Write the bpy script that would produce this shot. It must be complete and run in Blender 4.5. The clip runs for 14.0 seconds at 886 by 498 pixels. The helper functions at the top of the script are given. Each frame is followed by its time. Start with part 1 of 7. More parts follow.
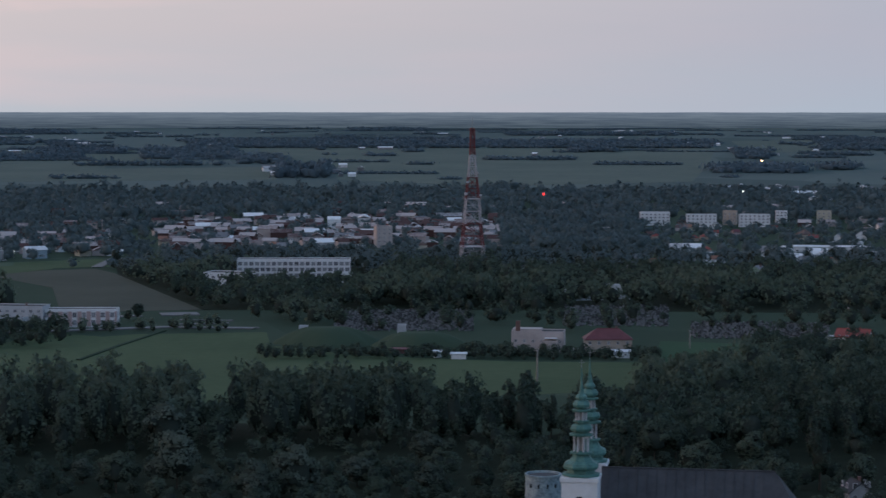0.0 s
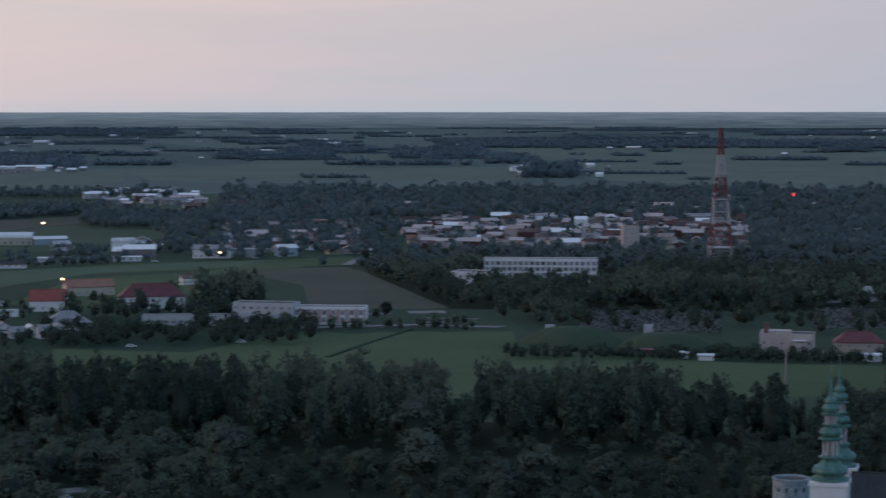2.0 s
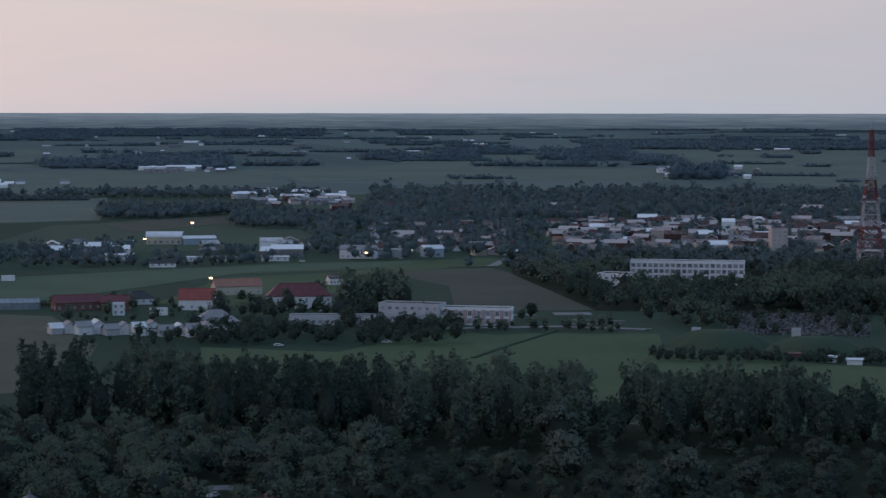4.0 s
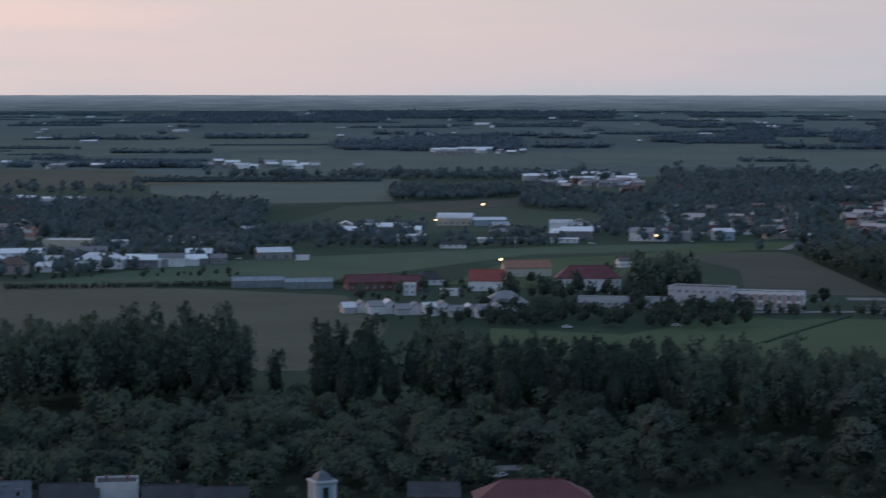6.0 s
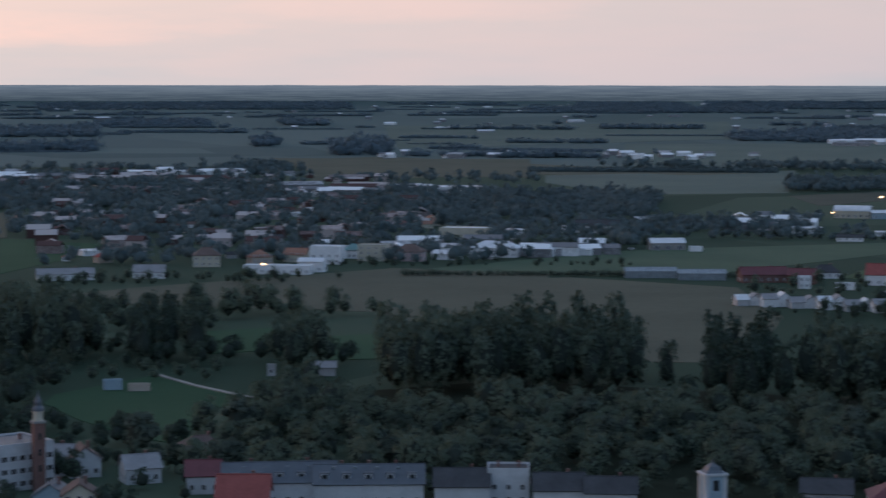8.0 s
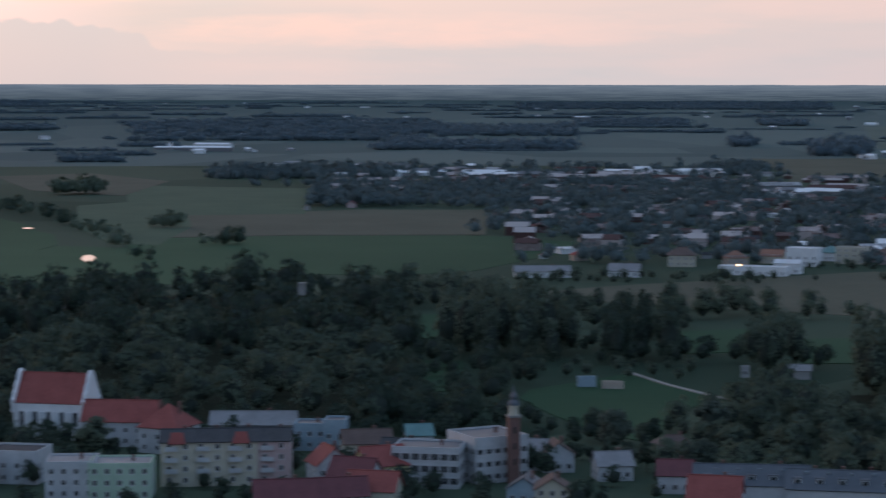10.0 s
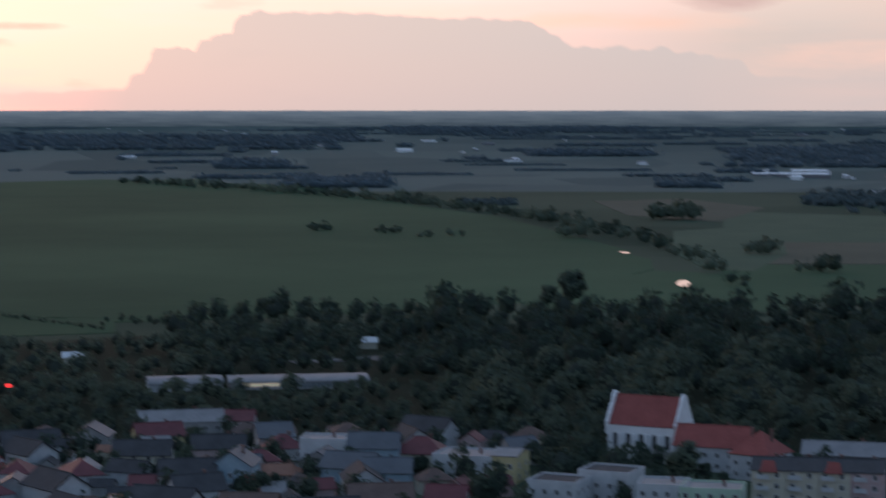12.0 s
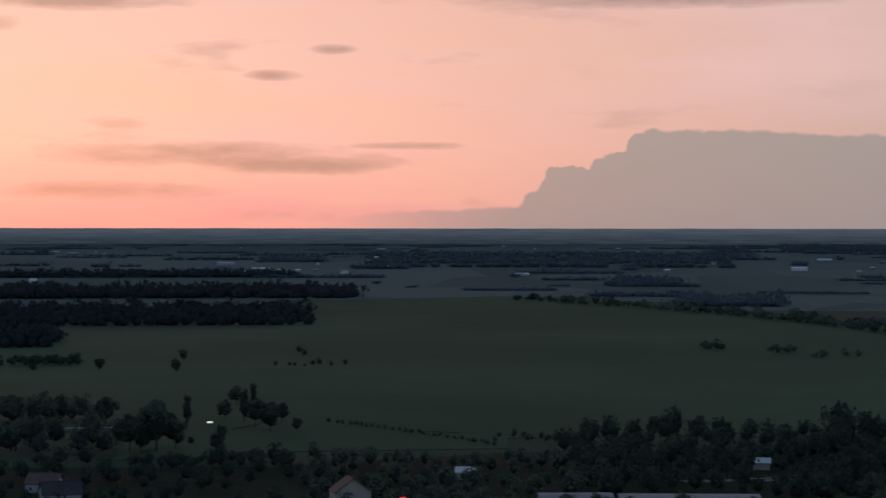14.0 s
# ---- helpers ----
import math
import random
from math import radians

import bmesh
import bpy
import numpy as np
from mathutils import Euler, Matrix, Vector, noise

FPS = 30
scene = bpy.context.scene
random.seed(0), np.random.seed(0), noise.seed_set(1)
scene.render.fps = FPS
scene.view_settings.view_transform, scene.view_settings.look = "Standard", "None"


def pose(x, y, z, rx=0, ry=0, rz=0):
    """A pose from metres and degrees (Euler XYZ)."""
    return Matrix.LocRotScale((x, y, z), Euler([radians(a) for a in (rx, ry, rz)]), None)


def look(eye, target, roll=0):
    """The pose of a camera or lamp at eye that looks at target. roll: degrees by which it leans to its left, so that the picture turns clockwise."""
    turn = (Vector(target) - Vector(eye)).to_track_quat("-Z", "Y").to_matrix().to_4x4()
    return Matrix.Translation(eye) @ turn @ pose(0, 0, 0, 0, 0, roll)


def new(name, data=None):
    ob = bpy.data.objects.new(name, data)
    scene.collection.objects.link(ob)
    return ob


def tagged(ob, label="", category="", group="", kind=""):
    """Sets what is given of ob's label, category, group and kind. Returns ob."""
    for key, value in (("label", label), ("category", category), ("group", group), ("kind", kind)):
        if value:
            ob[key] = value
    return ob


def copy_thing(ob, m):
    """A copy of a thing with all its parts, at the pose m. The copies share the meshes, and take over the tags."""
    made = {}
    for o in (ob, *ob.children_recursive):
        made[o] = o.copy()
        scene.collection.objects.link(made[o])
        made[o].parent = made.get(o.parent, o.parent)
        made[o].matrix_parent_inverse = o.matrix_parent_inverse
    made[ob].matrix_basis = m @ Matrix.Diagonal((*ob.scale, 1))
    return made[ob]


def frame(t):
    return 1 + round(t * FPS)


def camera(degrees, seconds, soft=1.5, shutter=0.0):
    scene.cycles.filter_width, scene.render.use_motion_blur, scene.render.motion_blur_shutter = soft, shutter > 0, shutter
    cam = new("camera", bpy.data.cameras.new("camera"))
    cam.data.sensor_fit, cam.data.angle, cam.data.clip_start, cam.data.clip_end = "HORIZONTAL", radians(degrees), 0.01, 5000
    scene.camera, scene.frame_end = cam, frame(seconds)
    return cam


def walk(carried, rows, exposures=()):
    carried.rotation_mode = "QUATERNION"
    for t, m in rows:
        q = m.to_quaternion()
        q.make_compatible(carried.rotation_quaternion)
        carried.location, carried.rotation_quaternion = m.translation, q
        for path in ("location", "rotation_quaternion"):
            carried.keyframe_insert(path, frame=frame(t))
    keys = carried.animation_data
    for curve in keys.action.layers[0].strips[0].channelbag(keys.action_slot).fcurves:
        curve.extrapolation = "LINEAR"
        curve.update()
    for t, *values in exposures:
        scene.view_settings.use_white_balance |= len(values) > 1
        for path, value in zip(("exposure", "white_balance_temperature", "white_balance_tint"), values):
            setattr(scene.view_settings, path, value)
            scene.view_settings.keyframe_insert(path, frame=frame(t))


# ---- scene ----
H = 100.0                      # height of the drone over the plain

# ---- camera: hovers on one spot and turns to its left ----
cam = camera(23.24, 14.0, soft=1.35, shutter=0.5)
TURNS = [
    (0.0, 0.0, -3.622, 0.02), (0.5, 1.231, -3.619, 0.0), (1.0, 2.534, -3.632, 0.0), (1.5, 4.444, -3.647, 0.01),
    (2.0, 6.570, -3.627, -0.03), (2.5, 8.504, -3.632, -0.03), (2.7, 8.741, -3.622, 0.0), (4.8, 12.739, -3.613, 0.07),
    (5.0, 13.533, -3.612, 0.08), (5.5, 15.876, -3.62, 0.06), (6.0, 18.161, -4.075, 0.02), (6.5, 20.468, -4.327, 0.0),
    (7.0, 23.038, -4.329, -0.02), (7.2, 24.084, -4.334, 0.0), (9.3, 36.681, -4.340, 0.06), (9.5, 37.931, -4.352, 0.06),
    (10.0, 41.245, -4.354, 0.07), (10.5, 45.298, -4.368, 0.06), (11.0, 49.356, -4.365, 0.03), (11.5, 53.349, -4.373, 0.0),
    (12.0, 57.010, -3.667, 0.0), (12.5, 60.163, -1.515, 0.04), (13.0, 63.209, -0.506, 0.05), (13.5, 65.613, -0.509, 0.06),
    (14.0, 67.422, -0.539, 0.06),
]
STOPS = [(0.0, 0.0), (11.0, 0.0), (11.5, -0.03), (12.0, -0.2), (12.5, -0.55), (13.0, -0.85), (13.5, -1.04), (14.0, -1.14)]
walk(cam, [(t, pose(0, 0, H, 90 + pitch, 0, yaw) @ pose(0, 0, 0, 0, 0, roll)) for t, yaw, pitch, roll in TURNS], STOPS)

# ---- world: dusk sky, glow to the west (about -82 degrees) ----
SUN_AZ = -84.0


def node(tree, kind, **values):
    n = tree.nodes.new(kind)
    for key, value in values.items():
        if key in n.inputs:
            n.inputs[key].default_value = value
    return n


def math_node(tree, op, a, b=None, c=None, clamp=False):
    n = tree.nodes.new("ShaderNodeMath")
    n.operation, n.use_clamp = op, clamp
    for i, v in enumerate((a, b, c)):
        if v is None:
            continue
        if isinstance(v, (int, float)):
            n.inputs[i].default_value = v
        else:
            tree.links.new(v, n.inputs[i])
    return n.outputs[0]


def ramp_node(tree, fac, stops, interp="LINEAR"):
    n = tree.nodes.new("ShaderNodeValToRGB")
    n.color_ramp.interpolation = interp
    els = n.color_ramp.elements
    while len(els) < len(stops):
        els.new(0.5)
    for e, (p, c) in zip(els, stops):
        e.position = p
        e.color = (*c, 1) if len(c) == 3 else c
    tree.links.new(fac, n.inputs[0])
    return n.outputs[0]


def mix_node(tree, fac, a, b, blend="MIX"):
    n = tree.nodes.new("ShaderNodeMix")
    n.data_type, n.blend_type = "RGBA", blend
    for sock, v in ((n.inputs[0], fac), (n.inputs[6], a), (n.inputs[7], b)):
        if isinstance(v, (int, float)):
            sock.default_value = v
        elif isinstance(v, tuple):
            sock.default_value = (*v, 1) if len(v) == 3 else v
        else:
            tree.links.new(v, sock)
    return n.outputs[2]


def srgb(r, g, b):
    return tuple((c / 255 / 12.92) if c / 255 <= 0.04045 else ((c / 255 + 0.055) / 1.055) ** 2.4 for c in (r, g, b))


world = bpy.data.worlds.new("dusk_sky")
scene.world = world
world.use_nodes = True
wt = world.node_tree
wt.nodes.clear()
sky = wt.nodes.new("ShaderNodeTexSky")
sky.sky_type, sky.sun_disc = "NISHITA", False
sky.sun_elevation, sky.sun_rotation = radians(1.0), radians(SUN_AZ)
co = wt.nodes.new("ShaderNodeTexCoord")
sep = wt.nodes.new("ShaderNodeSeparateXYZ")
wt.links.new(co.outputs["Generated"], sep.inputs[0])
sx, sy, sz = sep.outputs
el = math_node(wt, "MULTIPLY", math_node(wt, "ARCSINE", sz), 57.2958)
az = math_node(wt, "MULTIPLY", math_node(wt, "ARCTAN2", sx, sy), 57.2958)
sunward = math_node(wt, "ADD", math_node(wt, "MULTIPLY", sx, math.sin(radians(SUN_AZ))), math_node(wt, "MULTIPLY", sy, math.cos(radians(SUN_AZ))))
sunward = math_node(wt, "MULTIPLY_ADD", sunward, 0.5, 0.5)          # 0 behind, 1 at the glow


def glowing(r, g, b):
    """A radiance, held below 1 for the ramp; the background's strength restores it."""
    return (r / 2.2, g / 2.2, b / 2.2)


def shown(r, g, b):
    return glowing(*srgb(r, g, b))


low = ramp_node(wt, sunward, [(0.0, shown(166, 188, 214)), (0.46, shown(172, 184, 200)), (0.55, shown(178, 187, 199)), (0.67, shown(186, 192, 202)), (0.85, shown(205, 202, 206)), (0.91, shown(216, 207, 207)),
                              (0.95, glowing(1.05, 0.68, 0.66)), (0.978, glowing(1.5, 0.63, 0.67)), (1.0, glowing(1.7, 0.66, 0.66))])
mid = ramp_node(wt, sunward, [(0.0, shown(162, 188, 218)), (0.46, shown(169, 176, 194)), (0.55, shown(184, 184, 195)), (0.67, shown(198, 192, 199)), (0.85, shown(212, 204, 206)), (0.91, shown(220, 209, 208)),
                              (0.945, glowing(1.26, 0.87, 0.84)), (0.978, glowing(1.68, 0.94, 0.95)), (1.0, glowing(1.86, 1.08, 0.95))])
high = ramp_node(wt, sunward, [(0.0, glowing(0.17, 0.34, 0.58)), (0.5, glowing(0.15, 0.33, 0.60)), (0.9, glowing(0.24, 0.38, 0.58)), (1.0, glowing(0.44, 0.42, 0.46))])
upper = ramp_node(wt, sunward, [(0.0, shown(158, 186, 220)), (0.46, shown(171, 177, 194)), (0.55, shown(187, 186, 196)), (0.67, shown(203, 194, 199)), (0.85, shown(226, 210, 209)), (0.90, glowing(1.05, 0.84, 0.78)),
                                (0.945, glowing(1.55, 1.02, 0.99)), (0.978, glowing(1.72, 1.04, 1.0)), (1.0, glowing(1.86, 1.16, 0.98))])
up1 = math_node(wt, "MULTIPLY", el, 0.45, clamp=True)
up15 = math_node(wt, "MULTIPLY_ADD", el, 0.45, -0.9, clamp=True)
up2 = math_node(wt, "MULTIPLY_ADD", el, 0.05, -0.30, clamp=True)
base = mix_node(wt, up2, mix_node(wt, up15, mix_node(wt, up1, low, mid), upper), high)

# soft streaks of cloud
mapn = node(wt, "ShaderNodeMapping")
mapn.inputs["Scale"].default_value = (1.0, 1.0, 7.0)
wt.links.new(co.outputs["Generated"], mapn.inputs["Vector"])
n1 = node(wt, "ShaderNodeTexNoise", Scale=3.2, Detail=5.0, Roughness=0.55)
wt.links.new(mapn.outputs[0], n1.inputs["Vector"])
n2 = node(wt, "ShaderNodeTexNoise", Scale=16.0, Detail=4.0, Roughness=0.5)
map2 = node(wt, "ShaderNodeMapping")
map2.inputs["Scale"].default_value = (1.0, 1.0, 5.0)
wt.links.new(co.outputs["Generated"], map2.inputs["Vector"])
wt.links.new(map2.outputs[0], n2.inputs["Vector"])
pinkness = ramp_node(wt, n1.outputs["Fac"], [(0.42, (0, 0, 0)), (0.60, (1, 1, 1))])
pink = ramp_node(wt, sunward, [(0.0, shown(165, 160, 190)), (0.46, shown(176, 178, 194)), (0.6, shown(202, 191, 199)), (0.8, shown(230, 206, 205)), (0.92, glowing(1.0, 0.70, 0.63)), (1.0, glowing(2.1, 1.1, 0.80))])
base = mix_node(wt, math_node(wt, "MULTIPLY", pinkness, 0.55), base, pink)
streak = ramp_node(wt, n2.outputs["Fac"], [(0.60, (0, 0, 0)), (0.70, (1, 1, 1))])
west = ramp_node(wt, sunward, [(0.93, (0, 0, 0)), (0.985, (1, 1, 1))])
grey = ramp_node(wt, sunward, [(0.0, shown(130, 140, 165)), (0.8, shown(185, 178, 185)), (0.97, glowing(0.78, 0.52, 0.52)), (1.0, glowing(0.88, 0.55, 0.52))])
base = mix_node(wt, math_node(wt, "MULTIPLY", math_node(wt, "MULTIPLY", streak, west), 0.4), base, grey)



def wisp(az0, el0, half_az, half_el, ragged=1.2):
    """A long soft cloud at a place in the sky."""
    u = math_node(wt, "MULTIPLY_ADD", az, 1 / half_az, -az0 / half_az)
    v = math_node(wt, "MULTIPLY_ADD", el, 1 / half_el, -el0 / half_el)
    d2 = math_node(wt, "ADD", math_node(wt, "MULTIPLY", u, u), math_node(wt, "MULTIPLY", v, v))
    f = math_node(wt, "SUBTRACT", math_node(wt, "MULTIPLY_ADD", n4.outputs["Fac"], ragged * 2, 1 - ragged), d2)
    return math_node(wt, "MULTIPLY", f, 0.9, clamp=True)


n4 = node(wt, "ShaderNodeTexNoise", Scale=22.0, Detail=5.0, Roughness=0.6)
wt.links.new(map2.outputs[0], n4.inputs["Vector"])
for place_ in ((-41.5, 1.45, 8.5, 0.5), (-29.0, 2.1, 5.0, 0.5), (-52.0, 2.35, 4.0, 0.3), (-12.0, 3.2, 7.0, 0.6)):
    base = mix_node(wt, math_node(wt, "MULTIPLY", wisp(*place_), 0.9), base, pink)
for place_ in ((-74.6, 2.0, 4.4, 0.36), (-71.2, 1.65, 3.0, 0.28), (-76.0, 1.0, 3.0, 0.25), (-68.2, 2.2, 1.5, 0.13), (-71.85, 4.05, 0.8, 0.16), (-70.4, 4.75, 0.7, 0.16), (-62.0, 6.05, 6.5, 0.28), (-77.0, 5.95, 3.5, 0.25), (-79.2, 5.35, 0.9, 0.3), (-49.3, 2.95, 1.6, 0.4), (-48.6, 5.0, 2.4, 0.5)):
    base = mix_node(wt, math_node(wt, "MULTIPLY", wisp(*place_), 0.9), base, grey)

# the storm cloud that stands on the western horizon
n3 = node(wt, "ShaderNodeTexNoise", Scale=150.0, Detail=5.0, Roughness=0.6)
wt.links.new(co.outputs["Generated"], n3.inputs["Vector"])
span = math_node(wt, "MULTIPLY_ADD", az, 1 / 30.0, 74.0 / 30.0, clamp=True)     # -74 to -44 degrees
tops = ramp_node(wt, span, [(0.083, (0.000,) * 3), (0.157, (0.143,) * 3), (0.287, (0.197,) * 3), (0.295, (0.310,) * 3), (0.307, (0.397,) * 3), (0.310, (0.553,) * 3), (0.323, (0.587,) * 3), (0.338, (0.523,) * 3), (0.349, (0.563,) * 3), (0.363, (0.663,) * 3), (0.378, (0.727,) * 3), (0.393, (0.873,) * 3), (0.513, (0.860,) * 3), (0.557, (0.823,) * 3), (0.640, (0.800,) * 3), (0.657, (0.720,) * 3), (0.680, (0.583,) * 3), (0.760, (0.553,) * 3), (0.827, (0.443,) * 3), (0.843, (0.300,) * 3), (1.000, (0.283,) * 3)])
puff = node(wt, "ShaderNodeTexVoronoi", Scale=130.0)
wt.links.new(co.outputs["Generated"], puff.inputs["Vector"])
rough_top = math_node(wt, "ADD", math_node(wt, "MULTIPLY_ADD", n3.outputs["Fac"], 0.6, -0.3), math_node(wt, "MULTIPLY_ADD", puff.outputs["Distance"], -0.5, 0.2))
rough_top = math_node(wt, "MULTIPLY", rough_top, ramp_node(wt, span, [(0.28, (0.35,) * 3), (0.31, (0.75,) * 3), (0.38, (0.6,) * 3), (0.41, (0.10,) * 3), (0.62, (0.12,) * 3), (0.70, (0.3,) * 3)]))
above = math_node(wt, "SUBTRACT", math_node(wt, "ADD", math_node(wt, "MULTIPLY", tops, 3.0), math_node(wt, "MULTIPLY", rough_top, math_node(wt, "MULTIPLY", tops, 2.4))), el)
storm = math_node(wt, "MULTIPLY", math_node(wt, "MULTIPLY_ADD", above, 11.0, 0.5, clamp=True), ramp_node(wt, span, [(0.10, (0.0,) * 3), (0.22, (0.75,) * 3), (0.29, (1.0,) * 3), (0.78, (1.0,) * 3), (1.0, (0.0,) * 3)]))
stormc = ramp_node(wt, math_node(wt, "MULTIPLY_ADD", el, 0.3, 0.0, clamp=True), [(0.0, shown(211, 204, 205)), (0.5, shown(209, 205, 209)), (1.0, shown(212, 206, 210))])
base = mix_node(wt, math_node(wt, "MULTIPLY", storm, 0.92), base, stormc)

glow = node(wt, "ShaderNodeBackground", Strength=0.04)
wt.links.new(sky.outputs[0], glow.inputs[0])
cloudy = node(wt, "ShaderNodeBackground", Strength=2.2)
wt.links.new(base, cloudy.inputs[0])
add = wt.nodes.new("ShaderNodeAddShader")
wt.links.new(glow.outputs[0], add.inputs[0])
wt.links.new(cloudy.outputs[0], add.inputs[1])
wo = wt.nodes.new("ShaderNodeOutputWorld")
wt.links.new(add.outputs[0], wo.inputs[0])

sun = new("sun", bpy.data.lights.new("sun", "SUN"))
sun.data.energy, sun.data.angle, sun.data.color = 0.12, radians(15), (1.0, 0.66, 0.5)
sun.matrix_world = look((0, 0, 50), (-1000 * math.sin(radians(SUN_AZ)), -1000 * math.cos(radians(SUN_AZ)), -60))


# ---- materials ----
def surface(name, dark, light, scale=1.0, rough=0.85, fine=8.0, bump=0.0, relief=0.1, metal=0.0, island=0.0, obj=0.0, spec=0.3, sheen=0.0):
    """Two scales of mottling between two colours, at metres; sheen adds a blue haze tint."""
    m = bpy.data.materials.new(name)
    m.use_nodes = True
    t = m.node_tree
    b = t.nodes["Principled BSDF"]
    c = t.nodes.new("ShaderNodeTexCoord")
    a = node(t, "ShaderNodeTexNoise", Scale=1.0 / scale, Detail=4.0, Roughness=0.6)
    f = node(t, "ShaderNodeTexNoise", Scale=fine / scale, Detail=3.0, Roughness=0.65)
    t.links.new(c.outputs["Object"], a.inputs["Vector"])
    t.links.new(c.outputs["Object"], f.inputs["Vector"])
    fac = math_node(t, "MULTIPLY_ADD", a.outputs["Fac"], 0.65, math_node(t, "MULTIPLY", f.outputs["Fac"], 0.35))
    if island:
        g = t.nodes.new("ShaderNodeNewGeometry")
        fac = math_node(t, "ADD", fac, math_node(t, "MULTIPLY_ADD", g.outputs["Random Per Island"], island, -island / 2))
    if obj:
        o = t.nodes.new("ShaderNodeObjectInfo")
        fac = math_node(t, "ADD", fac, math_node(t, "MULTIPLY_ADD", o.outputs["Random"], obj, -obj / 2))
    col = ramp_node(t, fac, [(0.28, dark), (0.72, light)])
    t.links.new(col, b.inputs["Base Color"])
    b.inputs["Roughness"].default_value = rough
    b.inputs["Metallic"].default_value = metal
    b.inputs["Specular IOR Level"].default_value = spec
    # The blue sheen imitates air haze over grass, crops and leaves.
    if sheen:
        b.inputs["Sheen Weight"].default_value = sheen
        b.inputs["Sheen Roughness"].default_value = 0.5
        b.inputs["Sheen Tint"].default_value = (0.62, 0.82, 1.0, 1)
    if bump:
        bn = node(t, "ShaderNodeBump", Strength=bump, Distance=relief)
        t.links.new(f.outputs["Fac"], bn.inputs["Height"])
        t.links.new(bn.outputs[0], b.inputs["Normal"])
    return m


def lamp_surface(name, colour, strength):
    m = bpy.data.materials.new(name)
    m.use_nodes = True
    b = m.node_tree.nodes["Principled BSDF"]
    b.inputs["Base Color"].default_value = (*colour, 1)
    b.inputs["Emission Color"].default_value = (*colour, 1)
    b.inputs["Emission Strength"].default_value = strength
    return m


GROUND = surface("rough_grass", (0.030, 0.052, 0.030), (0.056, 0.086, 0.052), 60, 1.0, 12, spec=0.05, sheen=0.015)
FIELD = {
    "meadow": surface("meadow_grass", (0.052, 0.080, 0.042), (0.097, 0.129, 0.069), 90, 1.0, 18, spec=0.05, sheen=0.01),
    "bright": surface("lush_grass", (0.024, 0.060, 0.030), (0.062, 0.116, 0.062), 70, 1.0, 14, spec=0.05, sheen=0.02),
    "green": surface("green_crop", (0.048, 0.078, 0.044), (0.080, 0.114, 0.064), 50, 1.0, 14, spec=0.05, sheen=0.05),
    "wheat": surface("ripening_corn", (0.080, 0.084, 0.060), (0.122, 0.122, 0.088), 70, 1.0, 16, spec=0.05, sheen=0.02),
    "yellow": surface("pale_crop", (0.056, 0.084, 0.062), (0.108, 0.132, 0.098), 140, 1.0, 14, spec=0.05, sheen=0.08),
    "floor_shade": surface("shaded_woodland_floor", (0.014, 0.020, 0.013), (0.034, 0.042, 0.028), 9, 1.0, 9, 0.5, 0.3, spec=0.05),
    "plough": surface("stubble", (0.066, 0.070, 0.052), (0.096, 0.098, 0.074), 60, 1.0, 14, spec=0.05, sheen=0.02),
}
LEAF = surface("leaves", (0.055, 0.083, 0.061), (0.148, 0.188, 0.134), 11, 0.95, 9, 1.0, 1.0, island=0.25, obj=0.5, spec=0.05, sheen=0.09)
LEAF_DARK = surface("pine_needles", (0.034, 0.048, 0.053), (0.070, 0.090, 0.094), 40, 1.0, 20, 0.8, 1.0, island=0.2, spec=0.05, sheen=0.05)
LEAF_PALE = surface("willow_leaves", (0.085, 0.115, 0.090), (0.185, 0.225, 0.180), 6, 0.95, 8, 1.0, 0.8, island=0.2, obj=0.3, spec=0.05, sheen=0.06)
# Distance haze is put into these two leaf colours, bluer and paler.
LEAF_HAZIER = surface("haze_blue_woods", (0.088, 0.132, 0.156), (0.150, 0.200, 0.228), 60, 1.0, 24, 0.8, 1.0, island=0.2, spec=0.05, sheen=0.3)
LEAF_HAZED = surface("haze_tinted_leaves", (0.086, 0.124, 0.128), (0.162, 0.208, 0.208), 60, 1.0, 24, 0.8, 1.0, island=0.2, spec=0.05, sheen=0.16)


def leafy(mat, share=0.42):
    """Leaves let part of the light through."""
    t = mat.node_tree
    b = t.nodes["Principled BSDF"]
    thin = t.nodes.new("ShaderNodeBsdfTranslucent")
    t.links.new(b.inputs["Base Color"].links[0].from_socket, thin.inputs["Color"])
    both = t.nodes.new("ShaderNodeMixShader")
    both.inputs[0].default_value = share
    t.links.new(b.outputs[0], both.inputs[1])
    t.links.new(thin.outputs[0], both.inputs[2])
    t.links.new(both.outputs[0], t.nodes["Material Output"].inputs["Surface"])


for leaf_ in (LEAF, LEAF_DARK, LEAF_PALE, LEAF_HAZIER, LEAF_HAZED):
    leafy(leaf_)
# Shade inside the crowns is put into this dark colour.
BOUGH_SHADE = surface("shaded_boughs", (0.022, 0.030, 0.025), (0.044, 0.056, 0.046), 3, 1.0, 8, 0.6, 0.4, spec=0.05)


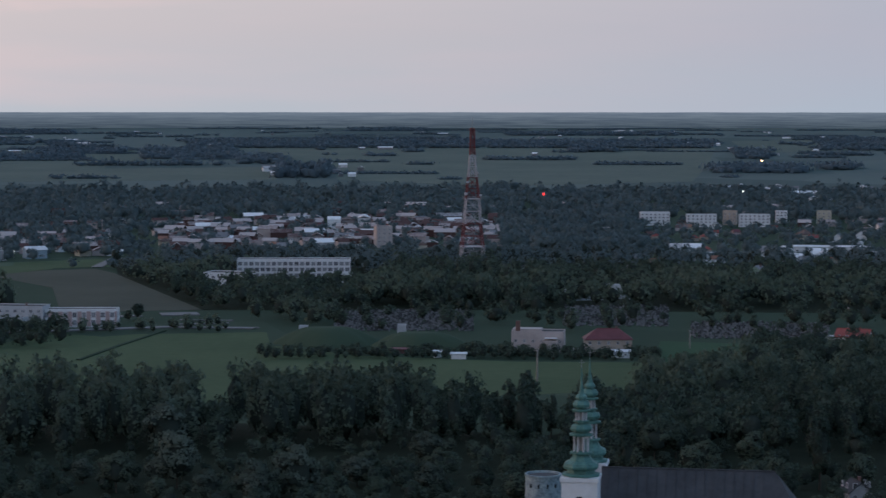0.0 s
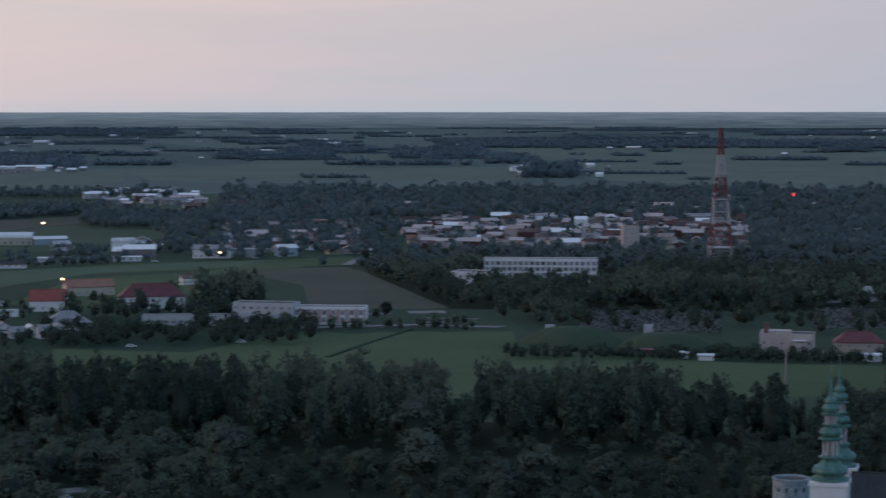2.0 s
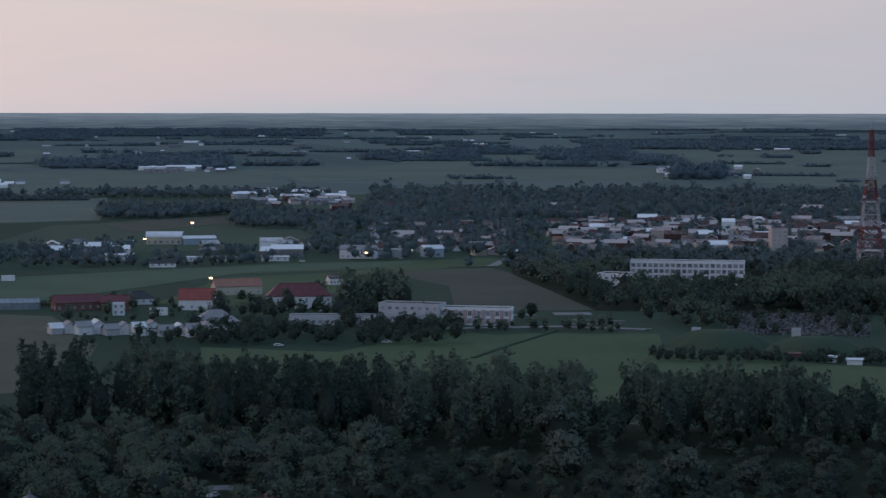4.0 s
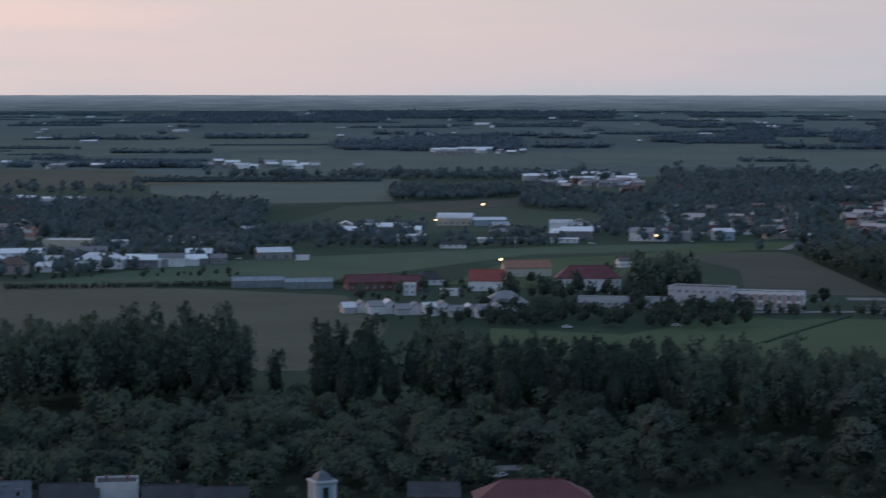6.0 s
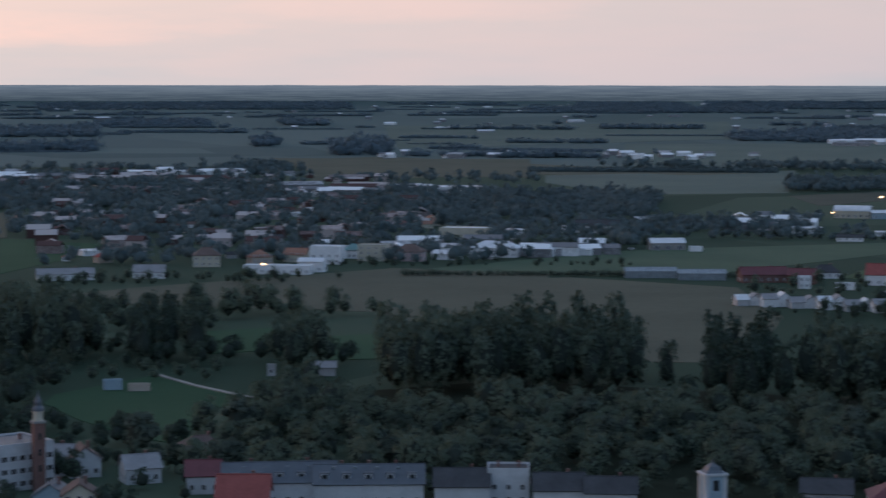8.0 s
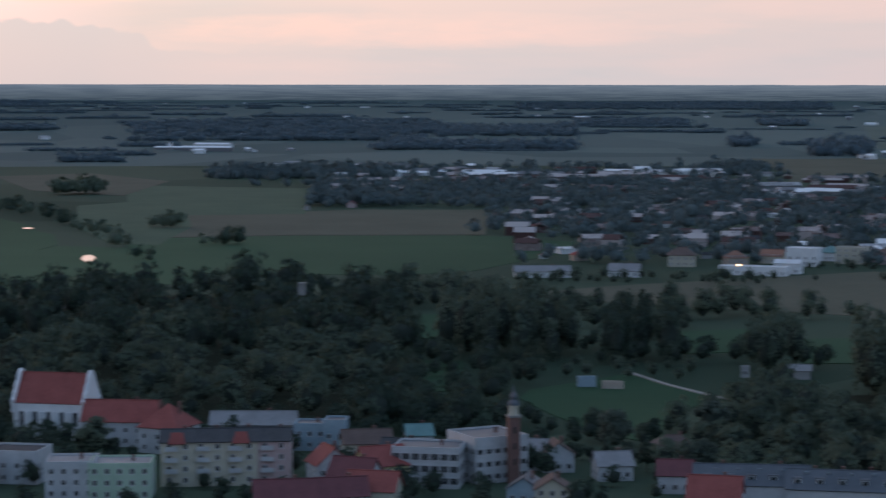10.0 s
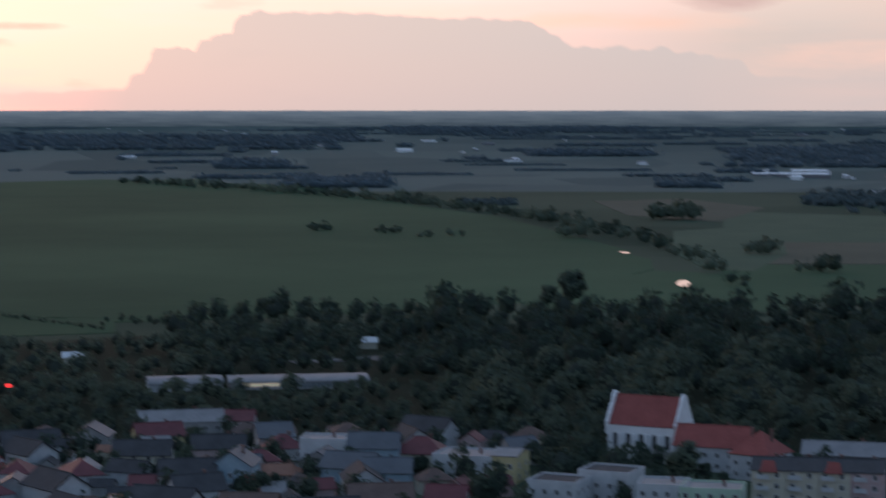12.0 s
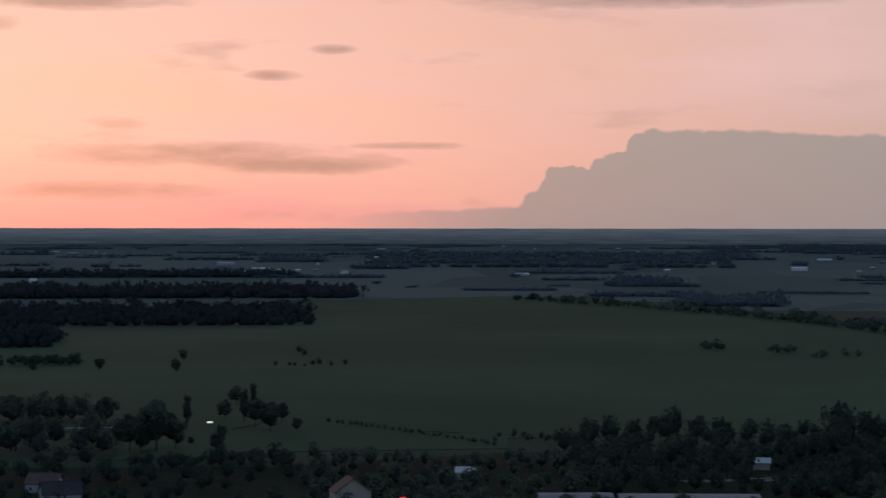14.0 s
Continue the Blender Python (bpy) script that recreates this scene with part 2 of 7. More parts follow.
def patchwork(mat, dark, light, cells=0.5):
    """Broad parcels of darker heath and lighter crop, a few hundred metres across."""
    t = mat.node_tree
    b = t.nodes["Principled BSDF"]
    old = b.inputs["Base Color"].links[0].from_socket
    c = t.nodes.new("ShaderNodeTexCoord")
    v = node(t, "ShaderNodeTexVoronoi", Scale=1 / 260.0)
    t.links.new(c.outputs["Object"], v.inputs["Vector"])
    n = node(t, "ShaderNodeTexNoise", Scale=1 / 420.0, Detail=3.0)
    t.links.new(c.outputs["Object"], n.inputs["Vector"])
    sepc = t.nodes.new("ShaderNodeSeparateColor")
    t.links.new(v.outputs["Color"], sepc.inputs[0])
    f = math_node(t, "MULTIPLY_ADD", sepc.outputs[0], cells, math_node(t, "MULTIPLY", n.outputs["Fac"], 1 - cells))
    col = ramp_node(t, f, [(0.30, dark), (0.70, light)])
    t.links.new(mix_node(t, 0.7, old, col), b.inputs["Base Color"])


# Ground for the far plain, its colour lifted and blued to imitate haze.
GROUND_HAZED = surface("haze_tinted_grassland", (0.056, 0.086, 0.080), (0.100, 0.134, 0.124), 300, 1.0, 12, spec=0.05, sheen=0.05)
patchwork(GROUND_HAZED, (0.052, 0.082, 0.074), (0.108, 0.142, 0.126))
patchwork(GROUND, (0.030, 0.052, 0.034), (0.070, 0.096, 0.066))
patchwork(FIELD["bright"], (0.024, 0.058, 0.029), (0.066, 0.116, 0.062), 0.06)
BARK = surface("bark", (0.05, 0.04, 0.03), (0.11, 0.09, 0.07), 1, 0.9, 6, 0.4)
ASPHALT = surface("asphalt", (0.12, 0.12, 0.125), (0.19, 0.19, 0.19), 12, 0.7, 10)
GRAVEL = surface("gravel", (0.22, 0.21, 0.19), (0.34, 0.33, 0.30), 8, 0.9, 10)
PLASTER = {
    "white": surface("white_render", (0.60, 0.62, 0.64), (0.81, 0.82, 0.83), 5, 0.8, 5, 0.1),
    "offwhite": surface("dull_white_render", (0.36, 0.38, 0.40), (0.54, 0.56, 0.58), 4, 0.85, 5, 0.1),
    "cream": surface("cream_render", (0.40, 0.38, 0.31), (0.54, 0.51, 0.42), 5, 0.8, 5, 0.1),
    "blush": surface("pale_blush_render", (0.38, 0.33, 0.32), (0.53, 0.48, 0.46), 5, 0.8, 5, 0.1),
    "pink": surface("pink_render", (0.38, 0.28, 0.28), (0.52, 0.40, 0.39), 5, 0.8, 5, 0.1),
    "grey": surface("grey_render", (0.26, 0.26, 0.26), (0.40, 0.40, 0.40), 5, 0.8, 5, 0.1),
    "yellow": surface("yellow_render", (0.50, 0.42, 0.22), (0.62, 0.54, 0.32), 5, 0.8, 5, 0.1),
    "green": surface("green_render", (0.30, 0.42, 0.32), (0.44, 0.56, 0.46), 5, 0.8, 5, 0.1),
    "blue": surface("blue_render", (0.22, 0.31, 0.37), (0.34, 0.43, 0.49), 5, 0.8, 5, 0.1),
    "tan": surface("tan_render", (0.36, 0.30, 0.25), (0.50, 0.43, 0.37), 5, 0.8, 5, 0.1),
    "mural": surface("faded_blue_mural", (0.08, 0.13, 0.16), (0.42, 0.52, 0.54), 2.2, 0.85, 4, 0.1),
    "brick": surface("brickwork", (0.13, 0.075, 0.065), (0.22, 0.13, 0.115), 3, 0.9, 8, 0.2),
    "concrete": surface("weathered_concrete", (0.20, 0.20, 0.19), (0.34, 0.33, 0.32), 4, 0.9, 6, 0.2),
}
ROOF = {
    "red": surface("red_clay_tiles", (0.20, 0.055, 0.050), (0.33, 0.098, 0.086), 4, 0.8, 6, 0.2),
    "maroon": surface("maroon_sheet_roof", (0.10, 0.032, 0.040), (0.18, 0.06, 0.066), 4, 0.6, 5, 0.1),
    "orange": surface("orange_tiles", (0.22, 0.115, 0.085), (0.34, 0.18, 0.13), 4, 0.8, 6, 0.2),
    "brown": surface("brown_tiles", (0.09, 0.062, 0.056), (0.17, 0.12, 0.105), 4, 0.8, 6, 0.2),
    "dark": surface("dark_felt_roof", (0.035, 0.037, 0.042), (0.075, 0.078, 0.085), 5, 0.8, 5, 0.1),
    "slate": surface("slate_blue_sheet_roof", (0.072, 0.084, 0.100), (0.118, 0.134, 0.156), 6, 0.5, 5, 0.1),
    "grey": surface("grey_sheet_roof", (0.18, 0.18, 0.19), (0.30, 0.30, 0.31), 5, 0.6, 5, 0.1),
    "pale": surface("pale_sheet_roof", (0.50, 0.53, 0.56), (0.72, 0.74, 0.76), 6, 0.5, 5, 0.1),
    "copper": surface("verdigris_copper", (0.034, 0.105, 0.092), (0.13, 0.28, 0.245), 1.2, 0.6, 5, 0.2),
    "teal": surface("teal_sheet_roof", (0.10, 0.20, 0.20), (0.17, 0.30, 0.30), 4, 0.6, 5, 0.1),
}
GLASS = surface("dark_window_glass", (0.02, 0.025, 0.03), (0.04, 0.045, 0.05), 2, 0.08, 3, spec=0.5)
GLASS_FAR = surface("distance_paled_glass", (0.09, 0.10, 0.12), (0.24, 0.26, 0.29), 2, 0.3, 3, obj=0.9, spec=0.5)
GLASSHOUSE = surface("milky_greenhouse_glass", (0.14, 0.17, 0.19), (0.28, 0.32, 0.35), 4, 0.25, 4, spec=0.5)
FRAME = surface("white_window_frame", (0.42, 0.42, 0.43), (0.55, 0.55, 0.56), 1, 0.5, 4)
STEEL_RED = surface("red_painted_steel", (0.125, 0.030, 0.034), (0.19, 0.052, 0.052), 3, 0.5, 5)
STEEL_WHITE = surface("white_painted_steel", (0.34, 0.34, 0.36), (0.48, 0.48, 0.50), 3, 0.5, 5)
STEEL = surface("galvanised_steel", (0.25, 0.26, 0.27), (0.38, 0.39, 0.40), 2, 0.45, 5, metal=0.6)
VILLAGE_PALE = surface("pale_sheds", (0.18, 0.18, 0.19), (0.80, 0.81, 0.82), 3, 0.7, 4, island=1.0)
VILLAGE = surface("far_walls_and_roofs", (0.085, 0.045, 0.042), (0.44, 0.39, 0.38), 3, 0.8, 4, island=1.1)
STONE = surface("gravestones", (0.05, 0.052, 0.055), (0.20, 0.205, 0.21), 3, 0.6, 4, island=0.8)
CAR_PAINT = surface("pale_car_paint", (0.55, 0.56, 0.58), (0.68, 0.69, 0.70), 1, 0.3, 3, spec=0.5)
RUBBER = surface("tyre_rubber", (0.015, 0.015, 0.015), (0.03, 0.03, 0.03), 1, 0.9, 3)
WATER = surface("still_river_water", (0.012, 0.018, 0.016), (0.02, 0.026, 0.022), 10, 0.06, 4, spec=0.6)
HAZE = surface("hazy_distance", (0.05, 0.07, 0.085), (0.10, 0.13, 0.155), 300, 1.0, 6)
WARM = lamp_surface("warm_lamp", (1.0, 0.62, 0.34), 4.0)
COLD = lamp_surface("white_lamp", (0.95, 0.95, 0.85), 2.0)
LIT_FRONT = lamp_surface("lit_shop_front", (0.95, 0.80, 0.58), 0.22)
REDLAMP = lamp_surface("red_lamp", (1.0, 0.05, 0.05), 1.5)


# ---- plan: azimuth in degrees (0 ahead of the first view, negative to the left) and distance over the plain ----
NEAR, REACH = 2500.0, 2400.0


def radius(d):
    """The far plain is drawn together, and rises to the eye's height, so that it ends in a true horizon."""
    return d if d <= NEAR else NEAR + REACH * (1 - NEAR / d)


def ground_z(r):
    return 0.0 if r <= NEAR else H * (1 - r / NEAR * (1 - (r - NEAR) / REACH))


def place(az_, d):
    r = radius(d)
    a = radians(az_)
    return Vector((r * math.sin(a), r * math.cos(a), ground_z(r)))


def shrink(d):
    return radius(d) / d


def stand(az_, d, rel=0.0, size=1.0):
    p = place(az_, d)
    return pose(*p, 0, 0, -az_ + rel) @ Matrix.Scale(size * shrink(d), 4)


# ---- mesh helpers ----
def to_mesh(name, bm, *mats):
    me = bpy.data.meshes.new(name)
    bm.to_mesh(me)
    bm.free()
    for m in mats:
        me.materials.append(m)
    return me


def part(name, bm, material, parent, label=""):
    me = bm if isinstance(bm, bpy.types.Mesh) else to_mesh(name, bm, material)
    ob = new(name, me)
    ob.parent = parent
    if label:
        tagged(ob, label)
    return ob


def thing(name, m, label, category, group="", kind=""):
    ob = new(name)
    ob.empty_display_size = 1.0
    ob.matrix_basis = m
    return tagged(ob, label, category, group, kind)


def box(bm, x0, x1, y0, y1, z0, z1, bevel=0.0):
    v = [bm.verts.new(p) for p in ((x0, y0, z0), (x1, y0, z0), (x1, y1, z0), (x0, y1, z0), (x0, y0, z1), (x1, y0, z1), (x1, y1, z1), (x0, y1, z1))]
    fs = [bm.faces.new([v[i] for i in q]) for q in ((3, 2, 1, 0), (4, 5, 6, 7), (0, 1, 5, 4), (1, 2, 6, 5), (2, 3, 7, 6), (3, 0, 4, 7))]
    if bevel:
        bmesh.ops.bevel(bm, geom=list({e for f in fs for e in f.edges}), offset=bevel, segments=1, affect="EDGES")
    return bm


def boxed(*a, bevel=0.0):
    return box(bmesh.new(), *a, bevel=bevel)


def bar(bm, p, q, r, sides=4, r2=None):
    """A straight rod from p to q."""
    p, q = Vector(p), Vector(q)
    turn = (q - p).to_track_quat("Z", "Y")
    rings = []
    for c, rr in ((p, r), (q, r if r2 is None else r2)):
        rings.append([bm.verts.new(c + turn @ Vector((rr * math.cos(2 * math.pi * (k + .5) / sides), rr * math.sin(2 * math.pi * (k + .5) / sides), 0))) for k in range(sides)])
    for k in range(sides):
        bm.faces.new((rings[0][k], rings[0][(k + 1) % sides], rings[1][(k + 1) % sides], rings[1][k]))
    bm.faces.new(rings[0][::-1])
    bm.faces.new(rings[1])
    return bm


def lathe(profile, sides=16, turn=0.0):
    """A turned shape from (radius, z) pairs."""
    bm = bmesh.new()
    rings = [[bm.verts.new((r * math.cos(2 * math.pi * k / sides + turn), r * math.sin(2 * math.pi * k / sides + turn), z)) for k in range(sides)] for r, z in profile]
    for a, b in zip(rings, rings[1:]):
        for k in range(sides):
            bm.faces.new((a[k], a[(k + 1) % sides], b[(k + 1) % sides], b[k]))
    bm.faces.new(rings[0][::-1])
    bm.faces.new(rings[-1])
    return bm


def slab(bm, pts, thick):
    """A sheet through pts (in order), thick downwards along its normal."""
    pts = [Vector(p) for p in pts]
    n = (pts[1] - pts[0]).cross(pts[2] - pts[0]).normalized()
    if n.z < 0:
        n = -n
    top = [bm.verts.new(p) for p in pts]
    low_ = [bm.verts.new(p - n * thick) for p in pts]
    k = len(pts)
    bm.faces.new(top)
    bm.faces.new(low_[::-1])
    for i in range(k):
        bm.faces.new((top[i], low_[i], low_[(i + 1) % k], top[(i + 1) % k]))
    return bm


# ---- the plain ----
def plain():
    bm = bmesh.new()
    radii = [0.0, 150, 300, 450, 700, 1000, 1400, 1900, 2500] + [2500 + 80 * i for i in range(1, 31)]
    n = 120
    rings = []
    for r in radii[1:]:
        rings.append([bm.verts.new((r * math.sin(2 * math.pi * k / n), r * math.cos(2 * math.pi * k / n), ground_z(r))) for k in range(n)])
    c = bm.verts.new((0, 0, 0))
    for k in range(n):
        bm.faces.new((c, rings[0][(k + 1) % n], rings[0][k]))
    for a, b in zip(rings, rings[1:]):
        for k in range(n):
            bm.faces.new((a[k], a[(k + 1) % n], b[(k + 1) % n], b[k]))
    bmesh.ops.recalc_face_normals(bm, faces=bm.faces[:])
    ob = new("ground", to_mesh("ground", bm, GROUND, GROUND_HAZED))
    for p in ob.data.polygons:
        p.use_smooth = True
        # Beyond 2680 m the plain wears the haze-coloured ground.
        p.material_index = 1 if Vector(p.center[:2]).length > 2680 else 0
    return tagged(ob, "wide flat plain of rough dark green grass, haze-tinted far out", "ground", kind="structure")


plain()


def distance():
    """Woods and fields at the horizon, their blue haze painted into a glowing ring behind all that stands on the plain.
    """
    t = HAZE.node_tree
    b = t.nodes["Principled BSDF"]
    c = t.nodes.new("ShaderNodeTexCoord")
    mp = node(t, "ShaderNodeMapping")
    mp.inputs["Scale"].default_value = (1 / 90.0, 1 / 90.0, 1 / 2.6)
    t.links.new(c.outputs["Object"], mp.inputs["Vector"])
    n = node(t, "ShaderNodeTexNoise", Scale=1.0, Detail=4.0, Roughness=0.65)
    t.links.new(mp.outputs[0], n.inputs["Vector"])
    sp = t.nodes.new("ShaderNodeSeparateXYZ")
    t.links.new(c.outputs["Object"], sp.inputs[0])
    # Painted haze: the ring's glow turns lighter and bluer towards its top.
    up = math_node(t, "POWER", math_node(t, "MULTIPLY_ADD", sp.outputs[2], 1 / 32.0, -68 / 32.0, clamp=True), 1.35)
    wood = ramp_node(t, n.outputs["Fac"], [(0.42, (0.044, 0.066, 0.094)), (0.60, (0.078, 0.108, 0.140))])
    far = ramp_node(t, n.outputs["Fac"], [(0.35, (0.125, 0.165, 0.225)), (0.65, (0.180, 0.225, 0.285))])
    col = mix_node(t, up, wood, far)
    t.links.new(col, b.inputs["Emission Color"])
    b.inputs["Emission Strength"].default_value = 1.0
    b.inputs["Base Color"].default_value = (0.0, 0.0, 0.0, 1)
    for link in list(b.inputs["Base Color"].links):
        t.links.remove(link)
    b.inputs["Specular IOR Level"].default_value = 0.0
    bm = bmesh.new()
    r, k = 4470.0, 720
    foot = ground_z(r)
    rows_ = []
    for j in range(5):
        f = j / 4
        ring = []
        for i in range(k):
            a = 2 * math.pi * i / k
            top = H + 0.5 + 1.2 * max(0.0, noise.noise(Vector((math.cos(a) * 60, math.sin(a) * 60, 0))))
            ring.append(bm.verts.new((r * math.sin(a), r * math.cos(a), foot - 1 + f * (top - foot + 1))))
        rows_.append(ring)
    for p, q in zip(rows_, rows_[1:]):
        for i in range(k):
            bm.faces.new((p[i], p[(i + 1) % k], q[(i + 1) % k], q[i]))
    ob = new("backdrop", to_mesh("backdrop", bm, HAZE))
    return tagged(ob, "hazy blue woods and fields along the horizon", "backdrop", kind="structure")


distance()
CLEAR = []          # outlines that no tree grows in
FIELD_LABEL = {"meadow": "dull green meadow of mown grass", "bright": "lush green water meadow", "green": "level field of green crop",
               "wheat": "brownish field of ripening corn", "yellow": "pale yellow-green strip of crop on the plain", "plough": "dull brown stubble field", "floor_shade": "woodland floor coloured dark for the shade beneath trees"}


def inside(x, y, poly):
    hit = False
    for (x0, y0), (x1, y1) in zip(poly, poly[1:] + poly[:1]):
        if (y0 > y) != (y1 > y) and x < (x1 - x0) * (y - y0) / (y1 - y0) + x0:
            hit = not hit
    return hit


def crop_field(kind, corners):
    pts = [place(*c) for c in corners]
    CLEAR.append([(p.x, p.y) for p in pts])
    lift = 0.05 + 0.006 * len(CLEAR)
    bm = bmesh.new()
    loop = []
    for p, q in zip(pts, pts[1:] + pts[:1]):
        n = max(1, int((q - p).length / 60))
        loop += [p.lerp(q, i / n) for i in range(n)]
    f = bm.faces.new([bm.verts.new((p.x, p.y, 0)) for p in loop])
    bmesh.ops.triangulate(bm, faces=[f])
    for _ in range(5):
        long = [e for e in bm.edges if e.calc_length() > 160]
        if not long or max(v.co.to_2d().length for v in bm.verts) < NEAR:
            break
        bmesh.ops.subdivide_edges(bm, edges=long, cuts=1)
        bmesh.ops.triangulate(bm, faces=bm.faces[:])
    for v in bm.verts:
        v.co.z = ground_z(v.co.to_2d().length) + lift
    for f in bm.faces:
        if f.normal.z < 0:
            f.normal_flip()
    bm.normal_update()
    for f in bm.faces:
        if f.normal.z < 0:
            f.normal_flip()
    skirt = [e for e in bm.edges if e.is_boundary]
    low_ = bmesh.ops.extrude_edge_only(bm, edges=skirt)
    for v in low_["geom"]:
        if isinstance(v, bmesh.types.BMVert):
            v.co.z -= lift + 0.1
    ob = new("crop_field", to_mesh("crop_field", bm, FIELD[kind]))
    return tagged(ob, FIELD_LABEL[kind], "field", kind="structure")


def strip(name, pts, width, material, label, lift):
    pts = [place(*p) for p in pts]
    bm = bmesh.new()
    prev = None
    for i, p in enumerate(pts):
        q = pts[min(i + 1, len(pts) - 1)] - pts[max(i - 1, 0)]
        side = Vector((q.y, -q.x, 0)).normalized() * width / 2
        row = [bm.verts.new((p + side * k).to_2d().to_3d() + Vector((0, 0, p.z + z))) for k, z in ((-1, -0.1), (-1, lift), (1, lift), (1, -0.1))]
        if prev:
            for a in range(3):
                bm.faces.new((prev[a], prev[a + 1], row[a + 1], row[a]))
        prev = row
    bmesh.ops.recalc_face_normals(bm, faces=bm.faces[:])
    far_side = [p * (1 + (width / 2 + 5) / p.length) for p in pts]
    near_side = [p * (1 - (width / 2 + 24) / p.length) for p in pts]
    CLEAR.append([(p.x, p.y) for p in far_side + near_side[::-1]])
    return tagged(new(name, to_mesh(name, bm, material)), label, name, kind="structure")


def road(pts):
    return strip("road", pts, 7.0, ASPHALT, "grey asphalt country road between the trees", 0.5)


def path(pts):
    return strip("path", pts, 2.0, GRAVEL, "pale gravel path over the lawn", 0.5)


# Added floor sheets whose dark colour stands for the trees' shade.
crop_field('floor_shade', [(-31.0, 505), (-31.0, 700), (-27.0, 728), (-19.0, 700), (-7.0, 700), (2.9, 665), (4.2, 680), (12.4, 720), (12.4, 490), (0.0, 500), (-15.0, 530)])
crop_field('floor_shade', [(-82.0, 690), (-82.0, 925), (-72.0, 905), (-66.0, 960), (-57.0, 1000), (-57.0, 640)])
crop_field('floor_shade', [(-8.8, 1100), (-8.6, 1330), (-8.7, 1500), (12.4, 1500), (12.4, 1095), (0.9, 1090)])
crop_field('floor_shade', [(-57.0, 640), (-57.0, 1000), (-50.0, 1040), (-43.5, 1000), (-42.5, 800), (-42.0, 640)])
CLEAR.clear()       # trees grow on the woodland floor
crop_field('meadow', [(-11.8, 941), (-8.2, 979), (-4.7, 982), (-4.6, 925), (-2.5, 888), (-2.5, 775), (-6.1, 740), (-11.8, 791)])
crop_field('meadow', [(-2.8, 888), (1.8, 863), (5.5, 863), (5.5, 778), (1.8, 759), (-2.5, 775)])
crop_field('bright', [(5.8, 946), (8.4, 937), (8.1, 812), (5.5, 857)])
crop_field('plough', [(-12.3, 1374), (-9.2, 1395), (-8.7, 1355), (-6.4, 1097), (-10.1, 1090), (-10.3, 1247)])
crop_field('meadow', [(-16.1, 1430), (-9.0, 1488), (-8.7, 1415), (-12.1, 1393), (-16.1, 1346)])
crop_field('yellow', [(-2.9, 3811), (-2.9, 6136), (7.2, 6200), (7.0, 4178), (6.6, 3148), (1.3, 2932), (-2.8, 3231)])
crop_field('yellow', [(-11.6, 3878), (-4.6, 3975), (-4.4, 3235), (-11.6, 3181)])
crop_field('yellow', [(-11.6, 5690), (-8.0, 6176), (-4.9, 6146), (-8.0, 4513), (-11.6, 4307)])
crop_field('yellow', [(7.6, 7693), (11.6, 8667), (11.6, 6291), (8.1, 5354)])
crop_field('yellow', [(-4.9, 6146), (-2.9, 6557), (-2.9, 3811), (-4.3, 3893)])
crop_field('meadow', [(-16.9, 924), (-13.3, 901), (-10.3, 991), (-8.3, 957), (-10.0, 867), (-12.5, 730), (-16.9, 761)])
crop_field('wheat', [(-30.0, 1098), (-25.2, 1124), (-20.8, 1076), (-19.6, 941), (-20.4, 780), (-30.1, 790)])
crop_field('wheat', [(-40.1, 1017), (-36.8, 1073), (-29.9, 1179), (-25.8, 1153), (-25.8, 796), (-28.4, 841), (-30.3, 949)])
crop_field('green', [(-29.2, 1170), (-25.0, 1277), (-23.4, 1319), (-16.5, 1408), (-11.3, 1467), (-11.3, 1413), (-15.7, 1359), (-20.8, 1171), (-23.7, 1130)])
crop_field('meadow', [(-18.1, 1140), (-16.3, 1315), (-13.3, 1353), (-12.4, 1383), (-12.1, 1414), (-10.3, 1461), (-10.3, 1396), (-12.1, 1344), (-12.4, 1272), (-14.8, 1104)])
crop_field('wheat', [(-32.1, 2947), (-30.1, 3043), (-23.8, 2633), (-19.8, 2593), (-20.8, 2310), (-26.2, 2440), (-32.1, 2262)])
crop_field('yellow', [(-25.9, 2408), (-19.3, 2593), (-19.5, 2038), (-23.8, 1988), (-25.9, 2226)])
crop_field('plough', [(-19.5, 1985), (-16.0, 2135), (-15.9, 1991), (-18.7, 1824)])
crop_field('yellow', [(-30.2, 5361), (-21.1, 6131), (-20.8, 4139), (-29.8, 3447)])
crop_field('yellow', [(-23.8, 3741), (-15.0, 3865), (-15.0, 3138), (-19.3, 2742), (-23.8, 2746)])
crop_field('yellow', [(-15.1, 3751), (-8.9, 4739), (-8.9, 3568), (-14.2, 3142)])
crop_field('bright', [(-49.6, 1414), (-45.2, 1425), (-40.1, 1428), (-36.9, 1357), (-40.4, 1158), (-42.2, 1131), (-49.6, 1156)])
crop_field('wheat', [(-48.7, 1651), (-43.4, 1730), (-40.1, 1726), (-40.1, 1438), (-45.2, 1435), (-49.0, 1417)])
crop_field('green', [(-49.6, 2163), (-44.7, 2081), (-44.9, 1673), (-48.7, 1658), (-49.6, 1440)])
crop_field('wheat', [(-33.2, 2983), (-26.3, 2938), (-26.3, 2352), (-31.7, 2396)])
crop_field('bright', [(-39.2, 684), (-38.9, 704), (-36.2, 746), (-33.9, 687), (-35.3, 650), (-35.4, 598), (-36.8, 612), (-38.3, 649)])
crop_field('bright', [(-34.9, 878), (-33.0, 890), (-33.0, 814), (-34.9, 803)])
crop_field('bright', [(-31.8, 856), (-30.3, 865), (-30.3, 785), (-31.7, 782)])
crop_field('bright', [(-42.2, 931), (-40.7, 942), (-40.7, 847), (-41.9, 847)])
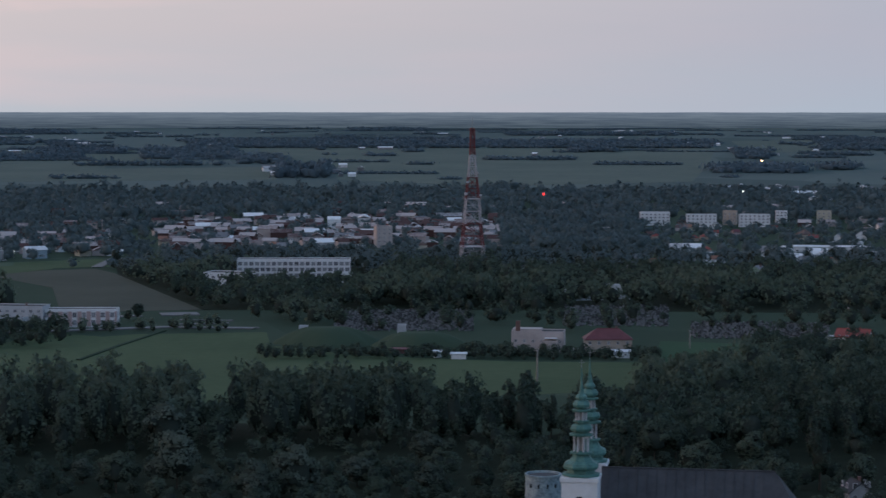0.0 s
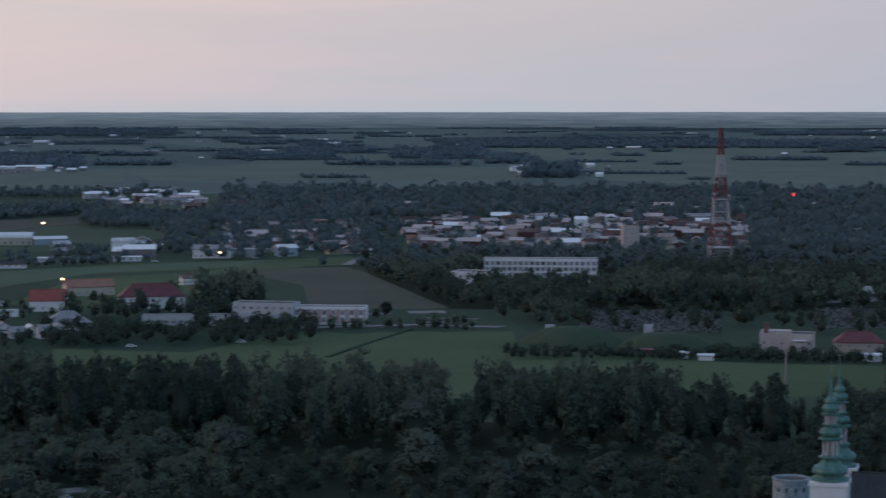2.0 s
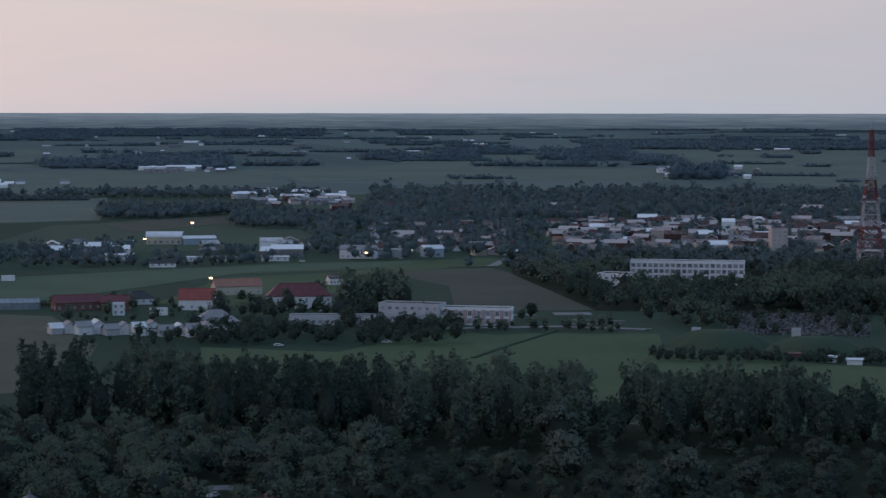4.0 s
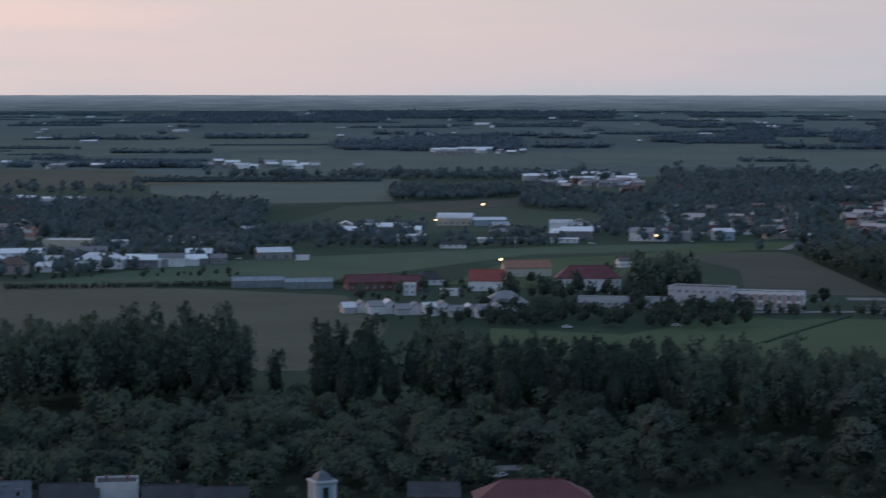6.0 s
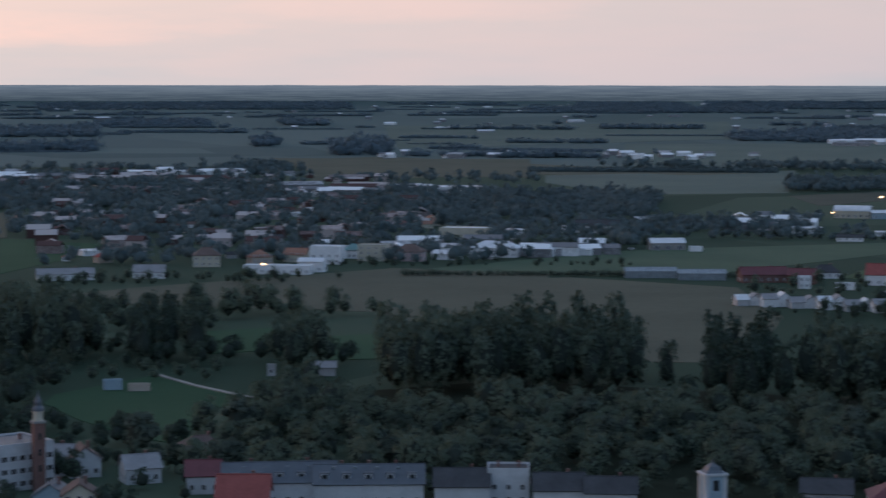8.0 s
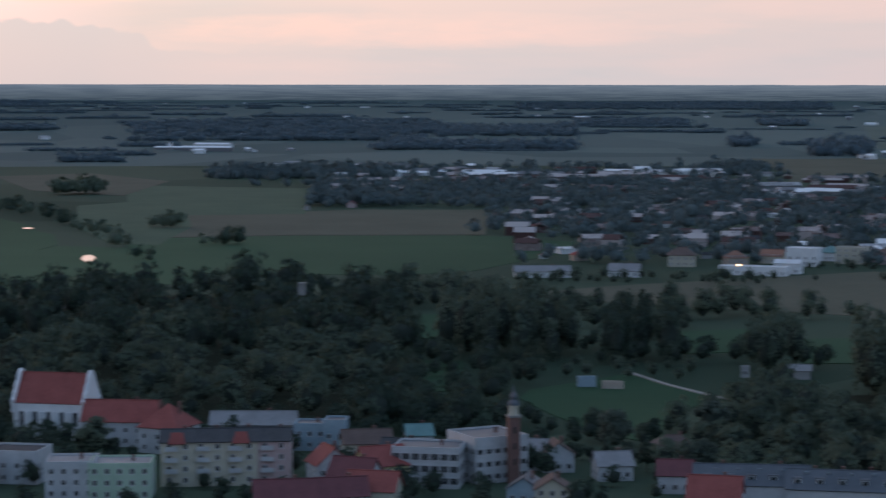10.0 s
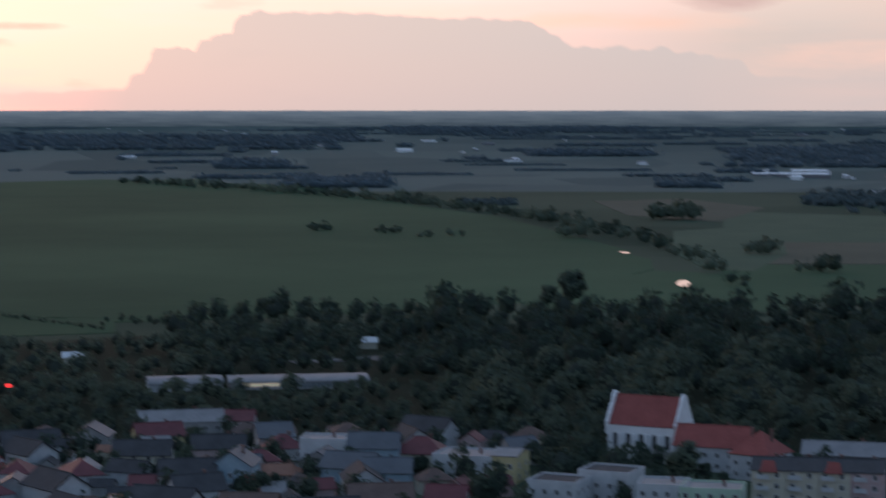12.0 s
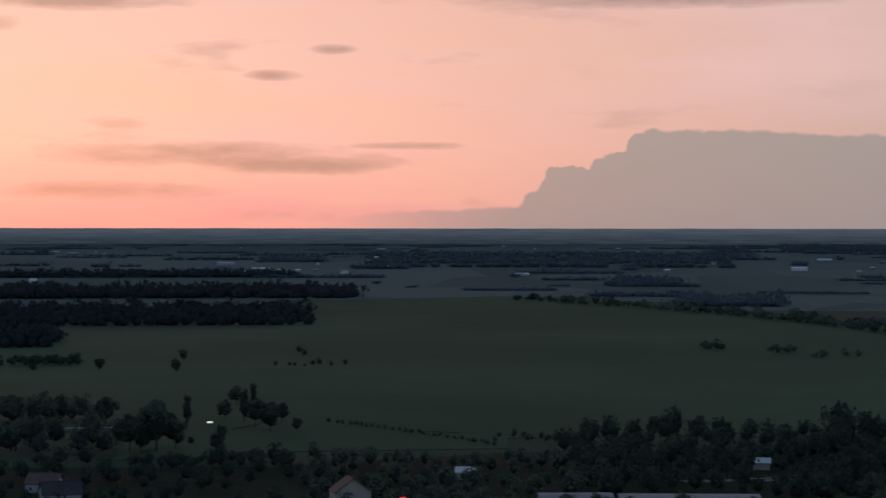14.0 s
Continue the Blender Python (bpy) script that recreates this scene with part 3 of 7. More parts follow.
crop_field('bright', [(-41.9, 778), (-40.7, 777), (-40.7, 704), (-41.9, 692)])
crop_field('bright', [(-66.9, 2864), (-61.0, 2602), (-58.8, 2038), (-54.8, 1784), (-51.5, 1457), (-51.4, 1363), (-52.7, 1264), (-54.8, 1119), (-57.2, 1092), (-61.0, 1045), (-67.0, 1024)])
crop_field('bright', [(-52.7, 1273), (-51.4, 1353), (-49.7, 1333), (-47.6, 1315), (-47.9, 1088), (-54.8, 1068), (-54.8, 1125)])
crop_field('green', [(-50.9, 1802), (-48.2, 1910), (-47.9, 1527), (-48.8, 1352), (-50.0, 1362), (-50.9, 1527)])
crop_field('wheat', [(-53.0, 2394), (-50.6, 2467), (-48.5, 2248), (-49.7, 1959), (-52.1, 2067)])
crop_field('bright', [(-71.8, 2985), (-65.9, 3138), (-61.1, 2935), (-55.4, 2016), (-52.0, 1542), (-51.9, 1353), (-54.7, 1256), (-59.2, 1191), (-62.3, 1088), (-66.2, 1048), (-70.9, 1106), (-71.8, 1008)])
crop_field('bright', [(-79.9, 2102), (-70.8, 2156), (-69.6, 3051), (-63.4, 3195), (-65.7, 1958), (-65.7, 1045), (-71.4, 1091), (-73.2, 1343), (-79.9, 1526)])
crop_field('bright', [(-82.0, 1035), (-82.0, 1830), (-75.0, 1830), (-71.2, 1150), (-74.0, 1040)])
crop_field('bright', [(-73.2, 1072), (-70.8, 1090), (-65.7, 1039), (-65.7, 978), (-71.4, 966), (-74.2, 942), (-76.1, 939), (-75.8, 1026)])
crop_field('bright', [(-70.8, 2156), (-69.6, 3051), (-66.0, 3183), (-60.3, 2858), (-59.7, 2492), (-55.8, 2005), (-55.8, 1114), (-60.4, 1083), (-66.0, 1045), (-71.1, 1139)])
road([(-11.67, 994), (-7.27, 1008), (-5.03, 998)])
path([(-36.32, 749), (-35.26, 718), (-33.75, 687)])
road([(-61.05, 853), (-59.59, 862), (-57.89, 878)])
road([(-52.51, 962), (-51.53, 976), (-50.32, 991)])
road([(-59.01, 861), (-57.81, 882)])
road([(-78.61, 1086), (-76.13, 1090)])
road([(-17.34, 568), (-16.28, 573), (-15.4, 568)])
road([(-9.16, 1406), (-8.71, 1487), (-5.71, 1501)])
road([(-17.21, 776), (-16.31, 779)])
road([(-52.73, 960), (-50.67, 996)])
road([(2.95, 1258), (4.15, 1192), (5.35, 1158)])

# ---- trees ----
rng = np.random.default_rng(7)


def ico():
    bm = bmesh.new()
    bmesh.ops.create_icosphere(bm, subdivisions=1, radius=1.0)
    v = np.array([p.co[:] for p in bm.verts])
    f = np.array([[p.index for p in q.verts] for q in bm.faces])
    bm.free()
    return v, f


ICO_V, ICO_F = ico()


def crown(r, height, width, base, leaves, leaf, lobes, shape="round", cores=False):
    """Vertices, triangles, normals and material slots of a crown: a heart coloured dark for inner shade, boughs round
    it, and a ragged coat of leaf clumps.
    """
    cz, hz = base + (height - base) / 2, (height - base) / 2
    centre = np.array([0, 0, cz - 0.35 * hz])
    stretch = {"round": 0.85, "column": 1.7, "tall": 1.3, "flat": 0.8}[shape]
    cs = []
    for i in range(lobes):
        d = r.normal(size=3)
        d /= np.linalg.norm(d)
        if shape == "column":
            up = -0.86 + 1.72 * (i + r.uniform(0, 1)) / lobes
            wide = (1 - 0.3 * max(0.0, up) ** 2 - 0.25 * max(0.0, -up)) * r.uniform(0.25, 0.62)
            t = r.uniform(0, 6.283)
            c = np.array([math.cos(t) * wide * width / 2, math.sin(t) * wide * width / 2, up * hz * 0.86])
        else:
            c = d * r.uniform(0.45, 0.72) * np.array([width / 2, width / 2, hz])
            up = c[2] / hz
            c[:2] *= 1 - (0.75 if shape == "tall" else 0.3) * max(0.0, up) - 0.2 * max(0.0, -up)
        rad = width * r.uniform(0.17, 0.29) * min(1.0, 2.9 / lobes ** 0.5)
        cs.append((c + np.array([0, 0, cz]), np.array([rad, rad, min(rad * stretch * r.uniform(0.8, 1.15), hz * 0.6)])))
    hearts = [(np.array([0, 0, cz - 0.1 * hz]), np.array([width * 0.27, width * 0.27, hz * 0.66]))]
    if cores:
        hearts += [(c, q * 0.66) for c, q in cs]
    vs, fs, ns, n = [], [], [], 0
    for c, q in hearts:
        v = ICO_V * q * r.uniform(0.75, 1.15, (len(ICO_V), 1)) + c
        out = (v - centre) / (np.linalg.norm(v - centre, axis=1)[:, None] + 1e-6)
        vs.append(v)
        fs.append(ICO_F + n)
        ns.append(out + ICO_V * 0.3 + r.normal(size=v.shape) * 0.2)
        n += len(v)
    per = max(1, leaves // lobes)
    for c, q in cs:
        d = r.normal(size=(per, 3))
        d /= np.linalg.norm(d, axis=1)[:, None]
        d[:, 2] = np.where(d[:, 2] < -0.45, -d[:, 2], d[:, 2])
        p = c + d * q * r.uniform(0.72, 1.22, (per, 1))
        out = (p - centre) / (np.linalg.norm(p - centre, axis=1)[:, None] + 1e-6)
        tilt = d * 0.4 + (p - centre) / width * 1.2                      # clumps hang like shingles, facing out
        tilt[:, 2] = 0.0
        tilt /= np.linalg.norm(tilt, axis=1)[:, None] + 1e-6
        tilt[:, 2] = 0.3 * np.maximum(d[:, 2], 0.0)
        tilt += r.normal(size=(per, 3)) * 0.2
        a = np.cross(tilt, r.normal(size=(per, 3)))
        a /= np.linalg.norm(a, axis=1)[:, None]
        b = np.cross(tilt, a)
        b /= np.linalg.norm(b, axis=1)[:, None]
        w = leaf * r.uniform(0.55, 1.35, (per, 1)) / 2
        tri = np.stack([p - a * w - b * w * 0.7, p + a * w * 0.9 - b * w * 0.5, p + a * w * 0.2 + b * w * 1.1], 1).reshape(-1, 3)
        vs.append(tri)
        fs.append(np.arange(per * 3).reshape(-1, 3) + n)
        ns.append(np.repeat(out * 0.7 + d * 0.45 + r.normal(size=(per, 3)) * 0.15, 3, axis=0))
        n += per * 3
    vs, fs, ns = np.concatenate(vs), np.concatenate(fs), np.concatenate(ns)
    ns /= np.linalg.norm(ns, axis=1)[:, None] + 1e-9
    t = vs[fs]
    back = (np.cross(t[:, 1] - t[:, 0], t[:, 2] - t[:, 0]) * ns[fs].mean(1)).sum(1) < 0
    fs[back] = fs[back][:, ::-1]
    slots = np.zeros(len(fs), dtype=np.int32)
    # The shade-dark heart goes only into crowns of more than 50 leaves.
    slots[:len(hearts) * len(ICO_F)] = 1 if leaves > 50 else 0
    return vs, fs, ns, slots


def mesh_from(name, v, f, normals, slots, mat):
    me = bpy.data.meshes.new(name)
    me.vertices.add(len(v))
    me.vertices.foreach_set("co", np.asarray(v, dtype=np.float32).ravel())
    me.loops.add(len(f) * 3)
    me.loops.foreach_set("vertex_index", np.asarray(f, dtype=np.int32).ravel())
    me.polygons.add(len(f))
    me.polygons.foreach_set("loop_start", np.arange(0, len(f) * 3, 3, dtype=np.int32))
    me.polygons.foreach_set("use_smooth", np.ones(len(f), dtype=bool))
    me.polygons.foreach_set("material_index", np.asarray(slots, dtype=np.int32))
    me.materials.append(mat)
    me.materials.append(BOUGH_SHADE)
    me.update(calc_edges=True)
    att = me.attributes.new("custom_normal", "FLOAT_VECTOR", "POINT")
    att.data.foreach_set("vector", np.asarray(normals, dtype=np.float32).ravel())
    return me


def trunk(height, radius_, limbs, r):
    bm = bmesh.new()
    bar(bm, (0, 0, -0.3), (0.1, 0.05, height * 0.45), radius_, 7, radius_ * 0.6)
    bar(bm, (0.1, 0.05, height * 0.44), (0, 0, height * 0.8), radius_ * 0.6, 6, radius_ * 0.15)
    for k in range(limbs):
        a = 2 * math.pi * k / limbs + r.uniform(-0.4, 0.4)
        z = height * r.uniform(0.28, 0.5)
        reach = height * 0.22
        bar(bm, (0.05, 0.03, z), (reach * math.cos(a), reach * math.sin(a), z + height * 0.2), radius_ * 0.35, 5, radius_ * 0.1)
    return bm


TREES = {}


def tree_kind(key, n, height, width, base, leaves, leaf, lobes, shape, mat, label):
    TREES[key] = []
    for i in range(n):
        r = np.random.default_rng(hash_of(key) + i)
        root = thing("tree", Matrix.Identity(4), label, "tree")
        part("trunk", trunk(height, height * 0.018, 5, r), BARK, root)
        part("crown", mesh_from("crown", *crown(r, height, width, base, leaves, leaf, lobes, shape, True), mat), mat, root)
        TREES[key].append(root)


def hash_of(s):
    return sum(ord(c) * (i + 3) for i, c in enumerate(s))


tree_kind("oak", 7, 15, 14.5, 1.2, 1500, 0.8, 26, "round", LEAF, "broad dark green deciduous tree in full leaf")
tree_kind("poplar", 5, 26, 10.5, 1.5, 1900, 0.8, 34, "column", LEAF, "tall dark green poplar with a ragged crown")
tree_kind("willow", 4, 13, 14, 0.4, 1700, 0.7, 30, "round", LEAF_PALE, "round silvery green willow in full leaf")
tree_kind("spruce", 3, 13, 5.5, 0.6, 700, 0.7, 14, "tall", LEAF, "narrow dark green conifer")
UNPLACED = [t for k in TREES.values() for t in k]
STOCK = {}


def stock(key, n, height, width, base, leaves, leaf, lobes, shape):
    STOCK[key] = [crown(np.random.default_rng(50 + hash_of(key) + i), height, width, base, leaves, leaf, lobes, shape) for i in range(n)]


stock("near", 9, 15, 14.5, 0.6, 364, 1.2, 14, "round")
stock("nearpoplar", 8, 25, 12.5, 0.3, 560, 1.2, 20, "column")
stock("mid", 9, 13, 13, 0.3, 90, 1.7, 9, "round")
stock("far", 10, 11, 14, 0.0, 36, 2.6, 6, "round")
stock("belt", 10, 9, 34, 0.0, 22, 4.2, 7, "flat")
FOOT = []           # building footprints (x, y, radius)


def free(x, y, fields=True):
    if fields and any(inside(x, y, c) for c in CLEAR):
        return False
    return all((x - a) ** 2 + (y - b) ** 2 > r * r for a, b, r in FOOT)


def one_tree(key, az_, d, size=1.0):
    src = TREES[key][int(rng.integers(len(TREES[key])))]
    m = stand(az_, d, rng.uniform(0, 360), size)
    if src in UNPLACED:
        UNPLACED.remove(src)
        src.matrix_basis = m
        t = src
    else:
        t = copy_thing(src, m)
    return t


def grove(az1, az2, d1, d2, spacing, key="mid", size=(0.7, 1.2), label="dark green belt of deciduous trees", fields=True, chance=1.0, mat=None, lumps=0.45, deep=0.0, sink=0.0):
    """Trees on a jittered grid over a sector of the plain, as one wood."""
    vs, fs, ns, ms, n = [], [], [], [], 0
    d = d1
    while d <= d2:
        r = radius(d)
        step = spacing * shrink(d)
        a = az1 + rng.uniform(0, 1) * math.degrees(step / r)
        while a <= az2:
            p = place(a + math.degrees(rng.uniform(-.35, .35) * step / r), d + rng.uniform(-.35, .35) * spacing)
            a += math.degrees(step / r)
            if rng.uniform() > chance or not free(p.x, p.y, fields):
                continue
            v, f, o, slots = STOCK[key][int(rng.integers(len(STOCK[key])))]
            lump = noise.noise(Vector((p.x / 55, p.y / 55, 3.0)))
            if lump < -0.38 and lumps > 0.3:
                continue
            k = rng.uniform(*size) * shrink(d) * (1 + lumps * lump)
            t = rng.uniform(0, 6.28)
            c, s = math.cos(t) * k, math.sin(t) * k
            w = np.stack([v[:, 0] * c - v[:, 1] * s + p.x, v[:, 0] * s + v[:, 1] * c + p.y, v[:, 2] * k * rng.uniform(0.85, 1.15) + p.z - 0.2 - sink * shrink(d)], 1)
            vs.append(w)
            fs.append(f + n)
            ms.append(slots)
            c, s = math.cos(t), math.sin(t)
            ns.append(np.stack([o[:, 0] * c - o[:, 1] * s, o[:, 0] * s + o[:, 1] * c, o[:, 2]], 1))
            n += len(w)
        d += max(deep, spacing * max(1.0, d / 2500)) * rng.uniform(0.85, 1.15)
    if vs:
        # Farther groves take the leaves with haze in their colour.
        m = mat or (LEAF_HAZIER if d1 > 2800 else LEAF_HAZED if key == "far" or d1 > 1300 else LEAF)
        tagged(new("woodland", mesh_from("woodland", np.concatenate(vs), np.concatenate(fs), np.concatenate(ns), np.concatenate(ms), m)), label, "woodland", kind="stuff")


def wood(az1, az2, d1, d2, height, mat=None, label="dark wood far out on the plain"):
    """A closed wood of one height between two distances."""
    key, tall = ("belt", 9.0) if d1 > 2600 and height < 17 else ("far", 11.0)
    k = height / tall
    wide = 15.0 * k if key == "belt" else 7.5 * k
    grove(az1, az2, d1, d2, wide, key, (1.0 * k, 1.28 * k), label, False, 0.95, mat, 0.15, (d2 - d1) / 6, 0.22 * height)


def orchard(az1, az2, d1, d2, spacing, kinds, size=(0.75, 1.2), fields=True, limit=999):
    """Single trees over a sector of the plain."""
    d = d1
    while d <= d2:
        a = az1 + rng.uniform(0, 1) * math.degrees(spacing / d)
        while a <= az2 and limit > 0:
            q, e = a + math.degrees(rng.uniform(-.35, .35) * spacing / d), d + rng.uniform(-.35, .35) * spacing
            p = place(q, e)
            a += math.degrees(spacing / d)
            if free(p.x, p.y, fields):
                one_tree(kinds[int(rng.integers(len(kinds)))], q, e, rng.uniform(*size))
                limit -= 1
        d += spacing


# ---- buildings ----
WINDOWS = {}


def window_mesh(w, h, glass):
    key = (round(w, 1), round(h, 1), glass.name)
    if key not in WINDOWS:
        f = bmesh.new()
        t = 0.12
        box(f, -w / 2, w / 2, -0.08, 0.05, h - t, h)
        box(f, -w / 2 - 0.08, w / 2 + 0.08, -0.16, 0.05, -0.05, t)
        box(f, -w / 2, -w / 2 + t, -0.08, 0.05, t, h - t)
        box(f, w / 2 - t, w / 2, -0.08, 0.05, t, h - t)
        box(f, -0.05, 0.05, -0.07, 0.05, t, h - t)
        WINDOWS[key] = to_mesh("window", f, FRAME), to_mesh("pane", boxed(-w / 2 + t, w / 2 - t, -0.03, 0.02, t, h - t), glass)
    return WINDOWS[key]


def add_window(root, x, y, z, w, h, turn=0.0, pane=True, glass=None):
    a, b = window_mesh(w, h, glass or GLASS)
    o = part("window", a, None, root)
    o.matrix_basis = pose(x, y, z, 0, 0, turn)
    if pane:
        part("pane", b, None, o)
    return o


def roof_mesh(kind, w, d, h, rh, over=0.5, thick=0.25, axis="x"):
    bm = bmesh.new()
    if axis == "y":
        w, d = d, w
    X, Y = w / 2 + over, d / 2 + over
    drop = rh * over / (d / 2)
    e, t = h - drop + thick, h + rh + thick
    if kind == "gable":
        slab(bm, [(-X, -Y, e), (X, -Y, e), (X, 0, t), (-X, 0, t)], thick)
        slab(bm, [(X, Y, e), (-X, Y, e), (-X, 0, t), (X, 0, t)], thick)
        bar(bm, (-X, 0, t), (X, 0, t), 0.18, 6)
    elif kind == "hip":
        k = max(0.3, X - Y)
        slab(bm, [(-X, -Y, e), (X, -Y, e), (k, 0, t), (-k, 0, t)], thick)
        slab(bm, [(X, Y, e), (-X, Y, e), (-k, 0, t), (k, 0, t)], thick)
        slab(bm, [(X, -Y, e), (X, Y, e), (k, 0, t)], thick)
        slab(bm, [(-X, Y, e), (-X, -Y, e), (-k, 0, t)], thick)
        bar(bm, (-k, 0, t), (k, 0, t), 0.18, 6)
    elif kind == "shed":
        slab(bm, [(-X, -Y, h + thick), (X, -Y, h + thick), (X, Y, h + rh + thick), (-X, Y, h + rh + thick)], thick)
    elif kind == "arch":
        n = 10
        arc = [(-(Y + 0.0) * math.cos(math.pi * i / n), h + rh * math.sin(math.pi * i / n)) for i in range(n + 1)]
        rim = [(y * 1.02, z + 0.15) for y, z in arc] + [(y, z) for y, z in arc[::-1]]
        ends = [[bm.verts.new((x, y, z)) for y, z in rim] for x in (-X, X)]
        bm.faces.new(ends[0])
        bm.faces.new(ends[1][::-1])
        for i in range(len(rim)):
            j = (i + 1) % len(rim)
            bm.faces.new((ends[0][j], ends[0][i], ends[1][i], ends[1][j]))
        bmesh.ops.recalc_face_normals(bm, faces=bm.faces[:])
    else:
        box(bm, -w / 2 + 0.3, w / 2 - 0.3, -d / 2 + 0.3, d / 2 - 0.3, h - 0.05, h + 0.12)
    if axis == "y":
        bmesh.ops.rotate(bm, verts=bm.verts[:], cent=(0, 0, 0), matrix=Matrix.Rotation(math.pi / 2, 3, "Z"))
    return bm


def wall_mesh(kind, w, d, h, rh, axis="x"):
    bm = bmesh.new()
    box(bm, -w / 2, w / 2, -d / 2, d / 2, -0.5, h)
    if kind == "gable":
        s = []
        if axis == "x":
            s = [((x, -d / 2, h), (x, d / 2, h), (x, 0, h + rh)) for x in (-w / 2, w / 2)]
        else:
            s = [((-w / 2, y, h), (w / 2, y, h), (0, y, h + rh)) for y in (-d / 2, d / 2)]
        for tri, sign in zip(s, (1, -1)):
            inward = Vector((0.3 * sign, 0, 0)) if axis == "x" else Vector((0, 0.3 * sign, 0))
            a = [bm.verts.new(p) for p in tri]
            b = [bm.verts.new(Vector(p) + inward) for p in tri]
            bm.faces.new(a)
            bm.faces.new(b[::-1])
            for i in range(3):
                bm.faces.new((a[i], b[i], b[(i + 1) % 3], a[(i + 1) % 3]))
    if kind == "flat":
        t = 0.3
        for x0, x1, y0, y1 in ((-w / 2, w / 2, -d / 2, -d / 2 + t), (-w / 2, w / 2, d / 2 - t, d / 2), (-w / 2, -w / 2 + t, -d / 2 + t, d / 2 - t), (w / 2 - t, w / 2, -d / 2 + t, d / 2 - t)):
            box(bm, x0, x1, y0, y1, h, h + 0.6)
    bmesh.ops.recalc_face_normals(bm, faces=bm.faces[:])
    return bm


def building(name, label, category, az_, d, w, dep, h, roof="gable", rh=3.0, wall="white", top="red", rel=0.0, axis="x", rows=2, cols=4, side=2, win=(1.2, 1.4), chimneys=1, group="", pane=True, first=1.0, storey=3.0, base=0.0):
    m = stand(az_, d, rel)
    p = m.translation
    FOOT.append((p.x, p.y, 0.5 * max(w, dep) + 2.5))
    root = thing(name, m, label, category, group)
    part("wall", wall_mesh(roof, w, dep, h, rh, axis), PLASTER[wall], root)
    part("roof", roof_mesh(roof, w, dep, h, rh, axis=axis), ROOF[top], root)
    # Past 850 m the low contrast of distance is put into the glass colour.
    glass = GLASS_FAR if d > 850 else GLASS
    for r in range(rows):
        z = first + storey * r
        for c in range(cols):
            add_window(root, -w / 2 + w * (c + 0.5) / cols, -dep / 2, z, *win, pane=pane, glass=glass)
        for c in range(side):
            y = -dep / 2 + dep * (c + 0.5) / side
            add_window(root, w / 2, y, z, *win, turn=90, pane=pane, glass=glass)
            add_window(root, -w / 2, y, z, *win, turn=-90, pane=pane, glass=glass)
    for c in range(chimneys):
        x = -w / 4 + w / 2 * c / max(1, chimneys - 1) if chimneys > 1 else w * 0.18
        bm = bmesh.new()
        top_z = h + rh + 0.9 if roof != "flat" else h + 1.4
        box(bm, x - 0.35, x + 0.35, 0.2, 0.9, h - 0.2, top_z)
        box(bm, x - 0.45, x + 0.45, 0.1, 1.0, top_z, top_z + 0.15)
        part("chimney", bm, PLASTER["brick"], root)
    return root


rng_b = np.random.default_rng(11)
